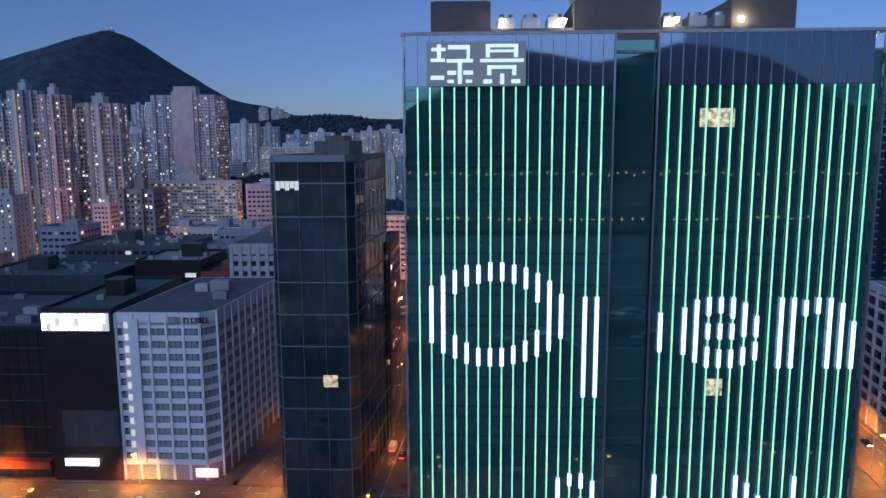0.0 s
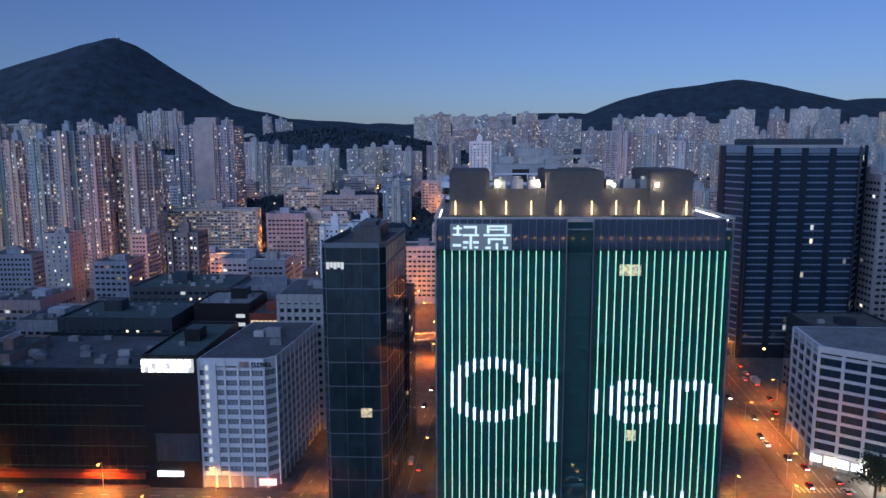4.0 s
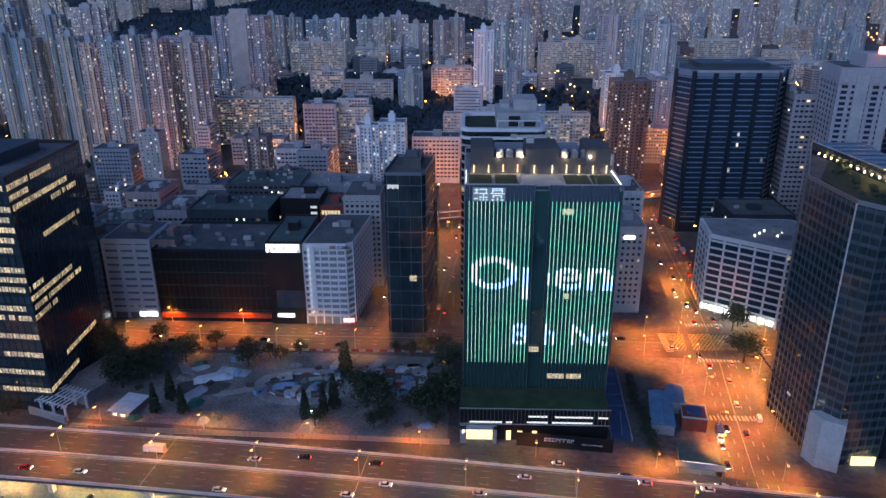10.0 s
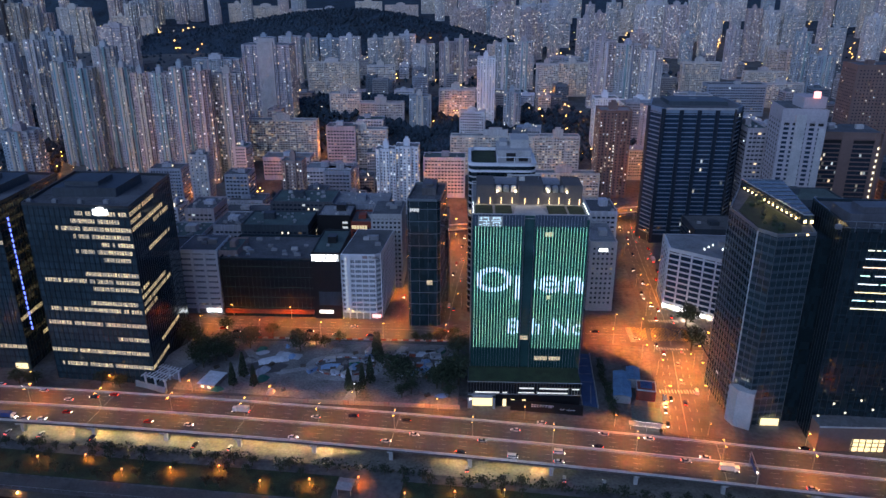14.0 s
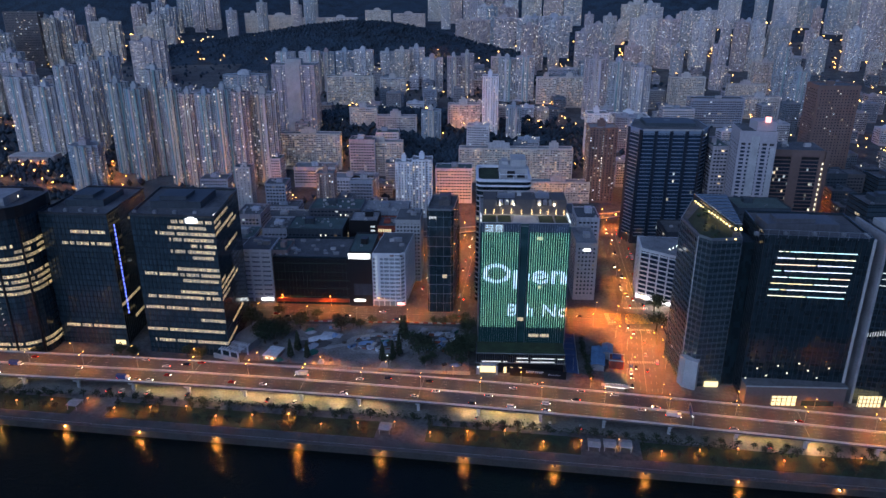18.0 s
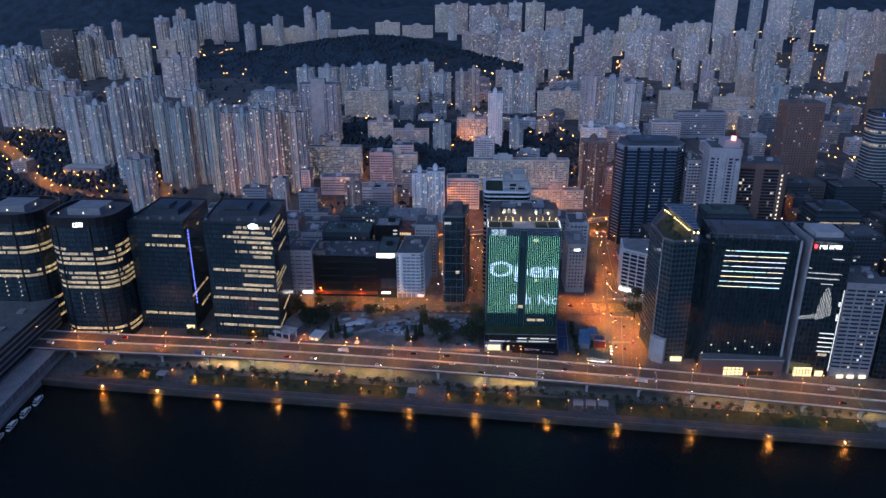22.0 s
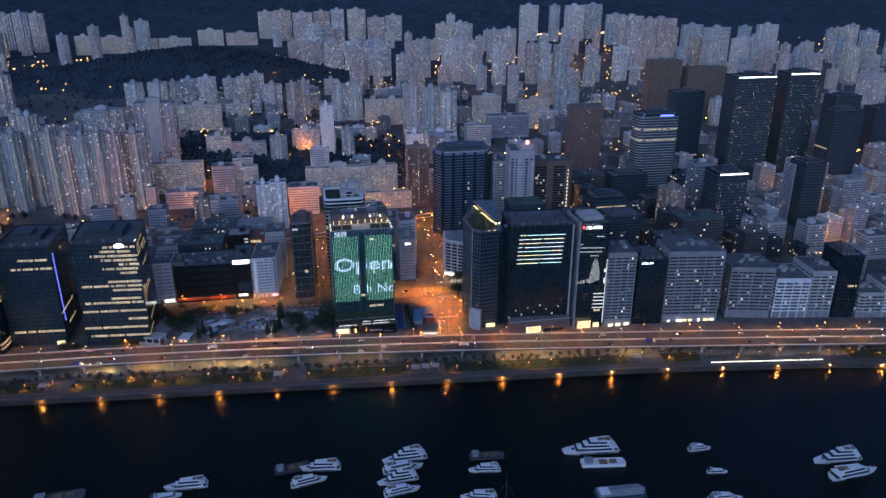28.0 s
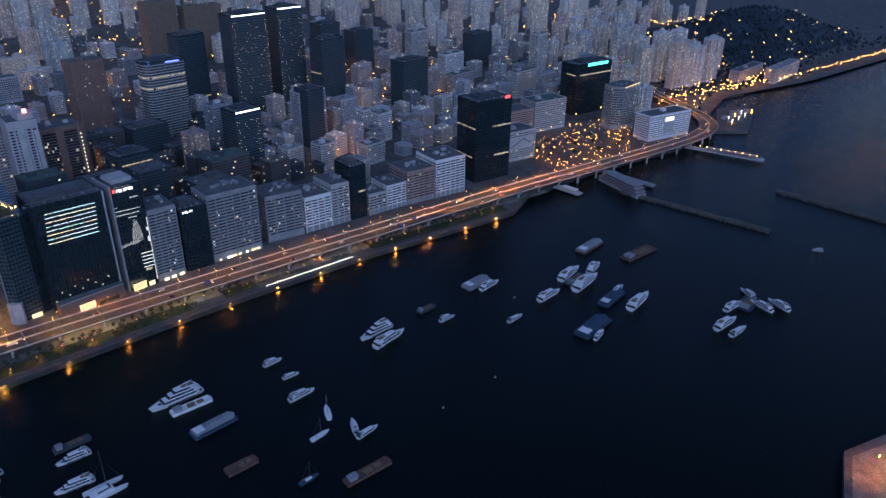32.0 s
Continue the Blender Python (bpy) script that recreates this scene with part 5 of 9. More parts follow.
# white framed block at the crossroads
st = banded("white_framed_block", "curved white framed industrial block with dark glazed bays", [(104, 112), (136, 88), (160, 73), (172, 96), (158, 138), (107, 140)], 45, 4.0, 1.15, WHITE, W_DARK, pier=7.6, pier_wide=1.1, first=6, top=1.8, pane_wide=2.6, clutter=8, roof=ROOFPALE)
for k in range(7):
    part("roof_lamp", Geo().box(-14 + 4 * k, -13.4 + 4 * k, 34 + (k % 3) * 4, 34.6 + (k % 3) * 4, 46, 47), G_SIGN, st, "white roof lamp")
for k in range(9):
    u, v = k / 9.0, (k + .8) / 9.0
    part("shop_window", Geo().beam((-36.2 + 32 * u, 38.2 - 24 * u, 3.4), (-36.2 + 32 * v, 38.2 - 24 * v, 3.4), .3, 2.4 + (k * 5) % 3 * .5), (G_SIGN, G_SHOP, G_SIGN)[k % 3], st, "bright shop window")
for k in range(5):
    u, v = k / 5.0, (k + .75) / 5.0
    part("lit_room", Geo().beam((-3.6 + 23.4 * u, 14.2 - 14.6 * u, 41.4), (-3.6 + 23.4 * v, 14.2 - 14.6 * v, 41.4), .2, 1.8), LITROOM2, st, "warm lit top-floor room")
li = new("shop_glow", bpy.data.lights.new("shop_glow", "POINT"))
li.data.energy, li.data.color, li.data.shadow_soft_size = 9000, (1, .88, .74), 1.0
li.location = (-24, 20, 5)
li.parent = st
pk = block(126, 160, 150, 0, 16, 40, wall=PINK, label="low block washed in purple light", clutter=2)
part("purple_sign", Geo().box(-17.4, -17.2, 4, 20, 6, 10), G_PURPLE, pk)

NAVYPANEL = material("navy_metal_panel", (0.018, 0.030, 0.046), 0.3, grain=0.12, size=2)
# tall black tower with pale slit bands
bay = banded("black_slit_tower", "tall black tower with columns of pale slit bands", [(118, 262), (126, 246), (184, 246), (194, 260), (194, 300), (129, 300)], 116, 3.7, .75, RGBLUE, W_DARK, pier=14.5, pier_wide=3.4, pier_mat=NAVYPANEL, first=8, top=3.5, base_mat=NAVYPANEL, category="office tower", pier_out=.5)
part("crown", Geo().box(-24, 24, 14, 44, 116, 120), DARKWALL, bay)
part("parapet_edge", Geo().box(-30, 28, -.6, .4, 115.2, 116.8), LIGHTGREY, bay, "pale parapet edge")
block(150, 192, 205, 0, 26, 38, wall=DARKWALL, label="low dark building at the tower's foot")
block(196, 212, 246, 0, 100, 46, wall=INDU, label="slim grey tower between darker ones")

RGBAND = material("blue_grey_panel", (0.058, 0.084, 0.097), 0.3, grain=0.1, size=2)
# glass tower with a roof garden beside the avenue
rg = glass_tower(104, 148, -21, 0, 103, 80, name="roof_garden_tower", label="blue-grey glass tower with a lit roof garden", corners=[(106, -19), (112, -27), (131, -24), (148, 60), (127, 65), (104, 15)], lit=.0, floor=4.1, glass=GLASS2, band=RGBAND, framing=FRAME, roofplant=False, seed=21, band_high=1.4)
part("plinth", Geo().prism([(-22.5, 0), (-20.5, -6.5), (-13.5, -10.5), (-11, -6), (-14, 0)], 0, 21), LIGHTGREY, rg, "pale stone plinth")
part("garage_door", Geo().box(-6, 3, -5.8, -5.2, .2, 4), G_HALL, rg, "lit garage door")
for k in range(12):
    part("side_canopy_light", Geo().box(-23.5 + k * .1, -23.2 + k * .1, 8 + 3.6 * k, 10.8 + 3.6 * k, 17.5, 18.3), W_OFFICE, rg)
part("corner_fin", Geo().tube(-20.3, 1.6, 21, 103.4, .35, .35, 6), LIGHTGREY, rg, "pale upright line at the notched corner")
canopy = part("roof_canopy", Geo().prism([(-2, 79), (5.0, 12), (9.5, 12), (20.5, 78)], 103.1, 108.2), SPANDREL, rg, "dark glazed roof canopy")
for k in range(9):
    part("canopy_rib", Geo().beam((-1.2 + .78 * k, 76 - 7.4 * k, 108.4), (19.4 - 1.2 * k, 76 - 7.4 * k, 108.4), .25), FRAME, canopy)
part("canopy_edge", Geo().beam((-2, 79, 108.4), (5.0, 12, 108.4), .35).beam((5.0, 12, 108.4), (9.5, 12, 108.4), .35), LIGHTGREY, canopy)
part("roof_planting", Geo().prism([(-18, 2), (-12, -3), (-1, -1), (4, 11), (-2.5, 62), (-18, 34)], 103.1, 103.6), LAWN, rg, "dark roof garden planting")
GARDENLAMP = glow("roof_garden_lamp", (1, .72, .32), 8)
for k in range(13):
    part("roof_lamp", Geo().tube(-2.9 + .55 * k, 70 - 4.4 * k, 104.6, 105.5, .34, .34, 6), GARDENLAMP, rg, "warm roof garden lamp")
for k, x in enumerate((5.6, 8.8)):
    part("canopy_floodlight", Geo().tube(x, 11.3, 104.6, 105.8, .6, .6, 8), GARDENLAMP, rg, "bright warm floodlight on the canopy")
for k, (x, y) in enumerate(((-6, 20), (0, 30), (-4, 46))):
    li = new("garden_glow", bpy.data.lights.new("garden_glow", "POINT"))
    li.data.energy, li.data.color, li.data.shadow_soft_size = 900, (1, .66, .30), .5
    li.location = (x, y, 107)
    li.parent = rg
for k in range(22):
    rs = random.Random(k)
    q = rs.uniform(1.0, 2.2)
    y = 2 + 2.6 * k
    x = -13 + .34 * y * .5 + rs.uniform(-3, 5)
    part("roof_shrub", Geo().tube(x, y, 103.1, 103.1 + q, q * .5, q * .9, 7).tube(x, y, 103.1 + q, 103.1 + q * 1.5, q * .9, q * .2, 7), LEAF, rg)
part("corner_lamp", Geo().box(-6, -5, -4.8, -4.5, 103.4, 104.2).box(0, 1, -4.2, -3.9, 103.4, 104.2), G_WARM, rg)

# tower with level coloured light lines
sc = glass_tower(126, 203, -40, 0, 110, 42, name="level_line_tower", label="broad dark glass tower with level coloured light lines", lit=.0, floor=4.6, corners=[(139, -36.9), (200, -41.7), (204, 6), (143, 10)], seed=4, band_high=.6)
LINECOL = [(.95, .86, .62), (.55, .88, 1.0), (1.0, .80, .45), (.85, .92, 1.0), (.60, .95, .85), (1.0, .72, .55), (.75, .80, 1.0), (.95, .95, .80)]
rl_ = random.Random(31)
for k in range(8):
    z = 72.4 + 4.13 * k
    lean = (k - 4) * .35
    cuts = [-17.4 + lean] + sorted(rl_.uniform(-14, 24) for q in range(rl_.choice((1, 2, 2)))) + [27.4 + lean]
    for q, (a, b) in enumerate(zip(cuts, cuts[1:])):
        a, b = a + (.5 if q else 0), b - .5
        if b - a > 1:
            part("light_line", Geo().beam((a, 3.5 - (a + 37.5) * .078, z), (b, 3.5 - (b + 37.5) * .078, z), .24, .30), glow("coloured_led", LINECOL[(k + q) % 8], 2.6), sc, "level pale light line")
part("roof_frame", Geo().beam((-30, 2, 115), (32, -3, 115), .3).beam((-30, 2, 112), (32, -3, 112), .2), FRAME, sc)
for k in range(12):
    part("frame_post", Geo().beam((-30 + 5.6 * k, 2 - .45 * k, 110), (-30 + 5.6 * k, 2 - .45 * k, 115), .2), FRAME, sc)
part("side_wing", Geo().box(-37.5, -24.6, 18, 48, 0, 101), GLASS, sc, "dark glass wing set back beside the main front")
part("side_fin", Geo().box(35.2, 36.6, -2.4, 10, 0, 111), LIGHTGREY, sc, "pale blank end wall")
part("podium", Geo().box(-25.5, 36.4, -7, 2, 0, 14), BROWN, sc, "low reddish podium")
part("podium_roof", Geo().box(-26, 36.8, -7.5, 2, 14, 14.5), ROOF, sc)
part("podium_edge", Geo().box(-26, 36.8, -7.7, -7.5, 13.6, 14.4), LIGHTGREY, sc)
part("entrance_hall", Geo().box(-9, 6.5, -7.4, -7.02, .4, 7), G_HALL, sc, "bright entrance hall")
for k in range(6):
    part("hall_mullion", Geo().box(-9.1 + 3.1 * k, -8.7 + 3.1 * k, -7.6, -7.3, .2, 7.2), DARKFRAME, sc)
for z in (2.9, 5.2):
    part("hall_rail", Geo().box(-9, 6.5, -7.58, -7.35, z, z + .35), DARKFRAME, sc)
part("shop_front", Geo().box(10, 30, -7.3, -7.02, .4, 4), GLASS2, sc)
for k in range(9):
    part("lobby_lamp", Geo().box(-26 + 6.3 * k, -25.2 + 6.3 * k, -3.4, -3.0, 17 + (k * 7) % 12, 17.8 + (k * 7) % 12), G_SHOP, sc, "small lit lamp")

G_STROKE = glow("facade_stroke", (0.95, 0.97, 1.0), 1.1)
# narrow tower with a pale end wall and white light strokes
rk = glass_tower(207, 236, -46, 0, 111, 40, name="narrow_stroke_tower", label="narrow black tower with white light strokes and a pale end wall", corners=[(208, -42), (236, -46), (240, -8), (212, -4)], lit=.02, floor=4.2, seed=9, roofplant=False)


def front_y(u):
    return 3.55 - (u + 13.5) * .1429


part("end_wall", Geo().box(-15.0, -13.4, 3.2, 41, 0, 113), GREY, rk, "pale blank end wall")
part("sign", bars(Geo(), -10, -.9, 106.8, 16.5, 2.6, 7, 12), G_SIGN, rk, "white roof sign bars", kind="stuff")
part("sign_emblem", Geo().box(-13.2, -11, .2, .5, 106.8, 109.6), G_RED, rk, "red sign emblem")
for z, u, v in ((90, -13, -10.8), (86.2, -12.6, 10.2), (82, -13, 9), (77.8, -2.8, 5.7), (98, 2, 10)) + tuple((37.2 - 3.85 * k, 3.3, 13.6) for k in range(5)):
    part("light_stroke", Geo().beam((u, front_y(u), z), (v, front_y(v), z), .2, .34 if z > 40 else .7), G_STROKE, rk, "level white light stroke")
for k in range(10):
    x = -1.4 + 1.12 * k
    part("swirl_stroke", Geo().box(x - .07, x + .07, front_y(x) - .1, front_y(x) + .1, 48 + .5 * k, 75 - abs(k - 4) ** 2 * .9), G_STROKE, rk, "white upright light stroke")
for k in range(9):
    x = -13 + 1.35 * k
    part("swirl_stroke", Geo().box(x - .1, x + .1, front_y(x) - .1, front_y(x) + .1, 47.5 + .25 * k, 50.5 + .3 * k), G_STROKE, rk, "short upright light stroke")
part("edge_light", Geo().box(14.1, 14.5, -.6, -.2, 5, 74), G_STROKE, rk, "white edge light")
part("edge_glow", Geo().box(12.3, 13.6, -.4, -.1, 60.5, 64), G_STROKE, rk, "bright patch at the tower's edge")
part("edge_glow", Geo().box(12.3, 13.6, -.4, -.1, 48.5, 54), G_STROKE, rk, "bright patch at the tower's edge")
part("lobby", Geo().box(-12, 2, .2, .9, .5, 8), G_HALL, rk, "bright yellow lobby").location.y = -1.4
for k in range(7):
    part("lobby_mullion", Geo().box(-12.1 + 2.33 * k, -11.75 + 2.33 * k, -1.5, -1.15, .3, 8.2), DARKFRAME, rk)
for z in (3.2, 5.8):
    part("lobby_rail", Geo().box(-12, 2, -1.48, -1.18, z, z + .3), DARKFRAME, rk)
part("shop", Geo().box(5, 11, -.6, -.3, .5, 5), G_HALL, rk, "lit shop")
part("roof_block", Geo().box(-8, 12, 12, 34, 111, 115), LIGHTGREY, rk)

# the row further along the harbour
b = banded("grey_louvre_block", "grey office block with close window bands", [(238, -45), (266, -48), (270, -12), (242, -10)], 79, 3.4, 1.7, GREY, pier=7, pier_wide=.8, first=7, top=3)
for u in (-12, -4, 5):
    part("shop_light", Geo().box(u, u + 5, -1.2, -.6, .6, 3.4), G_SHOP, b, "lit shop front")
dk = glass_tower(268, 298, -50, 0, 70, 38, name="black_glass_office", label="small black glass office with a row of pale roof signs", corners=[(270, -47), (298, -51), (302, -13), (274, -10)], lit=.06, seed=14)
part("sign", bars(Geo(), -11, 1.0, 66.5, 22, 2, 8, 30), G_SIGN, dk, "pale roof sign bars", kind="stuff")
b = banded("long_grey_block", "long weathered grey industrial block with strip windows", [(301, -48), (357, -56), (361, -18), (305, -12)], 77, 3.6, 1.9, GREY, pier=9, pier_wide=.7, first=8, top=3, clutter=10)
for k in range(7):
    u = -26 + 7.4 * k + (k * 5) % 3
    part("shop_light", Geo().beam((u, 4.2 - (u + 26) * .108, 2.6), (u + 2.5 + (k * 7) % 4, 4.2 - (u + 28.5 + (k * 7) % 4) * .108, 2.6), .3, 2.2), (G_SHOP, G_SIGN, G_HALL)[k % 3], b, "lit shop front")
banded("brown_band_block", "brown-grey industrial block with recessed window bands", [(371, -50), (414, -60), (421, -18), (380, -12)], 56, 3.7, 1.9, GREY, pier=11, pier_wide=.8, first=8, top=3, clutter=8)
banded("white_band_block", "white industrial block with wide window bands", [(418, -60), (452, -66), (458, -26), (424, -18)], 44, 3.6, 1.7, WHITE, pier=9, pier_wide=1.0, first=8, top=3, clutter=7)
banded("pale_band_block", "pale grey block stepping down beside the white one", [(454, -66), (477, -70), (483, -30), (459, -26)], 52, 3.6, 1.8, LIGHTGREY, pier=8, pier_wide=1.0, first=8, top=3, clutter=7)
glass_tower(480, 502, -72, 0, 68, 36, rz=-9, lit=.06, seed=16, label="dark slim office block with a pale corner strip")
banded("white_blue_block", "white block with a blue painted stripe", [(532, -80), (560, -85), (566, -50), (538, -44)], 33, 3.6, 1.6, WHITE, pier=7, first=7, top=2.5)
banded("red_brick_block", "red-brown tiled block with window bands", [(562, -86), (604, -95), (612, -50), (570, -44)], 45, 3.7, 1.9, PINK, pier=9, first=7, top=3, clutter=8)
b = banded("painted_white_block", "white block with dark painted waves on its end", [(606, -96), (652, -106), (662, -60), (616, -50)], 52, 3.7, 1.7, WHITE, pier=8, first=8, top=3, clutter=8)
banded("low_white_block", "low white harbour-front block", [(505, -76), (530, -80), (534, -50), (509, -46)], 28, 3.6, 1.6, LIGHTGREY, pier=7, first=7, top=2.5)
ct = glass_tower(684, 745, -104, 0, 114, 44, name="red_sign_tower", label="tall dark glass tower with a red roof sign", rz=-13, lit=.05, seed=17)
part("roof_sign", Geo().box(18, 27, -.3, .1, 114, 118), G_RED, ct, "glowing red roof sign")
b = block(782, 838, -84, 0, 46, 40, wall=LIGHTGREY, label="pale block with a large white advertising board", rz=-14)
part("advert_board", Geo().box(-24, 22, -.7, -.2, 18, 38), LIGHTGREY, b, "pale advertising board")
part("advert_stripe", Geo().beam((-20, -.8, 22), (4, -.8, 34), .2, 1.2).beam((4, -.8, 34), (18, -.8, 26), .2, 1.2), BLUEPAINT, b)
block(838, 930, -10, 0, 46, 40, wall=PINK, rz=-14, label="broad beige industrial block")
block(940, 1010, -24, 0, 52, 40, wall=LIGHTGREY, rz=-14, label="broad pale industrial block")
d1 = banded("curved_glass_tower", "rounded tower with lit roof edge and upright fins", [(1052, -98), (1062, -112), (1095, -120), (1112, -110), (1112, -80), (1060, -76)], 74, 4.2, 1.4, GREY, W_OFFICE, pier=3.4, pier_wide=.5, pier_mat=LIGHTGREY, first=8, top=3, category="office tower")
for k in range(10):
    part("roof_lamp", Geo().box(-24 + 5 * k, -23 + 5 * k, 2 + (k % 2), 3 + (k % 2), 74.8, 76), G_WARM, d1, "warm roof edge lamp")
d2 = block(1030, 1125, -196, 0, 42, 34, wall=WHITE, rz=-17, label="white harbour-side block with a large lit upright board")
part("lit_board", Geo().box(-14, 8, -.8, -.2, 10, 38), LIGHTGREY, d2, "floodlit white board")
part("board_light", Geo().box(-13, 7, -.9, -.8, 30, 37), glow("board_light", (1, .97, .9), 1.6), d2, "bright top of the board")
tl = glass_tower(1080, 1170, -14, 0, 92, 40, name="teal_sign_tower", label="broad dark tower with a glowing teal roof sign", rz=-12, lit=.06, seed=19)
part("roof_sign", Geo().box(-18, 34, -.6, -.1, 88, 93), G_TEAL, tl, "long glowing teal sign")

# glass towers at the other end of the row
TEALGLASS = paned(material("teal_office_glass", (0.048, 0.080, 0.094), 0.07, metal=0.3, grain=0.0, spec=0.9), (1.5, 1.5, 4.3))
t2 = glass_tower(-272, -209, 0, 0, 104, 70, name="lit_floor_tower", label="blue-black glass office tower with many warm lit floors", corners=[(-266, 5), (-207, 0), (-212, 66), (-272, 70)], lit=.48, glass=TEALGLASS, floor=4.3, seed=35, framing=DARKFRAME)
part("roof_sign", Geo().tube(18, 1.0, 100.6, 104.4, 2.0, 2.0, 12), G_SIGN, t2, "round white roof sign")
part("roof_sign", Geo().box(14, 22, .6, 1.1, 100.6, 103.4), G_SIGN, t2, "white roof sign")
part("roof_sign", Geo().box(30.8, 31.3, 6, 11, 101, 104.2), G_SIGN, t2, "white roof sign on the side")
t1 = glass_tower(-338, -288, 14, 0, 100, 70, name="dim_glass_tower", label="dim blue-black glass tower with a few lit bays", corners=[(-337, 17), (-287, 14), (-290, 80), (-335, 84)], lit=.12, glass=TEALGLASS, floor=4.3, seed=38, framing=DARKFRAME)
for k in range(22):
    part("blue_dash", Geo().box(25.55, 26.1, 8, 8.6, 22 + 3.2 * k, 23.9 + 3.2 * k), G_BLUE, t1, "blue light dash")
part("garage_light", Geo().box(17, 24, -.6, -.2, .5, 4), G_HALL, t1, "lit entrance")
for x0, x1, y, h, sd in ((-397, -338, -8, 108, 41), (-470, -411, 4, 106, 47)):
    drum = glass_tower(x0, x1, y, 0, h, 56, name="drum_glass_tower", label="rounded black glass tower with bands of warm lit floors", plan="round", glass=TEALGLASS, lit=.36, lit_rows=(1, 2, 11, 12, 13, 14, 16, 17, 18, 19) if sd == 41 else (2, 4, 6, 12, 13, 17, 18, 21), floor=4.3, bay=1.6, seed=sd, framing=DARKFRAME, roofplant=False)
    part("crown", Geo().ring(inset_points(plan_points("round", x1 - x0, 56), 1.012), inset_points(plan_points("round", x1 - x0, 56), .95), h - 5, h + 3), BLACKPANEL, drum, "black crown band")
    part("roof_plant", Geo().box(-14, 14, 16, 40, h, h + 6), GREY, drum)
    rim = plan_points("round", x1 - x0, 56)
    for k in (0, 3, 6, 12, 17, 20, 22):
        part("pier", Geo().tube(rim[k][0], rim[k][1], 0, h - 5, .9, .9, 8), BLACKPANEL, drum, "black upright pier")
    for k in range(6):
        part("roof_lamp", Geo().tube(-18 + 7 * k, 10 + (k % 3) * 9, h + 3, h + 4.4, .5, .5, 6), G_SHOP, drum, "roof lamp")
    if sd == 41:
        part("roof_sign", bars(Geo(), -9, -.9, h - 4.4, 19, 3.4, 9, 50), G_SIGN, drum, "white sign bars on the crown", kind="stuff").matrix_basis = pose(8, 1.1, 0, 0, 0, 16)
    for k in range(30):
        q = radians(-150 + 24 * (k % 6))
        part("stair_lamp", Geo().box(-.55, .55, -.3, .3, -.4, .4), G_SHOP, drum, "small white lamp behind the glass").matrix_basis = pose((x1 - x0) / 2 * 1.012 * math.cos(q), 28 + 28.4 * math.sin(q), 25.6 + (k // 6) * 4.3 + (0 if sd == 41 else 9), 0, 0, math.degrees(q) + 90)
    part("lobby_light", Geo().box(-8, 12, -.5, -.1, .6, 4.6), G_HALL, drum, "warm lobby")
block(-470, -400, 80, 0, 44, 50, wall=DARKWALL, label="dark block behind the rounded towers")
block(-560, -490, 70, 0, 60, 50, wall=INDU)

# white tower with a red sign, and its neighbours
PALELILAC = material("pale_lilac_tile", (0.44, 0.41, 0.43), 0.6, grain=0.12, size=4)
nt = banded("red_sign_white_tower", "white tower with a fluted front and a glowing pink-red sign", [(209, 214), (239, 209), (243, 246), (213, 250)], 122, 3.6, 1.5, PALELILAC, W_DARK, pier=6, pier_wide=2.2, first=8, top=10, category="office tower", clutter=2)
part("crown", Geo().box(-4, 13, 4, 24, 122, 131), PALELILAC, nt)
part("roof_sign", Geo().tube(4, 2, 131, 135.5, 2.5, 2.5, 14), G_PINK, nt, "round pink-red roof sign")
part("red_band", Geo().box(-22, 22, -1.5, -.4, 26, 34), REDPANEL, nt)
part("blank_panel", Geo().prism([(-8, 2.6), (-1, 1.4), (-1, 4), (-8, 5)], 34, 118), LIGHTGREY, nt, "blank white wall panel")
part("blank_panel", Geo().prism([(9, .2), (13.8, -1.0), (14.4, 4), (9.5, 4)], 34, 108), LIGHTGREY, nt, "blank white wall panel")
br = banded("brown_framed_tower", "brown framed tower with a dark glazed centre", [(246, 236), (296, 232), (300, 268), (250, 272)], 100, 3.6, .9, BROWN, W_OFFICE, pier=24, pier_wide=9, pier_mat=BROWN, first=8, top=6, category="office tower", pier_out=.6)
for k in range(14):
    part("edge_lamp", Geo().box(21.5, 22.6, -.9, -.5, 22 + 5 * k, 24 + 5 * k), G_SHOP, br, "lit stair window")
block(200, 246, 170, 0, 62, 34, wall=DARKWALL, label="dark office block with pale balconies")
glass_tower(300, 345, 150, 0, 72, 34, lit=.05, seed=60)
block(250, 296, 120, 0, 60, 36, wall=DARKWALL, label="grey office block stepping back from the harbour")
block(300, 340, 96, 0, 66, 34, wall=DARKWALL)
block(240, 285, 60, 0, 52, 34, wall=DARKWALL)
block(352, 400, 60, 0, 46, 36, wall=DARKWALL)
block(395, 450, 96, 0, 56, 36, wall=DARKWALL)
block(392, 443, 475, 10, 126, 35, wall=BROWN, label="tall brown and black slab tower", wide=1.3, gap=2.6, high=1.2)

# ---------------------------------------------------------------- towers behind
DIMWALL = painted_wall("grey_lilac_paint", [(0.44, 0.44, 0.48), (0.45, 0.44, 0.47)])
TEALTINT = painted_wall("pale_teal_trim_paint", [(0.40, 0.44, 0.45), (0.44, 0.46, 0.46), (0.38, 0.43, 0.45)])

G_DOTS = glow("small_window_light", (1.0, .90, .72), 2.2)


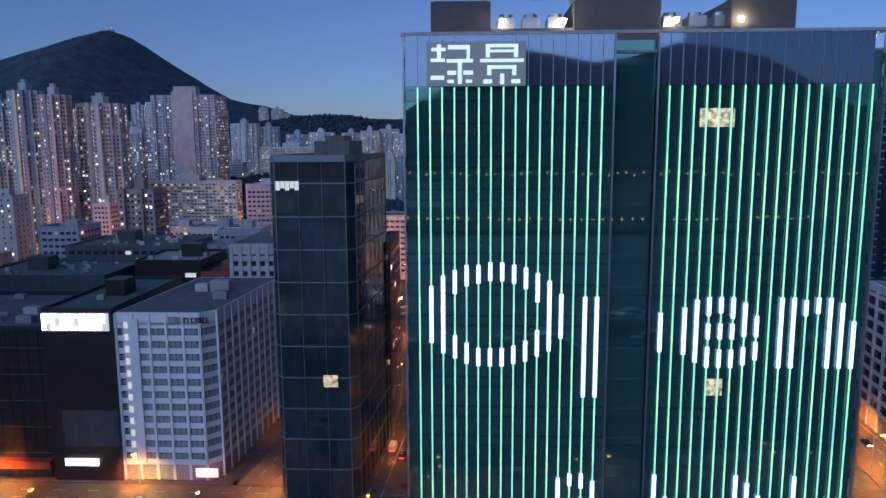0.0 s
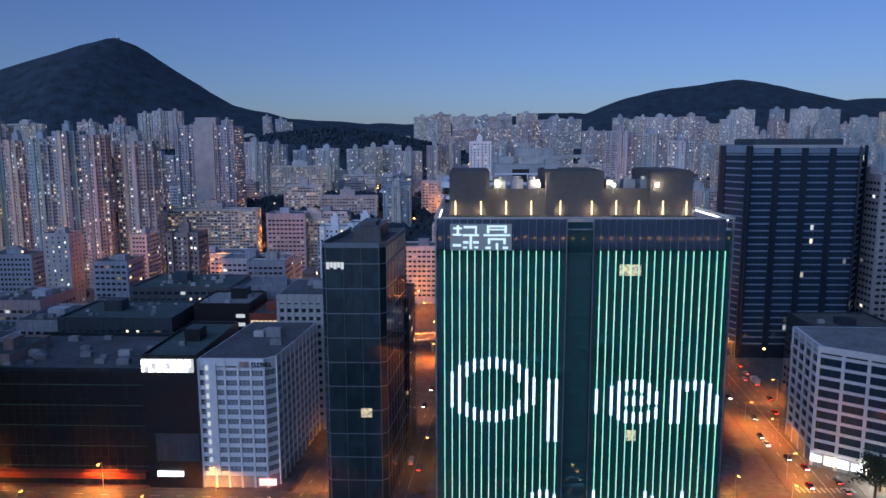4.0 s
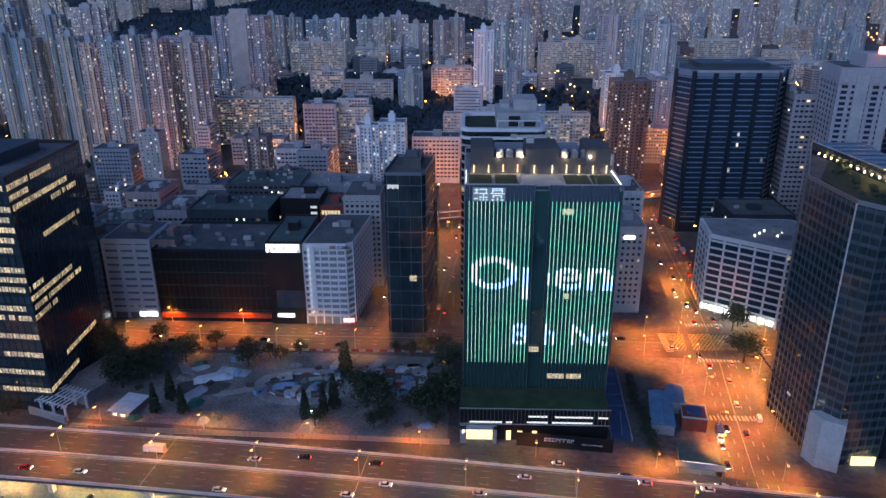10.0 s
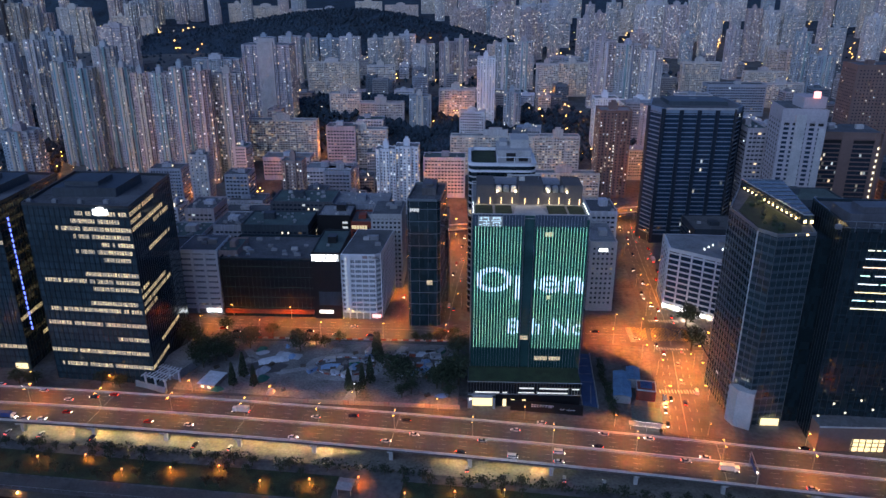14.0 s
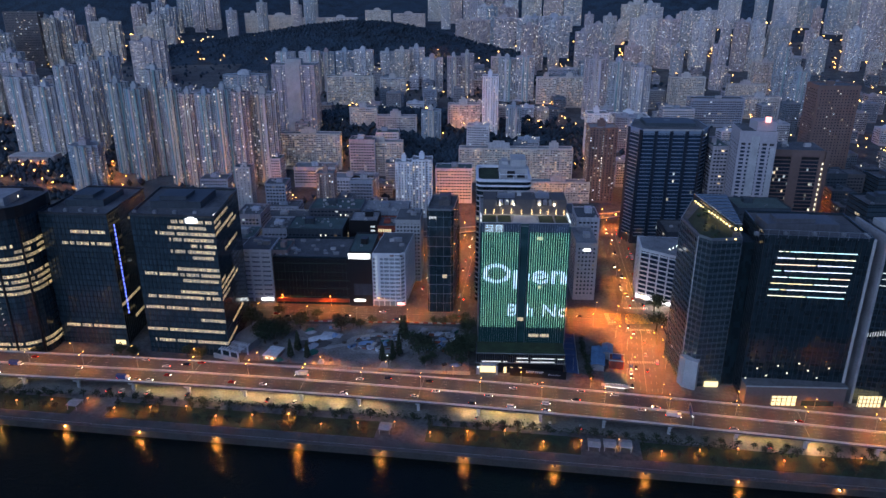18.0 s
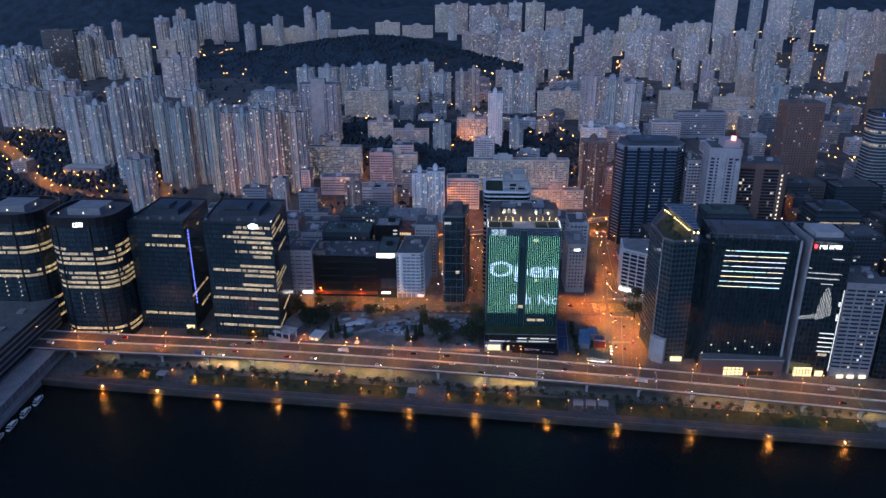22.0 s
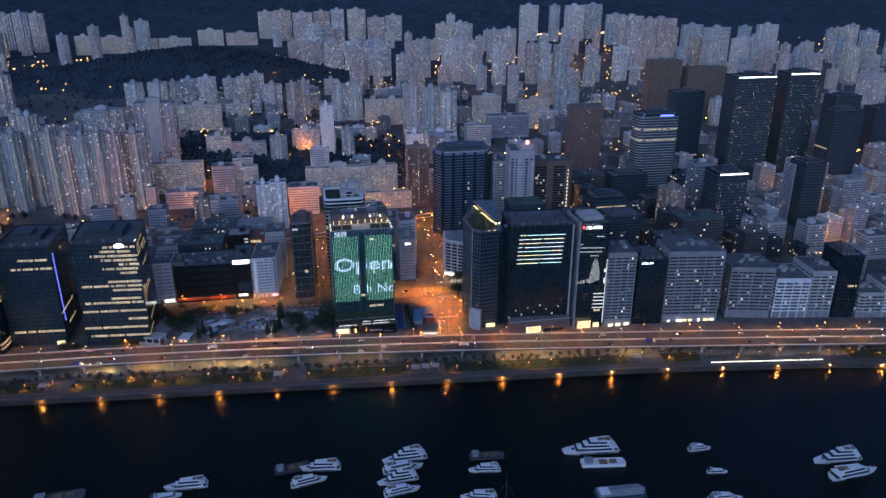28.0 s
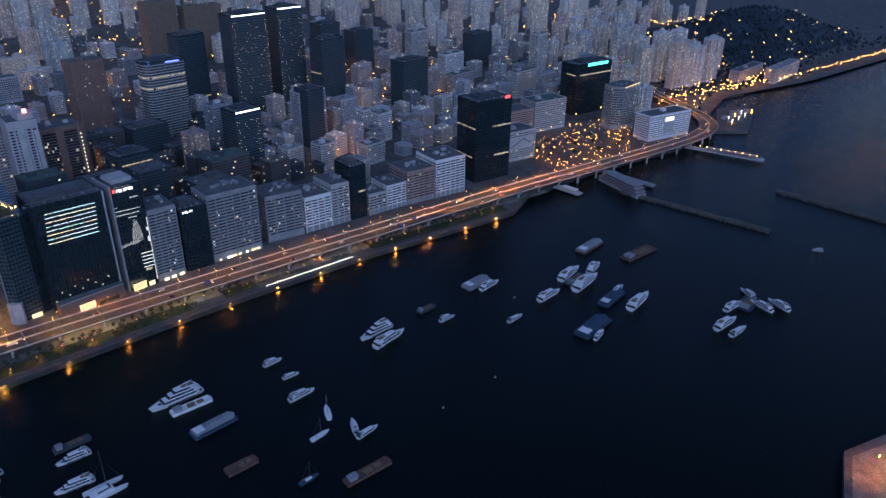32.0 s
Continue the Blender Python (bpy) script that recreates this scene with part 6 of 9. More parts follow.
def roof_line(tower, w, h):
    part("roof_light", Geo().box(-w * .46, w * .46, -.5, 0, h - 1.6, h + .1), G_SIGN, tower, "bright white roof line")
    rnd = random.Random(int(w * 10))
    g = Geo()
    for c in range(int(w / 3.2)):
        for f in range(2, int(h / 3.6) - 2):
            edge = min(c, int(w / 3.2) - 1 - c) < 2 or (c * 5 + f * 3) % 17 < 4
            if rnd.random() < (.42 if edge else .05):
                x, z = -w * .46 + 3.2 * c, 3.6 * f
                g.box(x, x + .6, -.4, -.3, z, z + .55)
    part("lit_window", g, G_DOTS, tower, "scattered small lit windows", kind="stuff")


def blue_ring(tower, w, h):
    part("roof_light", Geo().box(-w * .4, -w * .3, 1, 2, h - 2, h + 1).box(-w * .02, w * .3, -.6, 0, h - 2, h), G_BLUE, tower, "blue roof light")


SCAFFOLD = material("scaffold_netting", (0.21, 0.16, 0.12), 0.9, grain=0.2, size=3)
def netted(*a, **k):
    tower = block(*a, **k)
    w, h = a[1] - a[0], a[4] - a[3]
    g = Geo()
    for z in range(4, int(h), 5):
        g.box(-w / 2 - .1, w / 2 + .1, -.5, -.2, z, z + .35)
    for x in range(0, int(w), 6):
        g.box(-w / 2 + x, -w / 2 + x + .35, -.55, -.2, 0, h + 2)
    part("scaffold_pole", g, DARKWALL, tower, "bamboo scaffold poles", kind="stuff")


residential(-1129, -1086, 1056, 46, 144)
residential(-1095, -1053, 1068, 47, 149)
residential(-1065, -1018, 1079, 48, 138)
residential(-870, -817, 715, 34, 102)
residential(-928, -885, 740, 34, 103)
residential(-808, -758, 711, 34, 121)
block(-1086, -1008, 1187, 56, 177, d=30, wall=DARKWALL, label="dark grey tower with few lit windows")
residential(-1028, -982, 1198, 57, 163)
residential(-1006, -965, 1234, 61, 157)
residential(-952, -917, 1205, 59, 106)
residential(-917, -848, 1222, 63, 154)
residential(-736, -664, 1026, 44, 128)
residential(-674, -635, 513, 15, 125)
residential(-634, -604, 509, 15, 113)
residential(-577, -550, 469, 10, 145)
residential(-581, -556, 539, 19, 143)
residential(-579, -551, 591, 25, 144)
residential(-505, -479, 457, 8, 126, wall=TEALTINT, label="pale residential tower with teal pilasters")
residential(-472, -446, 435, 6, 122, wall=TEALTINT, label="pale residential tower with teal pilasters")
residential(-451, -427, 453, 8, 143)
residential(-416, -394, 419, 4, 125, wall=TEALTINT, label="pale residential tower with teal pilasters")
residential(-392, -372, 411, 4, 120)
residential(-371, -349, 407, 3, 121)
residential(-347, -325, 403, 3, 127, wall=TEALTINT, label="pale residential tower with teal pilasters")
residential(-325, -305, 403, 3, 124)
residential(-310, -278, 422, 5, 119)
residential(-489, -461, 521, 17, 134)
residential(-445, -374, 722, 35, 102)
mid_tower = residential(-323, -262, 584, 32, 135, plan="comb", wall=DIMWALL, label="tall residential tower with a blank pale middle strip")
part("blank_panel", Geo().box(-10, 10, -1.2, .2, -2, 110), LIGHTGREY, mid_tower, "blank pale middle strip")
part("roof_block", Geo().box(-9, 12, 2, 14, 104, 115), LIGHTGREY, mid_tower)
residential(-1013, -970, 1988, 90, 203)
residential(-958, -913, 1963, 89, 209)
residential(-901, -859, 1939, 87, 207)
residential(-756, -704, 1881, 83, 141, d=14, plan="comb", label="long slab block of flats with lit galleries")
residential(-709, -587, 1903, 84, 134, d=14, plan="comb", label="long slab block of flats with lit galleries")
residential(-598, -524, 1972, 89, 123, d=14, plan="comb", label="long slab block of flats with lit galleries")
residential(-515, -413, 1948, 88, 125, d=14, plan="comb", label="long slab block of flats with lit galleries")
residential(-397, -314, 2020, 93, 144, d=14, plan="comb", label="long slab block of flats with lit galleries")
residential(-304, -200, 2019, 93, 134, d=14, plan="comb", label="long slab block of flats with lit galleries")
residential(-419, -383, 956, 39, 115)
residential(-369, -331, 936, 38, 118)
residential(-337, -308, 968, 40, 114)
residential(-300, -216, 853, 35, 85, d=14, plan="comb", label="long slab block of flats with lit galleries")
residential(-326, -288, 1081, 49, 104)
residential(-288, -248, 1082, 49, 107)
residential(-230, -200, 1063, 47, 106)
residential(-200, -169, 1064, 47, 109)
residential(-172, -140, 1085, 49, 112)
residential(-217, -167, 959, 39, 68, d=14, plan="comb", label="long slab block of flats with lit galleries")
residential(-136, -97, 971, 40, 103)
residential(-86, -61, 919, 37, 112)
residential(-61, -36, 941, 38, 115)
residential(-23, 0, 609, 34, 118, plan="comb", wall=WHITE, label="slender white residential tower")
residential(9, 41, 890, 36, 112)
residential(41, 74, 891, 36, 115)
residential(-73, -26, 612, 39, 77, d=14, plan="comb", label="long slab block of flats with lit galleries")
residential(-110, -82, 570, 33, 74)
residential(12, 34, 592, 29, 76)
residential(77, 113, 870, 35, 82, d=14, plan="comb", label="long slab block of flats with lit galleries")
residential(110, 156, 840, 34, 87, d=14, plan="comb", label="long slab block of flats with lit galleries")
residential(-200, -143, 2163, 101, 195)
residential(-141, -80, 2114, 99, 201)
residential(-76, -4, 2098, 98, 194)
residential(0, 61, 2160, 101, 195)
residential(65, 112, 2159, 101, 202)
residential(124, 190, 2126, 99, 203)
residential(192, 255, 2067, 96, 177)
residential(258, 317, 2066, 96, 183)
residential(-54, 4, 1476, 77, 145)
residential(13, 67, 1434, 72, 154)
residential(69, 118, 1411, 68, 153)
residential(117, 191, 1343, 65, 161)
residential(187, 221, 1199, 56, 136)
residential(216, 252, 1150, 53, 112)
residential(391, 442, 1762, 72, 173)
residential(451, 506, 1787, 69, 175)
residential(317, 374, 1255, 60, 162)
residential(370, 417, 1220, 56, 162)
residential(543, 589, 1666, 55, 159)
residential(598, 644, 1688, 53, 160)
residential(446, 482, 1216, 52, 157)
residential(432, 458, 1016, 39, 127)
residential(791, 863, 2142, 81, 212)
residential(901, 940, 2112, 80, 212)
residential(963, 1039, 2111, 80, 212)
residential(1066, 1137, 2170, 82, 213)
residential(550, 580, 1257, 46, 154)
residential(588, 623, 1271, 44, 150)
residential(638, 684, 1283, 43, 146)
residential(635, 679, 1189, 37, 87)
residential(669, 699, 1134, 33, 97)
residential(1092, 1166, 2008, 73, 183)
residential(823, 864, 1301, 43, 136)
residential(949, 1001, 1507, 45, 194)
residential(1001, 1049, 1508, 45, 197)
residential(417, 484, 870, 31, 72, d=14, plan="comb", label="long slab block of flats with lit galleries")
residential(405, 466, 761, 31, 67, d=14, plan="comb", label="long slab block of flats with lit galleries")
block(299, 381, 684, 33, 76, d=24)
block(246, 292, 635, 30, 68, d=24)
residential(119, 147, 533, 18, 79, plan="comb", wall=WHITE, label="slender white residential tower")
residential(165, 218, 597, 26, 63, plan="comb", wall=WHITE, label="slender white residential tower")
residential(141, 177, 724, 34, 130)
residential(177, 211, 715, 34, 126)
residential(212, 244, 716, 34, 118)
residential(298, 357, 812, 34, 92, d=14, plan="comb", label="long slab block of flats with lit galleries")
block(-193, -160, 448, 8, 59, d=24)
block(-258, -236, 289, 0, 45, d=24)
residential(-290, -210, 478, 12, 60, d=14, plan="comb", label="long slab block of flats with lit galleries")
residential(-185, -126, 459, 9, 54, d=14, plan="comb", label="long slab block of flats with lit galleries")
block(-259, -207, 419, 5, 30, d=24)
residential(-120, -101, 314, 0, 64, plan="comb", wall=WHITE, label="slender white residential tower")
residential(-102, -80, 317, 0, 66, plan="comb", wall=WHITE, label="slender white residential tower")
block(-194, -148, 338, 0, 39, d=24)
block(-173, -147, 327, 0, 39, d=24)
residential(-193, -175, 249, 0, 68, plan="comb", wall=PINK, label="pinkish tiled residential tower")
block(-180, -146, 350, 0, 36, d=24)
residential(-53, 53, 442, 7, 51, d=14, plan="comb", label="long slab block of flats with lit galleries")
residential(45, 89, 439, 7, 52, d=14, plan="comb", label="long slab block of flats with lit galleries")
residential(33, 102, 375, 1, 27, d=14, plan="comb", label="long slab block of flats with lit galleries")
block(-79, -36, 371, 1, 43, d=24)
residential(98, 130, 376, 1, 91, plan="comb", wall=BROWN, label="brown residential tower with blank end walls")
block(-291, -274, 293, 0, 62, d=15, name="slender_tower", wall=LIGHTGREY, panes=W_RESI, floor=3.0, wide=.9, gap=3.0, high=1.2, label="slender pale tower with a nearly blank end wall", category="tower block")
block(-253, -221, 279, 0, 23, d=24)
block(-250, -200, 248, 0, 22, d=24)
block(-168, -137, 518, 20, 54, d=24)
residential(-217, -177, 603, 46, 73, d=14, plan="comb", label="long slab block of flats with lit galleries")
residential(-176, -118, 588, 42, 63, d=14, plan="comb", label="long slab block of flats with lit galleries")
residential(-503, -468, 342, 0, 71, label="grey residential tower behind the rounded office towers")
residential(1048, 1130, 1777, 56, 190)
residential(1031, 1132, 1545, 46, 196)
residential(1199, 1270, 1623, 48, 170)
residential(1147, 1228, 1390, 45, 178)
residential(1236, 1310, 1376, 45, 146)
residential(1344, 1411, 1423, 45, 182)
residential(1842, 1903, 1688, 51, 149)
residential(1828, 1885, 1560, 46, 149)
roof_line(glass_tower(624, 695, 385, 1, 182, d=34, lit=0.012, seed=135, label="tall dark tower with a bright white roof line"), 71, 181)  # ROOFLINE
roof_line(glass_tower(728, 784, 401, 1, 183, d=34, lit=0.012, seed=136, label="tall dark tower with a bright white roof line"), 56, 182)  # ROOFLINE
netted(715, 789, 863, 15, 151, d=30, wall=SCAFFOLD, windows=False, label="tower wrapped in dull yellow scaffold netting")
netted(807, 902, 864, 11, 134, d=30, wall=SCAFFOLD, windows=False, label="tower wrapped in dull yellow scaffold netting")
blue_ring(glass_tower(459, 528, 369, 1, 130, d=36, plan="round", lit=0.05, band=LIGHTGREY, seed=139, label="rounded glass tower with pale floor bands and a blue roof ring"), 70, 129)
glass_tower(581, 633, 488, 6, 142, d=34, lit=0.012, seed=140)
block(660, 694, 481, 5, 69, d=24)
roof_line(glass_tower(465, 506, 145, 0, 97, d=34, lit=0.012, seed=142, label="tall dark tower with a bright white roof line"), 41, 97)  # ROOFLINE
residential(414, 442, 179, 0, 69, plan="comb", wall=PINK, label="pinkish tiled residential tower")
block(621, 673, 209, 0, 85, d=24)
glass_tower(895, 947, 491, 1, 126, d=34, lit=0.012, seed=145)
block(335, 367, 319, 0, 55, d=24, wall=DARKWALL, roof=ROOF)
glass_tower(396, 452, 311, 0, 52, d=34, lit=0.012, seed=147)
block(341, 369, 176, 0, 48, d=24, wall=DARKWALL, roof=ROOF)
block(347, 395, 336, 0, 50, d=24, wall=DARKWALL, roof=ROOF)
block(475, 500, 219, 0, 91, d=24)
glass_tower(622, 653, 189, 0, 91, d=34, lit=0.012, seed=151)
block(708, 743, 213, 0, 58, d=24)
block(738, 753, 191, 0, 39, d=24)
block(720, 748, 134, 0, 47, d=24)
glass_tower(875, 939, 233, 0, 92, d=34, lit=0.012, seed=155)
glass_tower(767, 819, 330, 0, 132, d=34, lit=0.012, seed=156)
glass_tower(1041, 1099, 556, 1, 89, d=34, lit=0.012, seed=157)
block(1201, 1255, 531, 1, 74, d=24)
block(1047, 1101, 283, 0, 76, d=24)
glass_tower(1254, 1318, 382, 0, 79, d=34, lit=0.012, seed=160)
block(1220, 1252, 179, 0, 109, d=24)
block(1178, 1236, 145, 0, 36, d=24)
residential(1434, 1482, 200, 0, 81)
residential(1519, 1566, 205, 0, 90)
residential(1488, 1539, 137, 0, 94)
residential(1350, 1414, 18, 0, 99)
residential(1321, 1368, -16, 0, 91)
residential(1438, 1489, 8, 0, 103)
residential(1410, 1470, -47, 0, 95)
residential(1451, 1506, -68, 0, 81)
residential(1513, 1567, -76, 0, 92)
residential(1369, 1407, 188, 0, 59)
residential(1338, 1400, 40, 0, 75)
residential(1645, 1706, 65, 0, 78)
residential(1407, 1462, 735, 4, 110)
residential(1440, 1483, 605, 2, 119)
residential(1513, 1574, 585, 1, 114)
residential(1675, 1742, 613, 2, 98)
residential(1620, 1695, 474, 0, 115)
residential(1784, 1918, 481, 1, 98)
residential(1305, 1381, 910, 10, 102)
block(1554, 1687, -126, 0, 27, d=24)
block(1613, 1762, -182, 0, 31, d=24)
block(551, 585, 10, 0, 36, d=24)
block(535, 563, 130, 0, 32, d=24)
block(569, 595, 96, 0, 38, d=24)
block(629, 664, 64, 0, 31, d=24)
block(1036, 1102, 254, 0, 41, d=24)
block(1105, 1172, 146, 0, 52, d=24)

# ---------------------------------------------------------------- lower buildings between the towers
rnd = random.Random(5)
fill_made = {}
ROOFTOPS = []
crowd, crowd_panes = Geo(), Geo()


def infill(x, y, w, d, h):
    z = ground_height(x, y + d / 2)
    far = y > 420 or x > 480 or x < -420
    dark = 290 < x < 560 and y < 400
    key = (round(w / 6), round(h / 8), rnd.randrange(3) > 0, far, dark)
    m = pose(x, y, z - 1, 0, 0, rnd.uniform(-6, 6))
    reserve(x - w / 2, x + w / 2, y, y + d)
    if count >= 280 and far:
        i, hh = len(crowd.v), round(h / 8) * 8 + 1
        crowd.box(-w / 2, w / 2, 0, d, -6, hh).box(-w * .2, w * .12, d * .4, d * .75, hh, hh + 3.2)
        crowd.v[i:] = [tuple(m @ Vector(v)) for v in crowd.v[i:]]
        i = len(crowd_panes.v)
        q = pane_rows(plan_points("box", w, d), 3.5, hh, 3.2, 1.5, 1.0, 1.4, .9)
        crowd_panes.f += [tuple(k + i for k in f) for f in q.f]
        crowd_panes.v += [tuple(m @ Vector(v)) for v in q.v]
        ROOFTOPS.append((x, y, z + hh - 1, w))
        return None
    ROOFTOPS.append((x, y, z + round(h / 8) * 8, w))
    if key in fill_made:
        return copy_thing(fill_made[key], m)
    w, h = key[0] * 6, key[1] * 8 + 1
    root = thing("low_building", "weathered low city building with small lit windows", "building", body=Geo().box(-w / 2, w / 2, 0, d, -4, h).ring(plan_points("box", w, d), inset_points(plan_points("box", w, d), .97), h, h + 1).box(-w * .2, w * .1, d * .4, d * .75, h, h + 3.2).box(-w * .15, 0, d * .5, d * .7, h + 3.2, h + 4.6), mat=DARKWALL if dark else INDU if key[2] else RESI)
    panes = pane_rows(plan_points("box", w, d), 3.5, h, 3.2, 1.5, 1.0, 1.4, .9)
    if far:
        join_panes(root, panes, W_INDU)
        root.matrix_basis = m
        fill_made[key] = root
        return root
    part("window_pane", panes, W_INDU, root, "small windows, some lit", kind="stuff")
    part("roof", Geo().box(-w / 2 + .6, w / 2 - .6, .5, d - .5, h, h + .1), ROOF if dark else rnd.choice((ROOF, ROOFPALE, ROOFGREEN)), root)
    root.matrix_basis = m
    fill_made[key] = root
    return root


STREETS = ((-46, 84, -26, 300), (-80, 84, -60, 300), (99, 72, 118, 330))


def on_street(x, y, w):
    for ax, ay, bx, by in STREETS:
        if ay - 10 < y < by + 20:
            u = (y - ay) / (by - ay)
            if abs(x - (ax + (bx - ax) * u)) < w / 2 + 10:
                return True
    if x < -420 and abs(y + 10 - (240 if x < -540 else 200)) < 34:
        return True
    # inland road
    return 312 < y + 8 < 366 and -600 < x < 430


count = 0
for ring in range(18000):
    x = rnd.uniform(-900, 1600)
    y = rnd.uniform(130, 1150) if rnd.random() < .8 else rnd.uniform(60, 420)
    if x > 500 and rnd.random() < .5:
        y = rnd.uniform(-40, 500)
    if ring % 3 == 0:
        x, y = rnd.uniform(330, 900), rnd.uniform(10, 440)
    if y < shore(x) + 130 or (x < 120 and y < 128) or (x > 480 and y < 60 - (x - 480) * .1):
        continue
    if math.hypot(x + 170, (y - 640) * 1.5) < 150 or (x + 360) ** 2 / 440 ** 2 + (y - 1420) ** 2 / 280 ** 2 < 1 or (850 < x < 1080 and y < 30) or (x < -400 and y < 430 and ring % 7) or (x < -590 and y < 690 and ring % 11) or (-800 < x < -440 and 960 < y < 1180):
        continue
    if math.hypot(x + 95, y - 540) < 62 or math.hypot(x - 62, y - 605) < 66:
        continue
    w, d = rnd.uniform(14, 34), 22
    h = rnd.choice((14, 18, 24, 30, 36, 44)) * (1 if y < 700 else .8)
    if not free(x - w / 2, x + w / 2, y, y + d) or on_street(x, y, w):
        continue
    infill(x, y, w, d, h)
    count += 1
    if count > 520:
        break
crowd_walls = part("crowded_low_buildings", crowd, MIXED, label="crowded weathered low buildings between the far towers", kind="stuff")
crowd_walls["category"] = "buildings"
part("window_pane", crowd_panes, W_INDU, crowd_walls, "small windows, some lit", kind="stuff")

# small lamps on the roofs
g, rl = Geo(), random.Random(12)
for x, y, z, w in ROOFTOPS:
    for k in range(rl.choice((0, 1, 1, 2, 3))):
        a, b, r = x + rl.uniform(-.4, .4) * w, y + rl.uniform(1, 18), .28 + .0003 * math.hypot(x, y + 500)
        g.tube(a, b, z + .8, z + 1.6 + r, r, r, 5)
part("roof_lamps", g, G_SHOP, label="scattered small lamps on the roofs of the low buildings", kind="stuff")["category"] = "lamps"

# further towers of flats that fill the city behind
count = 0
for ring in range(4000):
    x, y = rnd.uniform(-1150, 2100), rnd.uniform(420, 2050)
    if x > 700:
        y = rnd.uniform(120, 1900)
    if y < 900 and x < 150 or y < shore(x) + 260 or (-800 < x < -440 and 900 < y < 1250) or (x + 360) ** 2 / 440 ** 2 + (y - 1420) ** 2 / 280 ** 2 < 1 or math.hypot(x + 170, (y - 640) * 1.5) < 150:
        continue
    w = rnd.choice((25, 30, 30, 35, 45))
    if not free(x - w / 2 - 6, x + w / 2 + 6, y - 4, y + w + 10) or on_street(x, y, w):
        continue
    z = ground_height(x, y + 15)
    h = rnd.choice((58, 70, 84, 100)) if y > 900 else rnd.choice((44, 58, 66, 78))
    slab = rnd.random() < .25
    residential(x - w / 2, x + w / 2, y, z - 1, z + (h * .6 if slab else h), d=14 if slab else 0, plan="comb" if slab else "cross", label="long slab block of flats with lit galleries" if slab else "")
    count += 1
    if count > 170:
        break

# the estate on the point beyond the curve of the highway
count = 0
for ring in range(900):
    x = rnd.uniform(1180, 2300)
    y = shore(x) + rnd.uniform(110, 800)
    if ((x - 2080) / 290) ** 2 + ((y - 40) / 210) ** 2 < 2.2:
        continue
    w = rnd.choice((26, 32, 40))
    if not free(x - w / 2 - 4, x + w / 2 + 4, y - 4, y + w + 6):
        continue
    z = ground_height(x, y + 15)
    residential(x - w / 2, x + w / 2, y, z - 1, z + rnd.choice((48, 62, 74, 84)), rz=rnd.uniform(-25, -10))
    count += 1
    if count > 48:
        break

# ---------------------------------------------------------------- street lamps
LAMPS = {}


def lamp_light(kind, energy, color, size):
    if kind not in LAMPS:
        d = bpy.data.lights.new(kind, "POINT" if kind == "mast_light" else "SPOT")
        if kind != "mast_light":
            d.spot_size, d.spot_blend = radians({"highway_light": 148, "deck_light": 166, "garden_light": 154, "promenade_light": 160}.get(kind, 142)), 0.6
        d.energy, d.color, d.shadow_soft_size = energy, color, size
        LAMPS[kind] = d
    return LAMPS[kind]


def street_lamp(height, arms, label, kind, energy, head=G_ORANGE, color=(1.0, 0.22, 0.03), reach=2.4, hood=False):
    pole = Geo().tube(0, 0, 0, height, .13, .07, 6)
    for s in ((1, -1) if arms == 2 else (1,)):
        pole.beam((0, 0, height - .1), (0, s * reach, height + .3), .1)
    root = thing("street_lamp", label, "street lamp", group="street lamps", body=pole, mat=STEEL)
    for s in ((1, -1) if arms == 2 else (1,)):
        part("lamp_head", Geo().box(-.3, .3, s * reach - .5, s * reach + .5, height + .02, height + .42), head, root, "glowing orange lamp head")
        if hood:
            part("hood", Geo().box(-.36, .36, s * reach - .56, s * reach + .56, height + .34, height + .5), STEEL, root, "grey lamp hood")
    li = new("lamp_light", lamp_light(kind, energy, color, .35))
    li.parent = root
    li.location = (0, 0 if arms == 2 else reach, height - .5)
    return root


hw_lamp = street_lamp(10.5, 2, "tall twin-armed orange street lamp on the highway median", "highway_light", 46000, G_HOODED, hood=True)
hw_lamp.matrix_basis = pose(-880, 4, DECKZ)
for x, y, dx, dy in along(HW, 38)[1:]:
    copy_thing(hw_lamp, pose(x, y, DECKZ, 0, 0, math.degrees(math.atan2(dy, dx))))
st_lamp = street_lamp(9.5, 1, "orange street lamp at the kerb", "street_light", 45000, G_HOODED, hood=True)
st_lamp.matrix_basis = pose(70, -22, .17, 0, 0, -90)
for x, y, r in ((100, -5, 90), (79, 22, -90), (110, 40, 90), (84, 50, 0), (118, 60, 180), (90, 100, -90), (116, 120, 90), (94, 150, -90), (120, 180, 90), (98, 215, -90), (124, 250, 90), (106, 290, -90),
                (74, 40, -90), (106, 20, 90), (82, 78, 180), (126, 76, 0), (100, 132, 90), (76, -6, -90), (102, 30, 90), (150, 52, 180), (200, 44, 180), (250, 36, 180), (310, 28, 180), (370, 20, 180), (430, 12, 180), (500, 0, 180), (580, -12, 180), (660, -28, 180)):
    copy_thing(st_lamp, pose(x, y, .17, 0, 0, r))
cr_lamp = street_lamp(9.5, 1, "orange street lamp along the cross street", "cross_light", 54000, G_HOODED, hood=True)
cr_lamp.matrix_basis = pose(60, 58, .17)
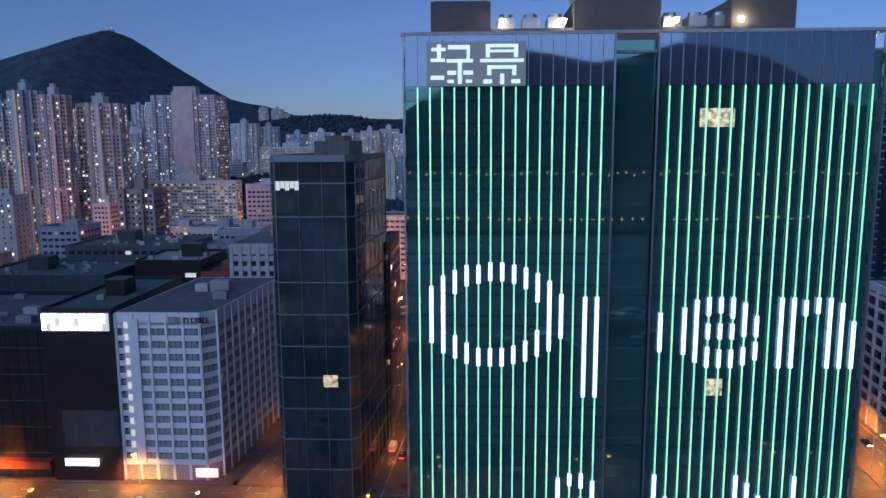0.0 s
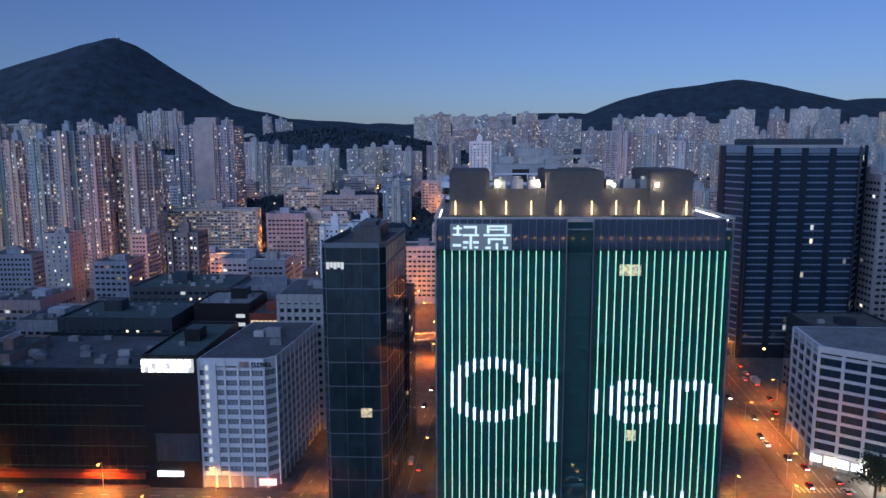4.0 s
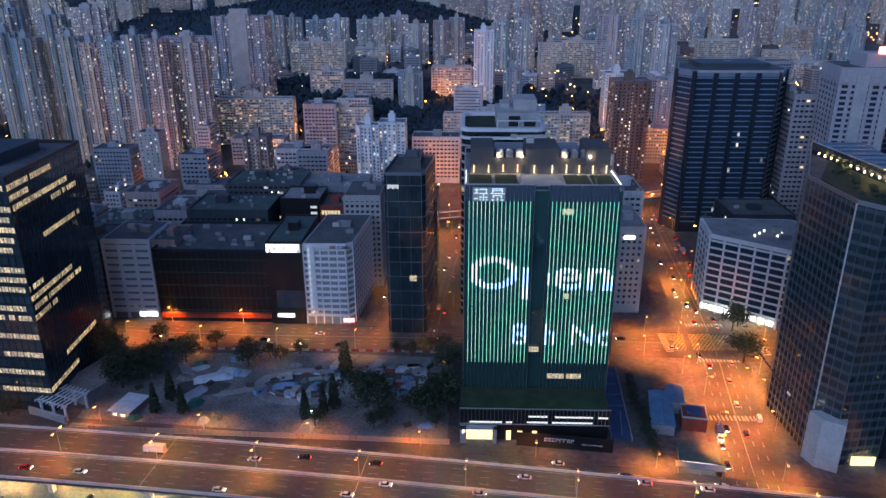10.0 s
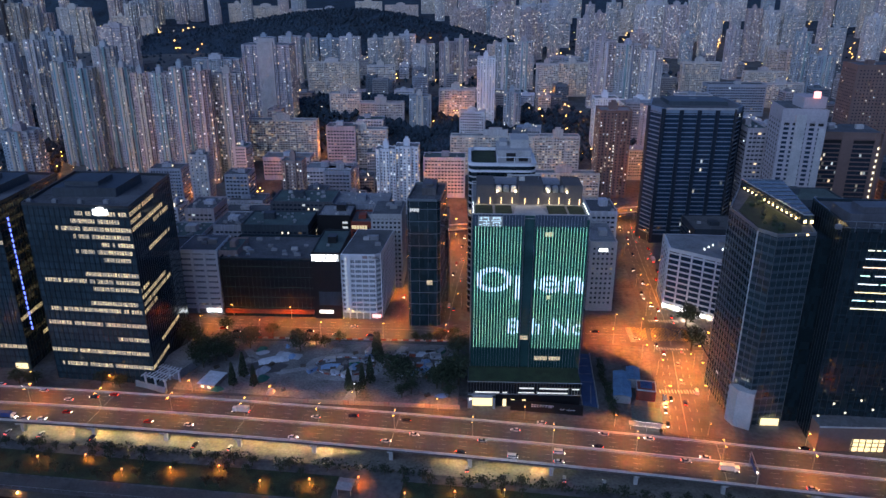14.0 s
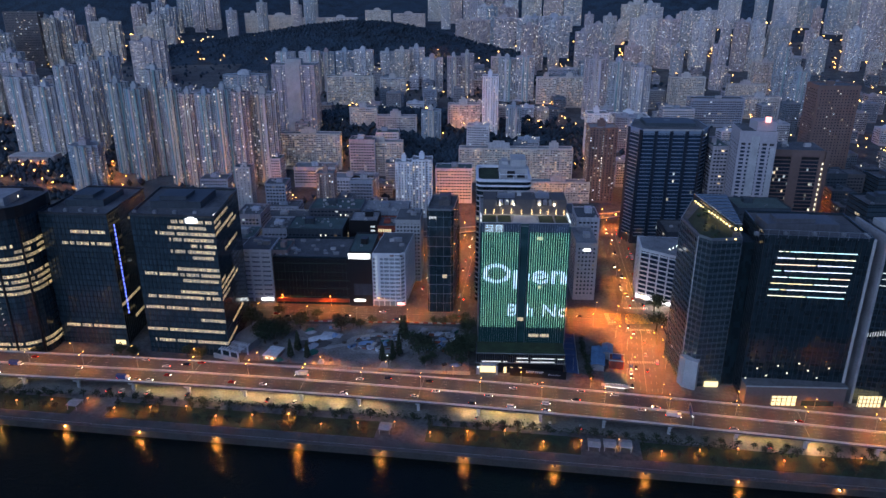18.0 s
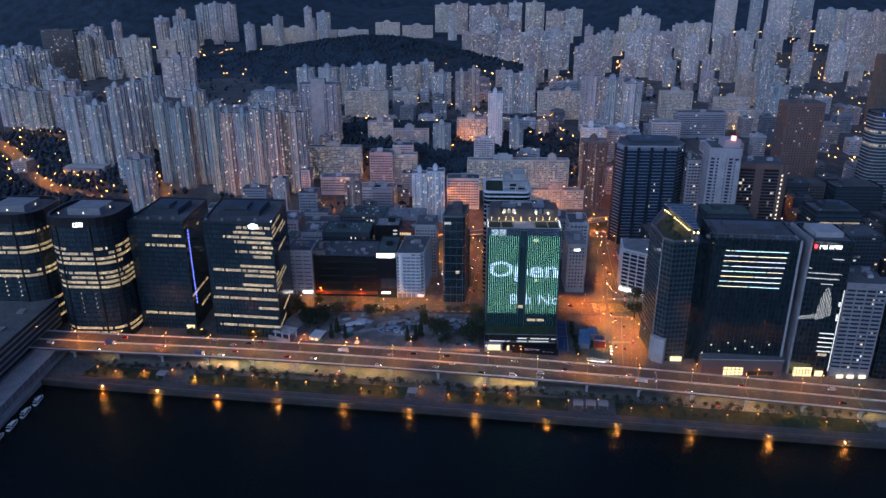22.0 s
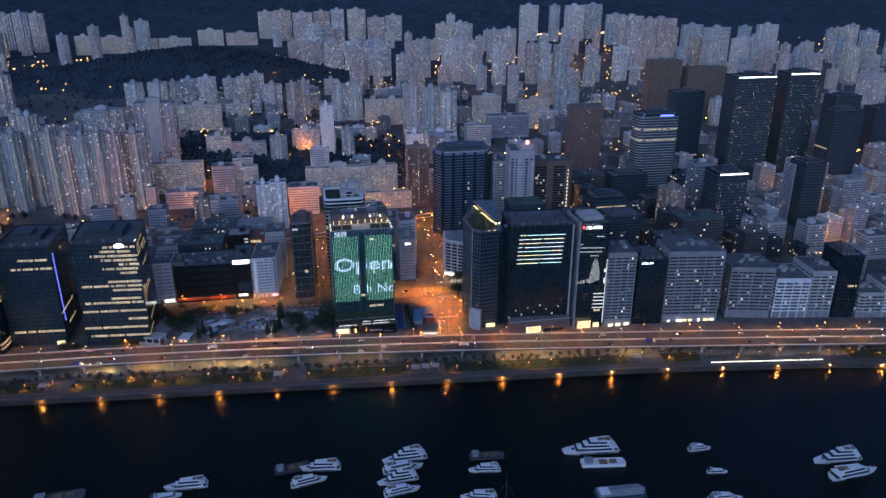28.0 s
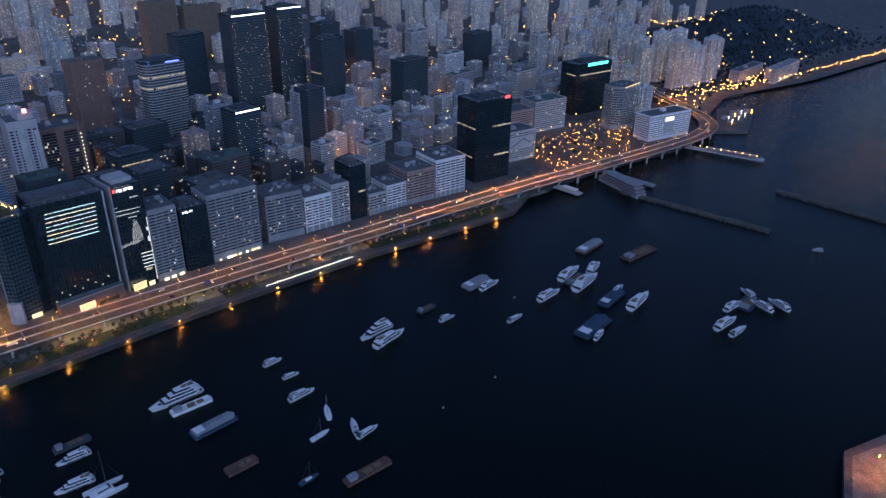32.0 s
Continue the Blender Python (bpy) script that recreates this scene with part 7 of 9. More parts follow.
for x, y, r in ((30, 60, 0), (-10, 60, 0), (-45, 60, 0), (-85, 60, 0), (-125, 60, 0), (-165, 62, 0), (-205, 66, 0), (-245, 74, 0), (-300, 82, 0), (-360, 92, 0), (-440, 104, 0), (-70, 87, 180), (-36, 110, 90), (-52, 150, -90), (-30, 190, 90), (-70, 130, 90), (-82, 180, -90), (-40, 235, 90), (66, 84, 180), (40, 86, 180), (10, 86, 180), (-20, 86, 180), (-110, 85, 180), (-150, 86, 180), (-190, 88, 180)):
    copy_thing(cr_lamp, pose(x, y, .17, 0, 0, r))
fr_lamp = street_lamp(8.5, 1, "orange street lamp on the harbour-front street", "front_light", 42000, G_HOODED, hood=True)
fr_lamp.matrix_basis = pose(-640, 22, .17, 0, 0, 180)
for x, y, dx, dy in along([(x + 3, y + 35) for x, y in HIGHWAY[1:11]], 46)[1:]:
    copy_thing(fr_lamp, pose(x, y, .17, 0, 0, 180 + math.degrees(math.atan2(dy, dx))))
prom_lamp = thing("sea_wall_lamp", "warm lamp hung under the coping of the sea wall", "lamp", group="sea wall lamps")
part("bracket", Geo().beam((0, 0, 0), (0, 1.3, 0), .12), STEEL, prom_lamp)
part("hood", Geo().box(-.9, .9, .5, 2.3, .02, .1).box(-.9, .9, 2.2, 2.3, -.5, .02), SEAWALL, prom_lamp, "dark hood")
part("lamp_head", Geo().box(-.7, .7, .8, 1.7, -.5, -.02), glow("sea_wall_light", (1.0, .42, .10), 300), prom_lamp, "glowing warm lamp head")
li = new("lamp_light", lamp_light("promenade_light", 2500, (1.0, .30, .05), .35))
li.parent = prom_lamp
li.location = (0, 1.3, -.8)
prom_lamp.matrix_basis = pose(-326, shore(-326) + .2, -.2, 0, 0, 180)
for x in (-281, -233, -185, -135, -86, -38, 13, 62, 112, 163, 212, 264, 315, 366, 415, 462, 510, 562, 610):
    copy_thing(prom_lamp, pose(x, shore(x) + .2, -.2, 0, 0, 180))
low_lamp = street_lamp(3.3, 1, "low warm garden lamp among the planting", "garden_light", 7000, glow("garden_lamp", (1.0, .5, .15), 2.2), (1.0, 0.22, 0.035), .3)
low_lamp.matrix_basis = pose(-340, shore(-340) + 20, .1)
for k in range(44):
    x = -322 + k * 22
    copy_thing(low_lamp, pose(x, shore(x) + 19 + 4 * ((k * 7) % 3 - 1), .1))
# lights beneath the deck
under = thing("deck_light", "pale strip light beneath the highway deck", "lamp", group="deck lights")
part("tube", Geo().box(-2, 2, -.15, .15, 0, .2), G_WARM, under)
li = new("lamp_light", lamp_light("deck_light", 9000, (1.0, .58, .24), .5))
li.parent = under
li.location = (0, 0, -.4)
under.matrix_basis = pose(-340, -33, 6.2)
for x, y, dx, dy in along(HW[4:], 20):
    if -340 < x < 270 and noise.noise((x / 70, .3, .9)) > -.12:
        copy_thing(under, pose(x + 6 * dy, y - 6 * dx, 6.2, 0, 0, math.degrees(math.atan2(dy, dx))))
# paved yard and pale wall beneath the deck
YARDPAVING = material("yard_concrete", (0.24, 0.225, 0.20), 0.9, grain=0.3, size=4)
yard = ribbon(Geo(), [(x, y) for x, y, dx, dy in along(HW, 12) if -345 < x < 735], 8, -17, .1, .3)
tagged(part("yard_under_deck", yard, YARDPAVING, label="pale paved parking yard beneath the elevated highway", kind="structure"), category="pavement")
g = Geo()
wall_line = [(x, y) for x, y, dx, dy in along(HW, 12) if -300 < x < 700]
ribbon(g, wall_line, 4.2, 3.8, 6.0, 6.0)
tagged(part("wall_under_deck", g, LIGHTGREY, label="pale lit wall beneath the elevated highway", kind="structure"), category="wall")
# tall masts inland that light the junctions
mast = street_lamp(16, 2, "tall orange lamp mast at an inland junction", "mast_light", 50000)
mast.matrix_basis = pose(-385, 331, 0)
for x, y in ((-360, 332), (-300, 333), (-240, 336), (-180, 338), (-120, 340), (-60, 343), (0, 346), (60, 350), (180, 350), (240, 346), (300, 342), (360, 338), (-210, 410), (-130, 420), (1240, -60), (1300, -100), (1380, -110), (1460, -130), (1560, -150), (150, 600), (100, 800), (-300, 780), (-330, 700), (120, 500), (230, 560), (700, 300), (780, 250), (560, 60), (620, 120), (480, 420), (330, 560), (520, 700), (300, 900), (640, 900), (820, 700), (-40, 1000), (900, 420), (1060, 260), (760, 480), (340, 1100), (-120, 1250), (560, 1450), (820, 1600), (-207, 518), (-187, 463), (160, 420), (122, 944), (-51, 598), (-172, 486), (946, 372), (673, 181), (792, 199), (-196, 490), (135, 603)):
    copy_thing(mast, pose(x, y, ground_height(x, y) - .2, 0, 0, (x * 13) % 180))

# hillside roads west of the rounded towers, their lamps and a lit block beside them
HILLROAD = rounded([(-960, 690), (-880, 640), (-818, 588), (-775, 548), (-741, 501), (-713, 471), (-678, 445), (-639, 416), (-565, 404), (-541, 400), (-460, 396)], 2)
UPROAD = rounded([(-1100, 735), (-1000, 722), (-893, 697), (-775, 663), (-690, 660)], 2)
for pts, half, label in ((HILLROAD, 8, "orange-lit road curving down the western slope"), (UPROAD, 6, "upper road with closely set lamps")):
    line, g = along(pts, 8), Geo()
    for (x, y, dx, dy), (x2, y2, ex, ey) in zip(line, line[1:]):
        a = [(x + dy * half, y - dx * half), (x2 + ey * half, y2 - ex * half), (x2 - ey * half, y2 + ex * half), (x - dy * half, y + dx * half)]
        za, zb = land(x, y) + 1.1, land(x2, y2) + 1.1
        g.poly([(*a[0], za), (*a[1], zb), (*a[2], zb), (*a[3], za)])
        for q, r in ((0, 1), (3, 2)):
            g.poly([(*a[q], za), (*a[r], zb), (*a[r], zb - 3), (*a[q], za - 3)])
    tagged(part("road_west_hill", g, ASPHALT, label=label, kind="structure"), category="road")
hill_lamp = street_lamp(9.5, 1, "orange street lamp on the western slope", "hill_light", 42000)
for k, (x, y, dx, dy) in enumerate(along(HILLROAD, 23)):
    q = 8 if k % 2 else -8
    m = pose(x - dy * q, y + dx * q, land(x, y) + .9, 0, 0, math.degrees(math.atan2(dy, dx)) + (180 if k % 2 else 0))
    if k:
        copy_thing(hill_lamp, m)
    else:
        hill_lamp.matrix_basis = m
for k, (x, y, dx, dy) in enumerate(along(UPROAD, 20)):
    copy_thing(hill_lamp, pose(x - dy * -6, y + dx * -6, land(x, y) + .9, 0, 0, math.degrees(math.atan2(dy, dx))))
for x, y in ((-470, 345), (-560, 380), (-420, 330), (-610, 330), (-520, 300), (-640, 420), (-700, 360), (-560, 700), (-620, 245), (-560, 235), (-690, 255), (-500, 205), (-760, 262), (-455, 150), (-830, 265), (-640, 170), (-640, 1000), (-800, 900), (-900, 620)):
    copy_thing(hill_lamp, pose(x, y, ground_height(x, y) - .2, 0, 0, (x * 13) % 360))
for x, y in ((-664, 476), (-648, 474), (-632, 474), (-616, 474), (-560, 500), (-548, 520), (-520, 476), (-512, 462), (-500, 430), (-480, 425), (-590, 440), (-540, 455)):
    copy_thing(hill_lamp, pose(x, y, land(x, y) - .2, 0, 0, (x * 7) % 60 - 30))
arcade = thing("arcaded_block", "low pale block with lit open arcades beside the slope road", "building", -637, 486, 8, body=Geo().box(-31, 31, 3, 22, -3, 17), mat=LIGHTGREY)
for z in (0, 5.4, 10.8):
    part("floor_slab", Geo().box(-31.6, 31.6, -1.2, 4, z + 4.6, z + 5.4), LIGHTGREY, arcade)
for k in range(9):
    part("column", Geo().box(-31 + 7.6 * k, -30 + 7.6 * k, -1, 0, -3, 16), LIGHTGREY, arcade)
for k in range(16):
    part("arcade_lamp", Geo().box(-29 + 7.6 * (k % 8), -27.6 + 7.6 * (k % 8), 1, 1.5, 4.2 + 5.4 * (k // 8), 4.55 + 5.4 * (k // 8)), G_ORANGE, arcade, "glowing orange lamp")

lot_mast = street_lamp(12, 2, "orange lamp mast over the open parking lot", "lot_light", 16000)
lot_mast.matrix_basis = pose(860, -60, 0)
for x, y in ((905, -110), (960, -90), (1000, -140), (930, -40), (840, -120), (980, -175), (900, -165), (1040, -130)):
    copy_thing(lot_mast, pose(x, y, 0, 0, 0, (x * 13) % 180))

# far street lights, too many to count
rnd = random.Random(77)
g, gw = Geo(), Geo()
for k in range(4600):
    x, y = rnd.uniform(-1500, 2300), rnd.uniform(150, 2300)
    if rnd.random() < .3:
        x, y = rnd.uniform(700, 2200), rnd.uniform(-180, 700)
    if y < shore(x) + 60:
        continue
    if x > 1150 and rnd.random() < .6 or land(x, y) > 78 or (-800 < x < -440 and 960 < y < 1180):
        continue
    z = ground_height(x, y) + rnd.uniform(5, 11)
    r = .34 + .0005 * math.hypot(x, y + 600)
    o = g if rnd.random() < .75 else gw
    o.tube(x, y, z, z + r, r * .5, r, 5)
for x in range(1380, 2600, 13):
    g.tube(x, shore(x) + 34 + rnd.uniform(-8, 8), 8, 9.2, .8, 1.1, 5)
for k in range(130):
    x, y = rnd.uniform(1250, 1720), 0
    y = shore(x) + rnd.uniform(20, 110)
    (g if k % 3 else gw).tube(x, y, 6, 7.1, .6, .9, 5)
for k in range(150):
    x = rnd.uniform(815, 1060)
    y = rnd.uniform(-185, -50)
    (g if k % 4 else gw).tube(x, y, 3 + k % 5, 3.6 + k % 5, .3, .5, 5)
for k in range(170):
    x = rnd.uniform(820, 1330)
    y = 2300 + .05 * (x - 850) + rnd.gauss(0, 9)
    (gw if k % 3 else g).tube(x, y, land(x, y) + 6, land(x, y) + 8.4, 1.3, 1.9, 5)
part("far_street_lights", g, glow("far_sodium_lamp", (1.0, .40, .09), 18), label="scattered orange street lights through the far city", kind="stuff")["category"] = "street lights"
part("far_white_lights", gw, G_SHOP, label="scattered white lamps through the far city", kind="stuff")["category"] = "street lights"

# second elevated road inland
fly = thing("inland_flyover", "orange-lit elevated road behind the towers", "flyover", kind="structure")
FLY = rounded([(-420, 150), (-260, 190), (-120, 225), (-40, 254), (60, 286), (150, 322), (280, 352)], 2)
part("deck", ribbon(Geo(), FLY, 7, -7, 9, 1.2), DECK, fly)
for a, b in ((7.2, 6.8), (-6.8, -7.2)):
    part("parapet", ribbon(Geo(), FLY, a, b, 10, 1.1), LIGHTGREY, fly)
for x, y, dx, dy in along(FLY, 30):
    part("pier", Geo().tube(x, y, -1, 7.9, .9, .9, 8), LIGHTGREY, fly)
fly_lamp = street_lamp(9.5, 1, "orange street lamp on the inland elevated road", "flyover_light", 85000)
fly_lamp.matrix_basis = pose(-420, 143.5, 9)
for x, y, dx, dy in along(FLY, 26)[1:]:
    copy_thing(fly_lamp, pose(x - dy * -6.5, y + dx * -6.5, 9, 0, 0, math.degrees(math.atan2(dy, dx))))

# sign gantry over the highway
gan = thing("sign_gantry", "pale steel sign gantry over the highway lanes", "gantry", 96, -74, DECKZ, -7.5)
part("post", Geo().beam((0, -14.2, 0), (0, -14.2, 7), .35), STEEL, gan)
part("post", Geo().beam((0, .2, 0), (0, .2, 7), .35), STEEL, gan)
part("truss", Geo().beam((-.5, -14.2, 7), (-.5, .2, 7), .25).beam((.5, -14.2, 7), (.5, .2, 7), .25).beam((0, -14.2, 7.9), (0, .2, 7.9), .25), STEEL, gan)
part("sign_panel", Geo().box(-.75, -.6, -12, -3, 5.2, 7.6), BLUEPAINT, gan)
part("lamp", Geo().box(-.9, -.4, -14.6, -13.8, 7.3, 7.9), G_SIGN, gan, "bright white lamp")

# ---------------------------------------------------------------- vehicles
TYRE = material("tyre_rubber", (0.02, 0.02, 0.02), .9, grain=.1)
CARGLASS = material("car_glass", (0.015, 0.02, 0.025), .08, grain=0)
HEAD = glow("headlight", (1.0, .93, .75), 26)
TAIL = glow("tail_light", (1.0, .05, .03), 9)
PAINTS = [(0.60, 0.60, 0.60), (0.03, 0.03, 0.035), (0.35, 0.36, 0.38), (0.40, 0.03, 0.025), (0.04, 0.05, 0.10), (0.75, 0.75, 0.74)]
NAMED = ("silver", "black", "grey", "red", "dark blue", "white")
cars = []


def vehicle(kind, paint, label, category):
    pm = material("car_paint", paint, .25, metal=.1, grain=.04)
    bodies = {"car": Geo().prism([(-2.25, -.75), (-2.1, -.9), (1.9, -.9), (2.25, -.65), (2.25, .65), (1.9, .9), (-2.1, .9), (-2.25, .75)], .28, .85).box(-1.22, .32, -.64, .64, 1.40, 1.46),
              "van": Geo().prism([(-2.5, -.95), (2.2, -.95), (2.5, -.7), (2.5, .7), (2.2, .95), (-2.5, .95)], .35, 1.2).box(-2.48, 1.6, -.9, .9, 1.2, 2.1),
              "lorry": Geo().box(-4.2, 2.0, -1.2, 1.2, .95, 3.5),
              "bus": Geo().prism([(-5.5, -1.2), (5.2, -1.2), (5.5, -.9), (5.5, .9), (5.2, 1.2), (-5.5, 1.2)], .4, 4.3)}
    root = thing(kind, label, category, group="vehicles on the roads", body=bodies["car" if kind == "taxi" else kind], mat=pm)
    if kind in ("car", "taxi"):
        L, W, H, cab = 4.5, 1.8, 1.45, (-1.5, 1.1)
        c = Geo()
        c.v += [(-1.75, -.82, .85), (1.15, -.82, .85), (1.15, .82, .85), (-1.75, .82, .85), (-1.25, -.66, 1.40), (.35, -.66, 1.40), (.35, .66, 1.40), (-1.25, .66, 1.40)]
        c.f += [(3, 2, 1, 0), (4, 5, 6, 7), (0, 1, 5, 4), (1, 2, 6, 5), (2, 3, 7, 6), (3, 0, 4, 7)]
        part("cabin_glass", c, CARGLASS, root)
        wheels, r = ((-1.35, -.82), (-1.35, .82), (1.35, -.82), (1.35, .82)), .32
    elif kind == "van":
        L, W = 5.0, 1.9
        part("cabin_glass", Geo().box(1.55, 2.1, -.82, .82, 1.2, 1.85).box(-2.2, 1.3, -.94, .94, 1.35, 1.85), CARGLASS, root)
        wheels, r = ((-1.5, -.88), (-1.5, .88), (1.6, -.88), (1.6, .88)), .36
    elif kind == "lorry":
        L, W = 8.5, 2.4
        part("cab", Geo().prism([(2.2, -1.1), (4.0, -1.1), (4.25, -.8), (4.25, .8), (4.0, 1.1), (2.2, 1.1)], .5, 2.6), material("lorry_cab", (.65, .65, .64), .35, grain=.05), root, "white cab")
        part("windscreen", Geo().box(3.6, 4.28, -.95, .95, 1.6, 2.35), CARGLASS, root)
        part("chassis", Geo().box(-4.2, 4.1, -.7, .7, .5, .95), TYRE, root)
        wheels, r = ((-3.0, -1.0), (-3.0, 1.0), (-1.9, -1.0), (-1.9, 1.0), (3.2, -1.0), (3.2, 1.0)), .48
    else:
        L, W = 11.0, 2.5
        part("window_band", Geo().box(-5.2, 5.3, -1.24, 1.24, 1.2, 2.0).box(-5.2, 5.3, -1.24, 1.24, 2.9, 3.7), glow("bus_saloon", (1, .9, .7), .5), root, "lit bus windows")
        wheels, r = ((-3.6, -1.1), (-3.6, 1.1), (3.4, -1.1), (3.4, 1.1)), .5
    g = Geo()
    for wx, wy in wheels:
        for k in range(10):
            a, b = 6.2832 * k / 10, 6.2832 * (k + 1) / 10
            o = .12 if wy > 0 else -.12
            g.poly([(wx + r * math.cos(a), wy - o, r + r * math.sin(a)), (wx + r * math.cos(b), wy - o, r + r * math.sin(b)), (wx + r * math.cos(b), wy + o, r + r * math.sin(b)), (wx + r * math.cos(a), wy + o, r + r * math.sin(a))])
        g.poly([(wx + r * math.cos(6.2832 * k / 10), wy + o, r + r * math.sin(6.2832 * k / 10)) for k in range(10)])
    part("wheels", g, TYRE, root, "four black wheels")
    part("headlight_bar", Geo().box(L / 2 - .04, L / 2 + .05, -W * .42, W * .42, .60, .74), HEAD, root, "row of lit headlights")
    part("tail_light_bar", Geo().box(-L / 2 - .05, -L / 2 + .04, -W * .42, W * .42, .66, .76), TAIL, root, "row of lit tail lights")
    return root


for p, nm in zip(PAINTS, NAMED):
    cars.append(vehicle("car", p, f"{nm} saloon car with its lights on", "car"))
cars.append(vehicle("taxi", (0.45, 0.03, 0.025), "red taxi with its lights on", "taxi"))
cars.append(vehicle("van", (0.62, 0.62, 0.6), "white delivery van with its lights on", "van"))
cars.append(vehicle("lorry", (0.6, 0.6, 0.58), "white box lorry with its lights on", "lorry"))
cars.append(vehicle("lorry", (0.05, 0.09, 0.25), "blue box lorry with its lights on", "lorry"))
cars.append(vehicle("bus", (0.5, 0.3, 0.05), "yellow double-deck bus with lit windows", "bus"))
weights = (6, 5, 4, 2, 3, 6, 4, 3, 2, 1, .6)
spots = []
rnd = random.Random(21)
lane_pts = along(HW, 3.0)
for k in range(150):
    x, y, dx, dy = lane_pts[rnd.randrange(60, len(lane_pts) - 10)]
    side = 1 if rnd.random() < .5 else -1
    off = side * rnd.choice((2.0, 5.5, 9.0, 12.3))
    spots.append((x - dy * off, y + dx * off, DECKZ + .02, math.degrees(math.atan2(dy, dx)) + (180 if side > 0 else 0)))


def line_spots(pts, width, lanes, n, z):
    ps = along(rounded(pts, 2), 2.5)
    for k in range(n):
        x, y, dx, dy = ps[rnd.randrange(4, len(ps) - 4)]
        lane = rnd.randrange(lanes)
        off = -width / 2 + width * (lane + .5) / lanes
        spots.append((x - dy * off, y + dx * off, z, math.degrees(math.atan2(dy, dx)) + (180 if off > 0 else 0)))


line_spots([(80, -40), (88, 10), (99, 72), (104, 130), (109, 200), (118, 300)], 22, 6, 46, .09)
line_spots([(-400, 95), (-200, 74), (-60, 73), (110, 72), (260, 48), (500, 15)], 24, 6, 26, .07)
line_spots([(x + 3, y + 26) for x, y in HIGHWAY[2:10]], 15, 4, 34, .06)
line_spots([(-46, 84), (-43, 130), (-36, 200), (-26, 300)], 11, 3, 16, .09)
line_spots([(-80, 84), (-74, 130), (-66, 200)], 8, 2, 5, .09)
line_spots([(-600, 330), (-250, 330), (0, 345), (150, 350), (420, 330)], 16, 4, 10, .08)
used, placed = set(), []
for i, (x, y, z, r) in enumerate(spots):
    if any(abs(x - a) < 8 and abs(y - b) < 2.4 or math.hypot(x - a, y - b) < 6 for a, b in placed[-400:]):
        continue
    placed.append((x, y))
    kind = rnd.choices(range(len(cars)), weights)[0]
    m = pose(x, y, z, 0, 0, r)
    if kind not in used:
        used.add(kind)
        cars[kind].matrix_basis = m
    else:
        copy_thing(cars[kind], m)
for kind in range(len(cars)):
    if kind not in used:
        cars[kind].matrix_basis = pose(-150 + 12 * kind, -20, .08)
# cars parked in the yard beneath the deck
for x, y, dx, dy in along(HW, 9):
    if -320 < x < 300 and rnd.random() < .2:
        copy_thing(cars[rnd.choice((0, 1, 2, 4, 5))], pose(x + 11.5 * dy, y - 11.5 * dx, .12, 0, 0, math.degrees(math.atan2(dy, dx)) + 90))
# parked cars on the open lot
for k in range(10):
    copy_thing(cars[rnd.choice((0, 1, 2, 4, 5))], pose(880 + (k % 9) * 13, -60 - (k // 9) * 16 - (k % 9) * 4, .1, 0, 0, 75))

# ---------------------------------------------------------------- trees


def tree(name, label, height, spread, leaves, seed, mat, shape="round"):
    rnd = random.Random(seed)
    t = Geo()
    h0 = height * (.32 if shape == "round" else .1)
    r = height * .022 + .06
    t.tube(0, 0, -.3, h0, r * 1.4, r, 7)
    limbs = []
    if shape == "round":
        for k in range(6):
            a, u = 6.283 * k / 6 + rnd.uniform(-.4, .4), rnd.uniform(.45, .8)
            e = (math.cos(a) * spread * u, math.sin(a) * spread * u, h0 + (height - h0) * rnd.uniform(.35, .8))
            t.beam((0, 0, h0 - .2), e, r * .8)
            limbs.append(e)
        t.beam((0, 0, h0 - .1), (rnd.uniform(-.3, .3), 0, height * .85), r)
        limbs.append((0, 0, height * .82))
    else:
        t.tube(0, 0, h0, height * .96, r, r * .25, 6)
    root = thing(name, label, "tree", body=t, mat=BARK)
    c = Geo()
    for k in range(leaves):
        if shape == "round":
            lx, ly, lz = rnd.choice(limbs)
            v = Vector((rnd.gauss(0, 1), rnd.gauss(0, 1), rnd.gauss(0, .8)))
            p = Vector((lx, ly, lz)) + v * spread * .27
        else:
            z = rnd.uniform(h0, height)
            u = spread * (1 - (z - h0) / (height - h0)) ** .8 * rnd.uniform(.35, 1.05) + .15
            a = rnd.uniform(0, 6.283)
            p = Vector((math.cos(a) * u, math.sin(a) * u, z))
        s = rnd.uniform(.22, .5) * (height / 7) ** .6
        a = Vector((rnd.gauss(0, 1), rnd.gauss(0, 1), rnd.gauss(0, .6))).normalized()
        b = a.cross(Vector((rnd.gauss(0, 1), rnd.gauss(0, 1), rnd.gauss(0, 1)))).normalized()
        c.poly([p - a * s, p - b * s * .6, p + a * s, p + b * s * .6])
    part("crown", c, mat, root, "loose crown of small dark leaves")
    return root


small = [tree("promenade_tree", "small round-crowned promenade tree", 4.6 + .5 * k, 2.0 + .2 * k, 260, 100 + k, LEAF) for k in range(3)]
big = [tree("park_tree", "large dark spreading tree beside the vacant plot", 13 + 1.5 * k, 6.4 + .6 * k, 1300, 200 + k, LEAF) for k in range(3)]
mid = [tree("street_tree", "medium dark round-crowned tree at the edge of the plot", 7.5 + k, 3.6 + .3 * k, 700, 240 + k, LEAF) for k in range(2)]
tall = [tree("conifer", "tall narrow dark conifer on the vacant plot", 15 + 2 * k, 2.6, 900, 300 + k, LEAF2, "cone") for k in range(2)]
rnd = random.Random(8)


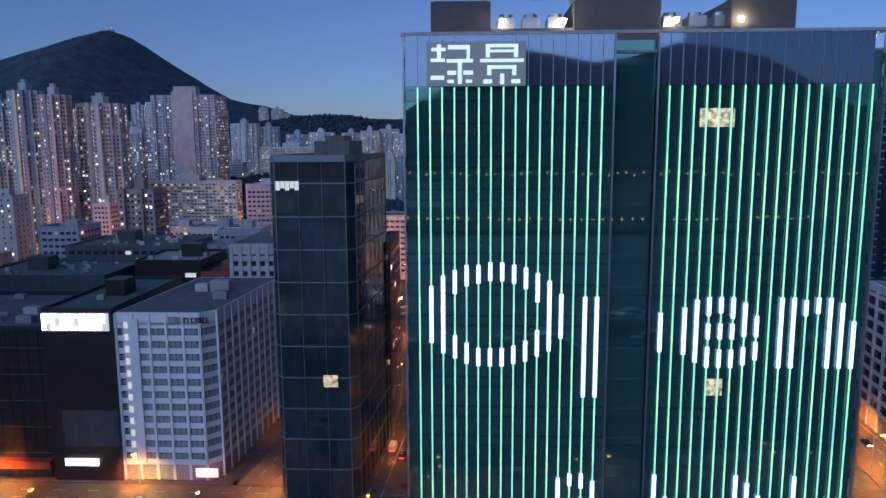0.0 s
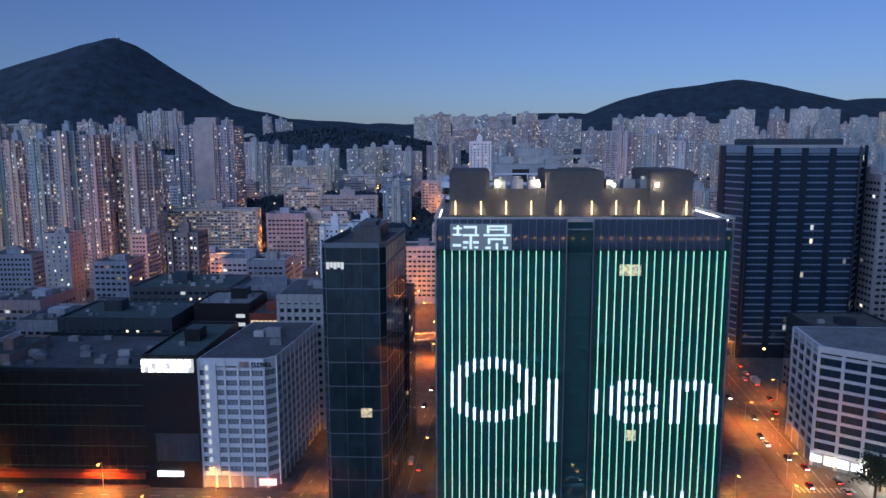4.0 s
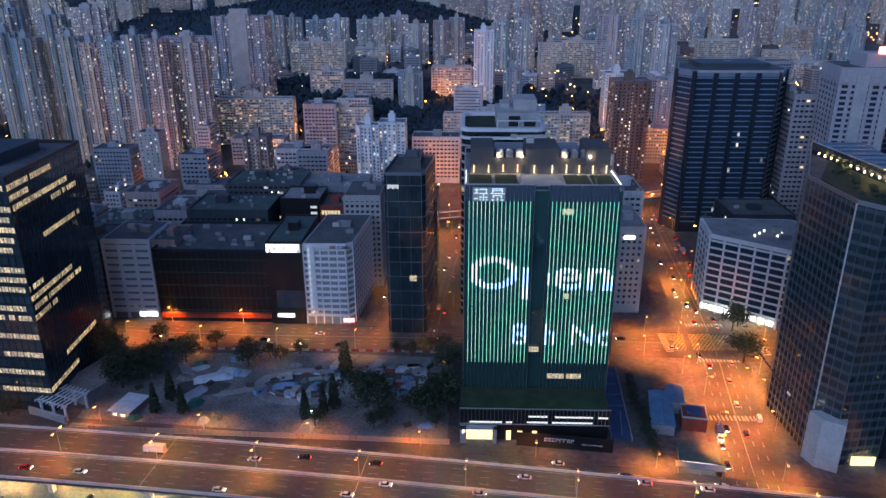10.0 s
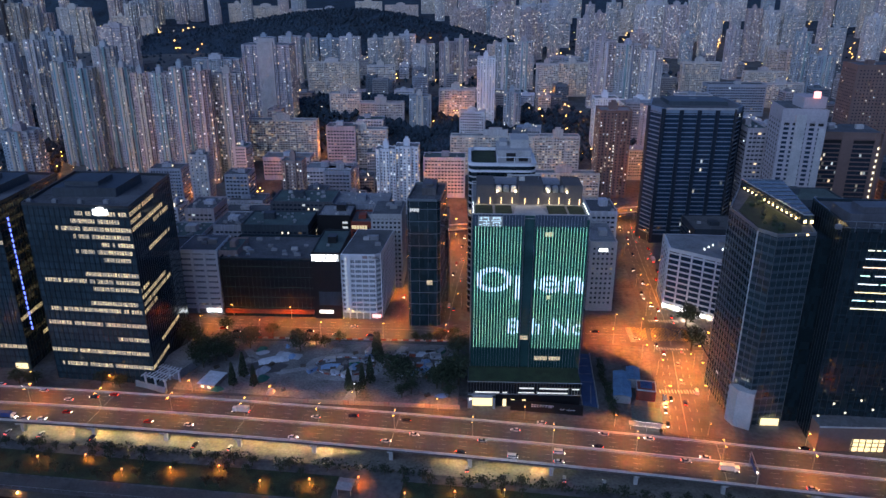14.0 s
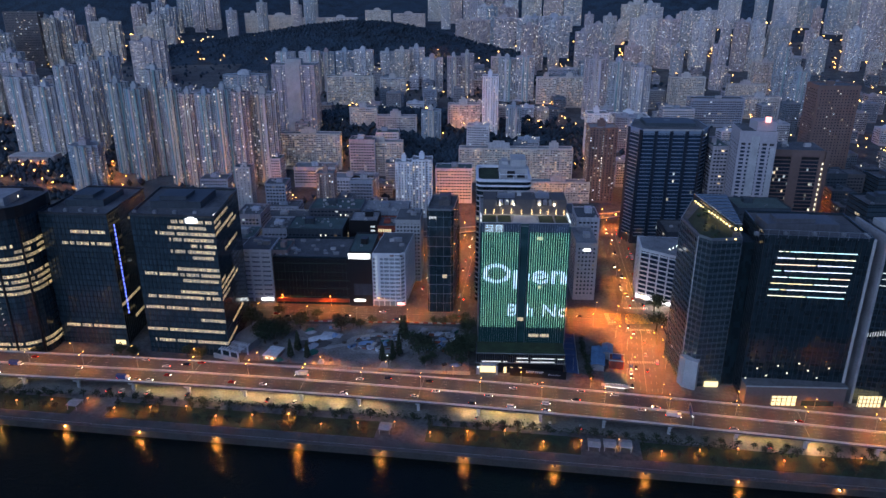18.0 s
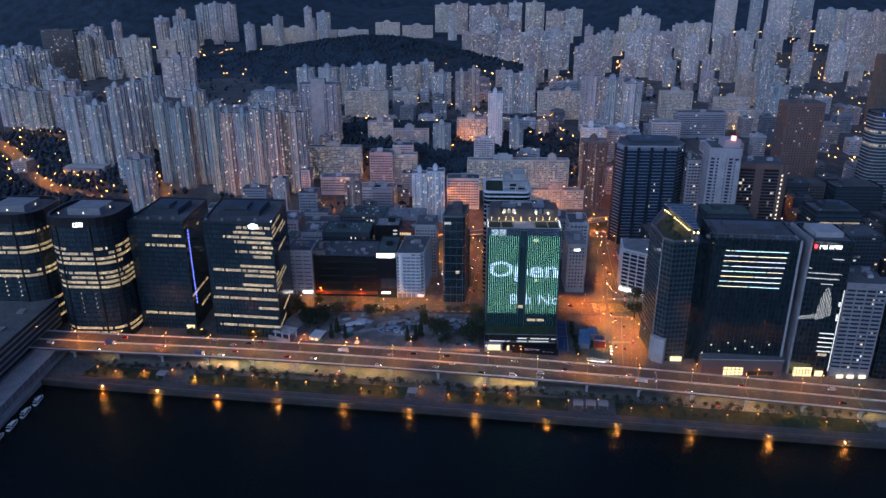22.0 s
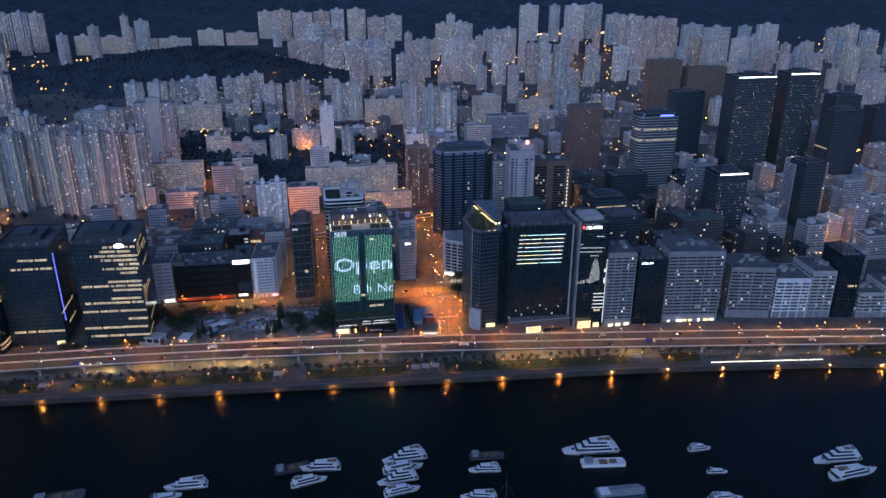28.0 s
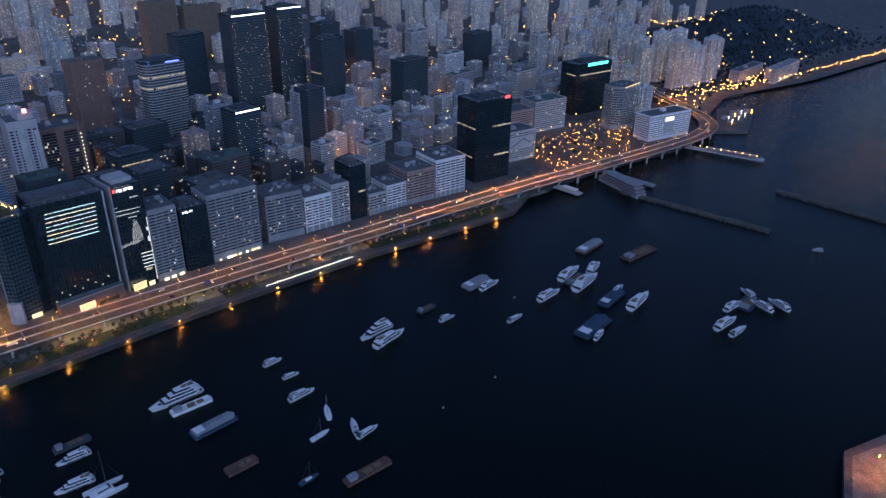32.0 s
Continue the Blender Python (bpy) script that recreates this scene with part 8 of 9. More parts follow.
def plant(kinds, spots):
    first = set()
    for x, y, z in spots:
        k = rnd.randrange(len(kinds))
        m = pose(x, y, z, 0, 0, rnd.uniform(0, 360))
        if k not in first:
            first.add(k)
            kinds[k].matrix_basis = m
        else:
            ob = copy_thing(kinds[k], m)
            s = rnd.uniform(.85, 1.2)
            ob.matrix_basis = m @ Matrix.Diagonal((s, s, s, 1))
    for k in range(len(kinds)):
        if k not in first:
            kinds[k].matrix_basis = pose(spots[0][0] + 6 * k, spots[0][1] + 3, spots[0][2])


row = []
for a, b in ((-345, -290), (-258, -95), (-58, 26), (66, 232), (268, 298), (442, 630)):
    x = a
    while x < b:
        for off in (13, 24):
            if rnd.random() < .7:
                row.append((x + rnd.uniform(-1, 1), shore(x) + off + rnd.uniform(-1.6, 1.6), .16))
        x += rnd.uniform(6.5, 10)
for x in range(-330, 640, 9):
    if rnd.random() < .7:
        pass
        row.append((x, shore(x) + 30 + rnd.uniform(-1, 1), .05))
row += [(45.5 + .05 * k + rnd.uniform(-.8, .8), -24 + 3.4 * k, .05) for k in range(17)]
plant(small, row)
plant(big, [(-182, 28, 0), (-187, 20, 0), (-178, 36, 0), (-192, 30, 0), (-134, 41, 0), (-204, 44, 0), (-45, 2, 0), (-36, 6, 0), (-176, 28, 0), (-166, 44, 0), (-42, 6, 0), (-48, 2, 0), (-38, 14, 0), (-66, 2, 0), (-72, 8, 0), (107, 52, .1), (113, 86, .1), (118, 92, .1), (-37, 40, 0)])
plant(mid, [(-120, 47, 0), (-126, 50, 0), (-237, -2, 0), (-226, -4, 0), (-67, -8, 0), (-62, -4, 0), (-41, -7, 0), (-92, -7, 0), (-188, 66, 0), (-112, 54, 0), (-64, 56, 0), (-56, 54, 0), (-48, 57, 0), (-40, 60, 0), (-156, 60, 0), (-140, 58, 0), (860, -80, 0), (880, -96, 0), (900, -70, 0), (925, -110, 0), (948, -86, 0), (962, -120, 0), (985, -100, 0), (1005, -150, 0), (890, -130, 0), (930, -150, 0), (970, -160, 0), (850, -110, 0), (-285, -2, 0), (-275, -4, 0), (-345, -6, 0)])
plant(tall, [(-163, 0, 0), (-151, 0, 0), (-97, -2, 0), (-87, 36, 0), (-86, 6, 0), (-84, 30, 0), (-160, 10, 0), (-90, 2, 0)])

# shrubs in front of the yard beneath the highway
g = Geo()
for x, y, dx, dy in along(HW, 1.5):
    if not -345 < x < 735 or noise.noise((x / 14, 3.1, .4)) < -.22:
        continue
    cx, cy, s = x + (18.5 + rnd.uniform(-1, 1)) * dy, y - (18.5 + rnd.uniform(-1, 1)) * dx, rnd.uniform(1.0, 1.9)
    for k in range(12):
        p = Vector((cx + rnd.gauss(0, .7), cy + rnd.gauss(0, .8), .3 + abs(rnd.gauss(.9, .8)) * s))
        a = Vector((rnd.gauss(0, 1), rnd.gauss(0, 1), rnd.gauss(0, .6))).normalized() * .5
        b = a.cross(Vector((rnd.gauss(0, 1), rnd.gauss(0, 1), rnd.gauss(0, 1)))).normalized() * .36
        g.poly([p - a, p - b, p + a, p + b])
part("shrub_border", g, LEAF, label="dense dark shrubs bordering the yard beneath the highway", kind="stuff")["category"] = "shrubs"

# woods on the hills
g = Geo()
cnt = 0
while cnt < 14500:
    u = rnd.random() if cnt < 9000 else 2 if cnt < 10500 else 3
    if u < .35:
        x, y = -360 + rnd.gauss(0, 240), 1420 + rnd.gauss(0, 130)
    elif u < .55:
        x, y = -170 + rnd.gauss(0, 95), 640 + rnd.gauss(0, 55)
    elif u < .62:
        x, y = 60 + rnd.gauss(0, 45), 605 + rnd.gauss(0, 45)
    elif u < .70:
        x, y = -95 + rnd.gauss(0, 42), 540 + rnd.gauss(0, 42)
    elif u < .78:
        x, y = rnd.uniform(-350, 350), rnd.uniform(480, 1250)
    elif u < .86:
        x, y = rnd.uniform(-900, -60), rnd.uniform(150 if rnd.random() < .5 else 300, 520)
        if rnd.random() < .6:
            x, y = rnd.uniform(-1000, -500), rnd.uniform(250, 700)
        if min(math.hypot(x - a, y - b) for a, b in HILLROAD + UPROAD) < 13:
            continue
        if x > -430 and y < 300:
            continue
    elif u == 3:
        x, y = rnd.uniform(-1050, -500), rnd.uniform(230, 700)
        if min(math.hypot(x - a, y - b) for a, b in HILLROAD + UPROAD) < 14:
            cnt += 1
            continue
    elif u > 1:
        x = 1850 + rnd.gauss(0, 260)
        y = shore(x) + rnd.uniform(60, 520)
    elif u < .93:
        x, y = 1600 + rnd.gauss(0, 160), -60 + rnd.gauss(0, 90)
    else:
        x, y = rnd.uniform(-1200, 1500), rnd.uniform(900, 2000)
    cnt += 1
    if not free(x - 3, x + 3, y - 3, y + 3) or y < shore(x) + 20 or on_street(x, y, 4):
        continue
    z, s = land(x, y), rnd.uniform(2.5, 5.5)
    if y > 1100:
        z -= s * .75
    i = len(g.v)
    g.v += [(x + s * rnd.uniform(.6, 1.2), y, z + s), (x, y + s * rnd.uniform(.6, 1.2), z + s * .9), (x - s * rnd.uniform(.6, 1.2), y, z + s * 1.1), (x, y - s * rnd.uniform(.6, 1.2), z + s * .8), (x + rnd.uniform(-1, 1), y, z + s * rnd.uniform(1.7, 2.3)), (x, y, z - 1)]
    g.f += [(i + a, i + (a + 1) % 4, i + 4) for a in range(4)] + [(i + (a + 1) % 4, i + a, i + 5) for a in range(4)]
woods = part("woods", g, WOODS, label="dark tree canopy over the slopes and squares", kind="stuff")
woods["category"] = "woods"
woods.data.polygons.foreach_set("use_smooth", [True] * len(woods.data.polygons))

# antenna on the peak
ant = thing("hilltop_mast", "thin radio mast on the mountain top", "mast", -1350, 2598, 496)
part("mast", Geo().tube(0, 0, 0, 42, 1.6, .5, 6), STEEL, ant)
part("hut", Geo().box(-14, 8, -6, 6, 0, 12), GREY, ant)

# ---------------------------------------------------------------- vacant plot and small buildings
site = thing("vacant_plot", "sandy construction plot with paths, tarpaulins and heaps", "building site", kind="structure")
part("sand", Geo().poly([(-196, -11, .06), (-36, -18, .06), (-35, 52, .06), (-110, 56, .06), (-196, 52, .06)]), SITE, site)
for cx, cy, r in ((-105, 26, 15), (-150, 22, 12), (-62, 30, 13)):
    pts = [(cx + r * math.cos(k * .42) * (1 + .15 * math.sin(k * 2.1)), cy + r * .6 * math.sin(k * .42)) for k in range(15)]
    part("bare_patch", Geo().prism(pts, .04, .14), PAVING, site, "pale trodden patch")
rnd = random.Random(15)
TARP = [material("blue_tarpaulin", (.20, .32, .50), .6, grain=.2), material("grey_tarpaulin", (.42, .45, .50), .7, grain=.2), material("green_tarpaulin", (.03, .16, .12), .7, grain=.2), material("white_sheet", (.66, .70, .75), .7, grain=.2)]
for k in range(64):
    x, y = rnd.uniform(-182, -40), rnd.uniform(-6, 46)
    if k > 34:
        x, y = rnd.gauss(-105, 9) if k % 2 else rnd.uniform(-72, -42), rnd.gauss(24, 6) if k % 2 else rnd.uniform(10, 46)
    s, hgt = rnd.uniform(1.5, 5), rnd.uniform(.7, 2.4)
    kind = rnd.choice(("material_heap", "tarpaulin_heap", "pallet_stack", "site_cabin"))
    ob = thing(kind, {"material_heap": "low heap of rubble on the sandy plot", "tarpaulin_heap": "heap under a crumpled tarpaulin", "pallet_stack": "stack of boards and pallets on the plot", "site_cabin": "small site cabin with a flat roof"}[kind], kind.replace("_", " "), x, y, .06, rnd.uniform(0, 90))
    if kind in ("material_heap", "tarpaulin_heap"):
        n = 9
        pts = [(s * math.cos(6.283 * i / n) * rnd.uniform(.7, 1.2), s * .7 * math.sin(6.283 * i / n) * rnd.uniform(.7, 1.2)) for i in range(n)]
        g = Geo()
        g.v += [(px, py, 0) for px, py in pts] + [(px * .5, py * .5, hgt * rnd.uniform(.8, 1.1)) for px, py in pts] + [(0, 0, hgt * 1.15)]
        g.f += [(i, (i + 1) % n, n + (i + 1) % n, n + i) for i in range(n)] + [(n + i, n + (i + 1) % n, 2 * n) for i in range(n)]
        part("mound", g, SITE if kind == "material_heap" else rnd.choice(TARP), ob)
    elif kind == "pallet_stack":
        for j in range(4):
            part("board", Geo().box(-1.6, 1.6, -1 + .1 * j, 1 + .1 * j, .3 * j, .3 * j + .22), BARK, ob)
    else:
        part("cabin_wall", Geo().box(-3, 3, -1.3, 1.3, 0, 2.5), rnd.choice(TARP), ob)
        part("cabin_roof", Geo().box(-3.15, 3.15, -1.45, 1.45, 2.5, 2.65), STEEL, ob)
        part("window", Geo().box(-1.8, -.6, -1.36, -1.28, 1.1, 1.9), CARGLASS, ob)
# trodden loop road round the middle of the plot, its barrier and the tracks that lead to it
TRACK = material("trodden_gravel", (.36, .35, .34), .95, grain=.25, size=3)
loop = [(-104 + 21 * math.cos(.2618 * k), 24 + 13.5 * math.sin(.2618 * k)) for k in range(25)]
part("loop_track", ribbon(Geo(), loop, 2.6, -2.6, .10, .05), TRACK, site, "pale trodden loop track")
part("side_track", ribbon(Geo(), [(-96, -12), (-94, -2), (-90, 10)], 3, -3, .11, .05), TRACK, site, "pale trodden track")
part("side_track", ribbon(Geo(), [(-125, 22), (-140, 16), (-156, 26), (-168, 44)], 2.4, -2.4, .11, .05), TRACK, site, "pale trodden track")
part("side_track", ribbon(Geo(), [(-84, 30), (-74, 40), (-70, 50)], 2.4, -2.4, .11, .05), TRACK, site, "pale trodden track")
ring = thing("loop_barrier", "low red and white barrier round the loop track", "barrier")
for k in range(0, 24, 1):
    a = .2618 * k
    part("barrier_block", Geo().box(-1.5, 1.5, -.2, .2, 0, .9), TARP[3] if k % 2 else REDPANEL, ring).matrix_basis = pose(-104 + 17.5 * math.cos(a), 24 + 10.5 * math.sin(a), .08, 0, 0, math.degrees(math.atan2(10.5 * math.cos(a), -17.5 * math.sin(a))))
for x, y, r, sx, sy in ((-148, 30, 20, 9, 4), (-140, 36, -15, 8, 3.4), (-152, 16, 60, 7, 3.5), (-112, 24, 10, 6, 3), (-98, 26, 80, 6, 2.4), (-60, 40, 0, 8, 3), (-56, 28, 90, 7, 3), (-64, 20, 0, 9, 3)):
    ob = thing("tarpaulin_sheet", "long heap under a crumpled pale tarpaulin sheet", "tarpaulin", x, y, .08, r)
    g, n, m = Geo(), 7, 5
    g.v = [(sx * (i / (n - 1) - .5) * 2, sy * (j / (m - 1) - .5) * 2, (1.9 * math.sin(math.pi * i / (n - 1)) ** .5 * math.sin(math.pi * j / (m - 1)) if 0 < i < n - 1 and 0 < j < m - 1 else 0) * rnd.uniform(.6, 1.2)) for i in range(n) for j in range(m)]
    g.f = [(i * m + j, (i + 1) * m + j, (i + 1) * m + j + 1, i * m + j + 1) for i in range(n - 1) for j in range(m - 1)]
    part("cloth", g, rnd.choice((TARP[3], TARP[1], TARP[0], TARP[3])), ob)
for k in range(14):
    ob = thing("site_container", "small painted steel container on the plot", "container", -70 + 5.4 * (k % 6), 14 + 11 * (k // 6) + (k * 5) % 3, .08, (k * 37) % 24 - 12)
    part("box", Geo().box(-2, 2, -1.1, 1.1, 0, 2.3), (TARP[3], TARP[0], GREY, REDPANEL, TARP[1])[k % 5], ob)
    part("roof_rib", Geo().box(-2.05, 2.05, -1.15, 1.15, 2.3, 2.42), STEEL, ob)
work = thing("work_lamp", "white work lamp on a mast over the plot", "lamp", -93, -7, .08)
part("mast", Geo().tube(0, 0, 0, 7, .12, .08, 6), STEEL, work)
part("lamp_head", Geo().box(-.5, .5, -.3, .3, 7, 7.3), G_SIGN, work, "bright white lamp head")
li = new("lamp_light", lamp_light("work_light", 5000, (.85, .92, 1.0), .3))
li.parent = work
li.location = (0, 0, 6.8)
# hoarding along the harbour-front street
HOARD = material("site_hoarding_paint", (.40, .36, .32), .7, grain=.25, size=2)
fence = thing("plot_hoarding", "pale orange-lit hoarding panels along the plot", "fence")
for k in range(48):
    x = -186 + k * 3.15
    p = part("hoarding_panel", Geo().box(0, 3.05, -.06, .06, 0, 2.6), HOARD if (k * 5) % 7 else PINK, fence)
    p.matrix_basis = pose(x, -13.2 - (x + 186) * .033, 0, 0, 0, -2)
fence2 = thing("plot_barrier", "white site barrier along the cross street", "fence")
for k in range(40):
    part("barrier_panel", Geo().box(0, 3.4, -.06, .06, 0, 1.2), MARK if k % 2 else REDPANEL, fence2).matrix_basis = pose(-180 + k * 3.6, 57.5, 0)
# pavilion with a white pergola
pav = thing("pergola_pavilion", "low concrete pavilion with a white pergola frame", "pavilion", -204, 10, 0, -20)
part("wall", Geo().box(-9, 9, -2, 36, 0, 5), GREY, pav)
part("roof", Geo().box(-9.4, 9.4, -2.4, 36.4, 5, 5.5), ROOFPALE, pav)
part("front_wall", Geo().box(-9, 12, -16, -15, 0, 3.4), LIGHTGREY, pav)
for x in (-7, 0, 7):
    for y in (-14, -3.2):
        part("post", Geo().box(x + 4 - .4, x + 4 + .4, y - .4, y + .4, 0, 7.2), WHITE, pav)
for k in range(8):
    part("rafter", Geo().box(-4 + k * 2.2, -3.6 + k * 2.2, -16, -1, 7.5, 8.0), WHITE, pav)
for y in (-14, -8.6, -3.2):
    part("beam", Geo().box(-4.6, 12.4, y - .3, y + .3, 7.1, 7.5), WHITE, pav)
shed = thing("site_office", "long low site office with a pale sheet roof", "cabin", -176, 2, 0, -12)
part("wall", Geo().box(-5, 5, -6, 8, 0, 3), PINK, shed)
part("roof", Geo().prism([(-5.4, -6.4), (5.4, -6.4), (5.4, 8.4), (-5.4, 8.4)], 3, 3.25), TARP[3], shed)
part("window", Geo().box(-3, -1, -6.1, -5.98, 1, 2.2).box(1, 3, -6.1, -5.98, 1, 2.2), G_SHOP, shed)
# sheds between the podium and the avenue
BLUEROOF = material("blue_sheet_roof", (.12, .24, .40), .6, grain=.25, size=2)
for x, y, w, d, h, r in ((55, 4, 9, 26, 4.5, -10), (63, 14, 7, 14, 5.2, -10)):
    ob = thing("blue_roof_shed", "long shed with a weathered blue sheet roof", "shed", x, y, 0, r)
    part("wall", Geo().box(-w / 2, w / 2, -d / 2, d / 2, 0, h), GREY, ob)
    part("roof", Geo().poly([(-w / 2 - .4, -d / 2 - .4, h), (0, -d / 2 - .4, h + 1.2), (0, d / 2 + .4, h + 1.2), (-w / 2 - .4, d / 2 + .4, h)]).poly([(0, -d / 2 - .4, h + 1.2), (w / 2 + .4, -d / 2 - .4, h), (w / 2 + .4, d / 2 + .4, h), (0, d / 2 + .4, h + 1.2)]), BLUEROOF, ob)
ob = thing("brick_pump_house", "small orange-brown pump house with a plant deck", "hut", 67, -1, 0, -10)
part("wall", Geo().box(-5, 5, -5, 5, 0, 6), REDPANEL, ob)
part("parapet", Geo().box(-5.1, 5.1, -5.1, -4.8, 6, 6.8).box(-5.1, 5.1, 4.8, 5.1, 6, 6.8).box(-5.1, -4.8, -4.8, 4.8, 6, 6.8).box(4.8, 5.1, -4.8, 4.8, 6, 6.8), LIGHTGREY, ob)
part("plant", Geo().box(-3, 3, -2, 3, 6.05, 7.4).tube(0, 0, 7.4, 8, .8, .8, 8), BLUEPAINT, ob)
ob = thing("lit_pavilion", "glowing white pavilion with a green roof", "pavilion", 62, -25, 0, -10)
part("wall", Geo().box(-7, 7, -6, 6, 0, 3.6), LIGHTGREY, ob)
part("lit_window", Geo().box(-6.4, 6.4, -6.15, -6.02, .6, 3.2).box(7.02, 7.15, -5, 5, .6, 3.2), G_SIGN, ob, "bright window strip")
part("roof", Geo().box(-7.6, 7.6, -6.6, 6.6, 3.6, 4.3), ROOFGREEN, ob)
part("canopy", Geo().box(-9, 9, -10, -6.6, 3.2, 3.5), LIGHTGREY, ob)
for x in (-8, 0, 8):
    part("canopy_post", Geo().tube(x, -9.5, 0, 3.2, .12, .12, 6), STEEL, ob)
# promenade shelters
for x, n in ((46, 3), (-76, 1), (252, 1), (-275, 1)):
    for k in range(n):
        ob = thing("promenade_shelter", "small dark promenade shelter with a curved roof", "shelter", x + 9 * k - 9, shore(x) + 19, .1, -6)
        part("roof", Geo().poly([(-3.6, -4, 3.4), (3.6, -4, 3.4), (3.6, 0, 4.3), (-3.6, 0, 4.3)]).poly([(-3.6, 0, 4.3), (3.6, 0, 4.3), (3.6, 4, 3.4), (-3.6, 4, 3.4)]).box(-3.6, 3.6, -4, 4, 3.2, 3.35), GREY, ob)
        for px in (-3, 3):
            for py in (-3.4, 3.4):
                part("post", Geo().tube(px, py, 0, 3.3, .15, .15, 6), STEEL, ob)
# line of white lights on the promenade
strip = thing("promenade_light_row", "long row of small white lights on the promenade", "lights")
for k in range(36):
    x = 308 + k * 2.97
    part("light", Geo().box(x, x + 1.1, shore(x) + 7.0, shore(x) + 7.5, .11, .8), G_SIGN, strip)
# railing lights on the promenade
rail = thing("promenade_railing", "low steel railing along the sea wall", "railing")
g = Geo()
for x in range(-400, 640, 4):
    g.beam((x, shore(x) + .9, .35), (x, shore(x) + .9, 1.4), .08)
part("post", g, STEEL, rail, kind="stuff")
part("top_rail", ribbon(Geo(), [(x, shore(x) + .9) for x in range(-400, 641, 10)], .05, -.05, 1.45, .08), STEEL, rail)

# ---------------------------------------------------------------- cargo terminal on its pier
term = thing("cargo_terminal", "huge grey cargo terminal shed on a harbour pier", "warehouse", -452, -130, 0, 4)
part("wall", Geo().box(-52, 52, -140, 140, -3, 28), DARKWALL, term)
part("roof", Geo().box(-52.6, 52.6, -140.6, 140.6, 28, 28.8), ROOF, term)
for k in range(4):
    for j in range(8):
        part("roof_vent", Geo().box(-42 + 25 * k, -36 + 25 * k, -130 + 34 * j, -122 + 34 * j, 28.8, 30), STEEL, term)
for k in range(5):
    part("wall_band", Geo().box(52, 52.5, -139, 139, 4 + 5 * k, 5.4 + 5 * k), LIGHTGREY, term)
part("apron", Geo().box(52.6, 78, -150, 110, -5, .6), LIGHTGREY, term, "concrete quay")
part("gallery", Geo().box(60, 74, -20, 104, .6, 8).box(58, 76, -20, 104, 8, 8.6), GREY, term, "two-storey quay gallery")
for k in range(16):
    part("gallery_post", Geo().box(74, 74.5, -18 + 8 * k, -17.4 + 8 * k, .6, 8), LIGHTGREY, term)

# ---------------------------------------------------------------- breakwaters, piers and a lit headland
ROCK = material("breakwater_rock", (.12, .11, .10), .95, grain=.4, size=3, bump=.5)
for i, (a, b) in enumerate((((806, -262), (815, -462)), ((960, -420), (940, -640)))):
    g = Geo()
    pts = [(a[0] + (b[0] - a[0]) * k / 20, a[1] + (b[1] - a[1]) * k / 20) for k in range(21)]
    ribbon(g, pts, 5, -5, -1.2, 5)
    ribbon(g, pts, 2.2, -2.2, -.4, 2)
    tagged(part("breakwater", g, ROCK, label="long low rock breakwater in the harbour", kind="structure"), category="breakwater")
    g = Geo()
    for k in range(160):
        u = rnd.random()
        x, y, s = a[0] + (b[0] - a[0]) * u + rnd.uniform(-7, 7), a[1] + (b[1] - a[1]) * u, rnd.uniform(.8, 2.0)
        g.tube(x, y, -4.6, -3.4 + s * rnd.uniform(.4, 1.4), s * 1.2, s * .5, 5)
    part("rock", g, ROCK, label="loose rocks along the breakwater", kind="stuff")["category"] = "rocks"
pier = thing("ferry_pier", "long narrow ferry pier with orange lamps", "pier", 1056, -250, 0, 9)
part("deck", Geo().box(-7, 7, -110, 10, -1, .5), LIGHTGREY, pier)
part("canopy", Geo().box(-5, 5, -100, -20, 4.2, 4.7), GREY, pier)
for k in range(9):
    for px in (-5, 5):
        part("pier_leg", Geo().tube(px, -105 + 13 * k, -7, 4.2, .5, .5, 6), GREY, pier)
    part("lamp", Geo().box(-.6, .6, -100 + 11 * k, -99 + 11 * k, 4.8, 5.5), G_ORANGE, pier)
pier2 = thing("landing_stage", "short floodlit landing stage", "pier", 756, -192, 0, -4)
part("deck", Geo().box(-6, 6, -36, 6, -1.5, .4), LIGHTGREY, pier2)
part("shelter", Geo().box(-5, 5, -30, -6, 3.2, 3.6), WHITE, pier2)
for k in range(4):
    part("post", Geo().tube(-4.5, -29 + 7 * k, -5, 3.2, .2, .2, 6).tube(4.5, -29 + 7 * k, -5, 3.2, .2, .2, 6), STEEL, pier2)
part("lamp", Geo().box(-4, 4, -26, -25, 2.7, 3.1).box(-4, 4, -14, -13, 2.7, 3.1), G_HALL, pier2)
jet = thing("restaurant_jetty", "plank jetty beside the floating restaurant", "jetty", 858, -196, 0, -3)
part("deck", Geo().box(-5, 5, -90, 4, -2, .4), GREY, jet)
rest = thing("floating_restaurant", "pink-lit three-deck floating restaurant moored at the jetty", "boat", 822, -250, -4, 70)
part("hull", Geo().prism([(-44, -9), (36, -9), (46, 0), (36, 9), (-44, 9)], -1, 4), GREY, rest)
# Pink lighting on the deckhouses is put into their base colour.
PINKLIT = material("pink_lit_tint", (.24, .15, .18), .6, grain=.15, size=3)
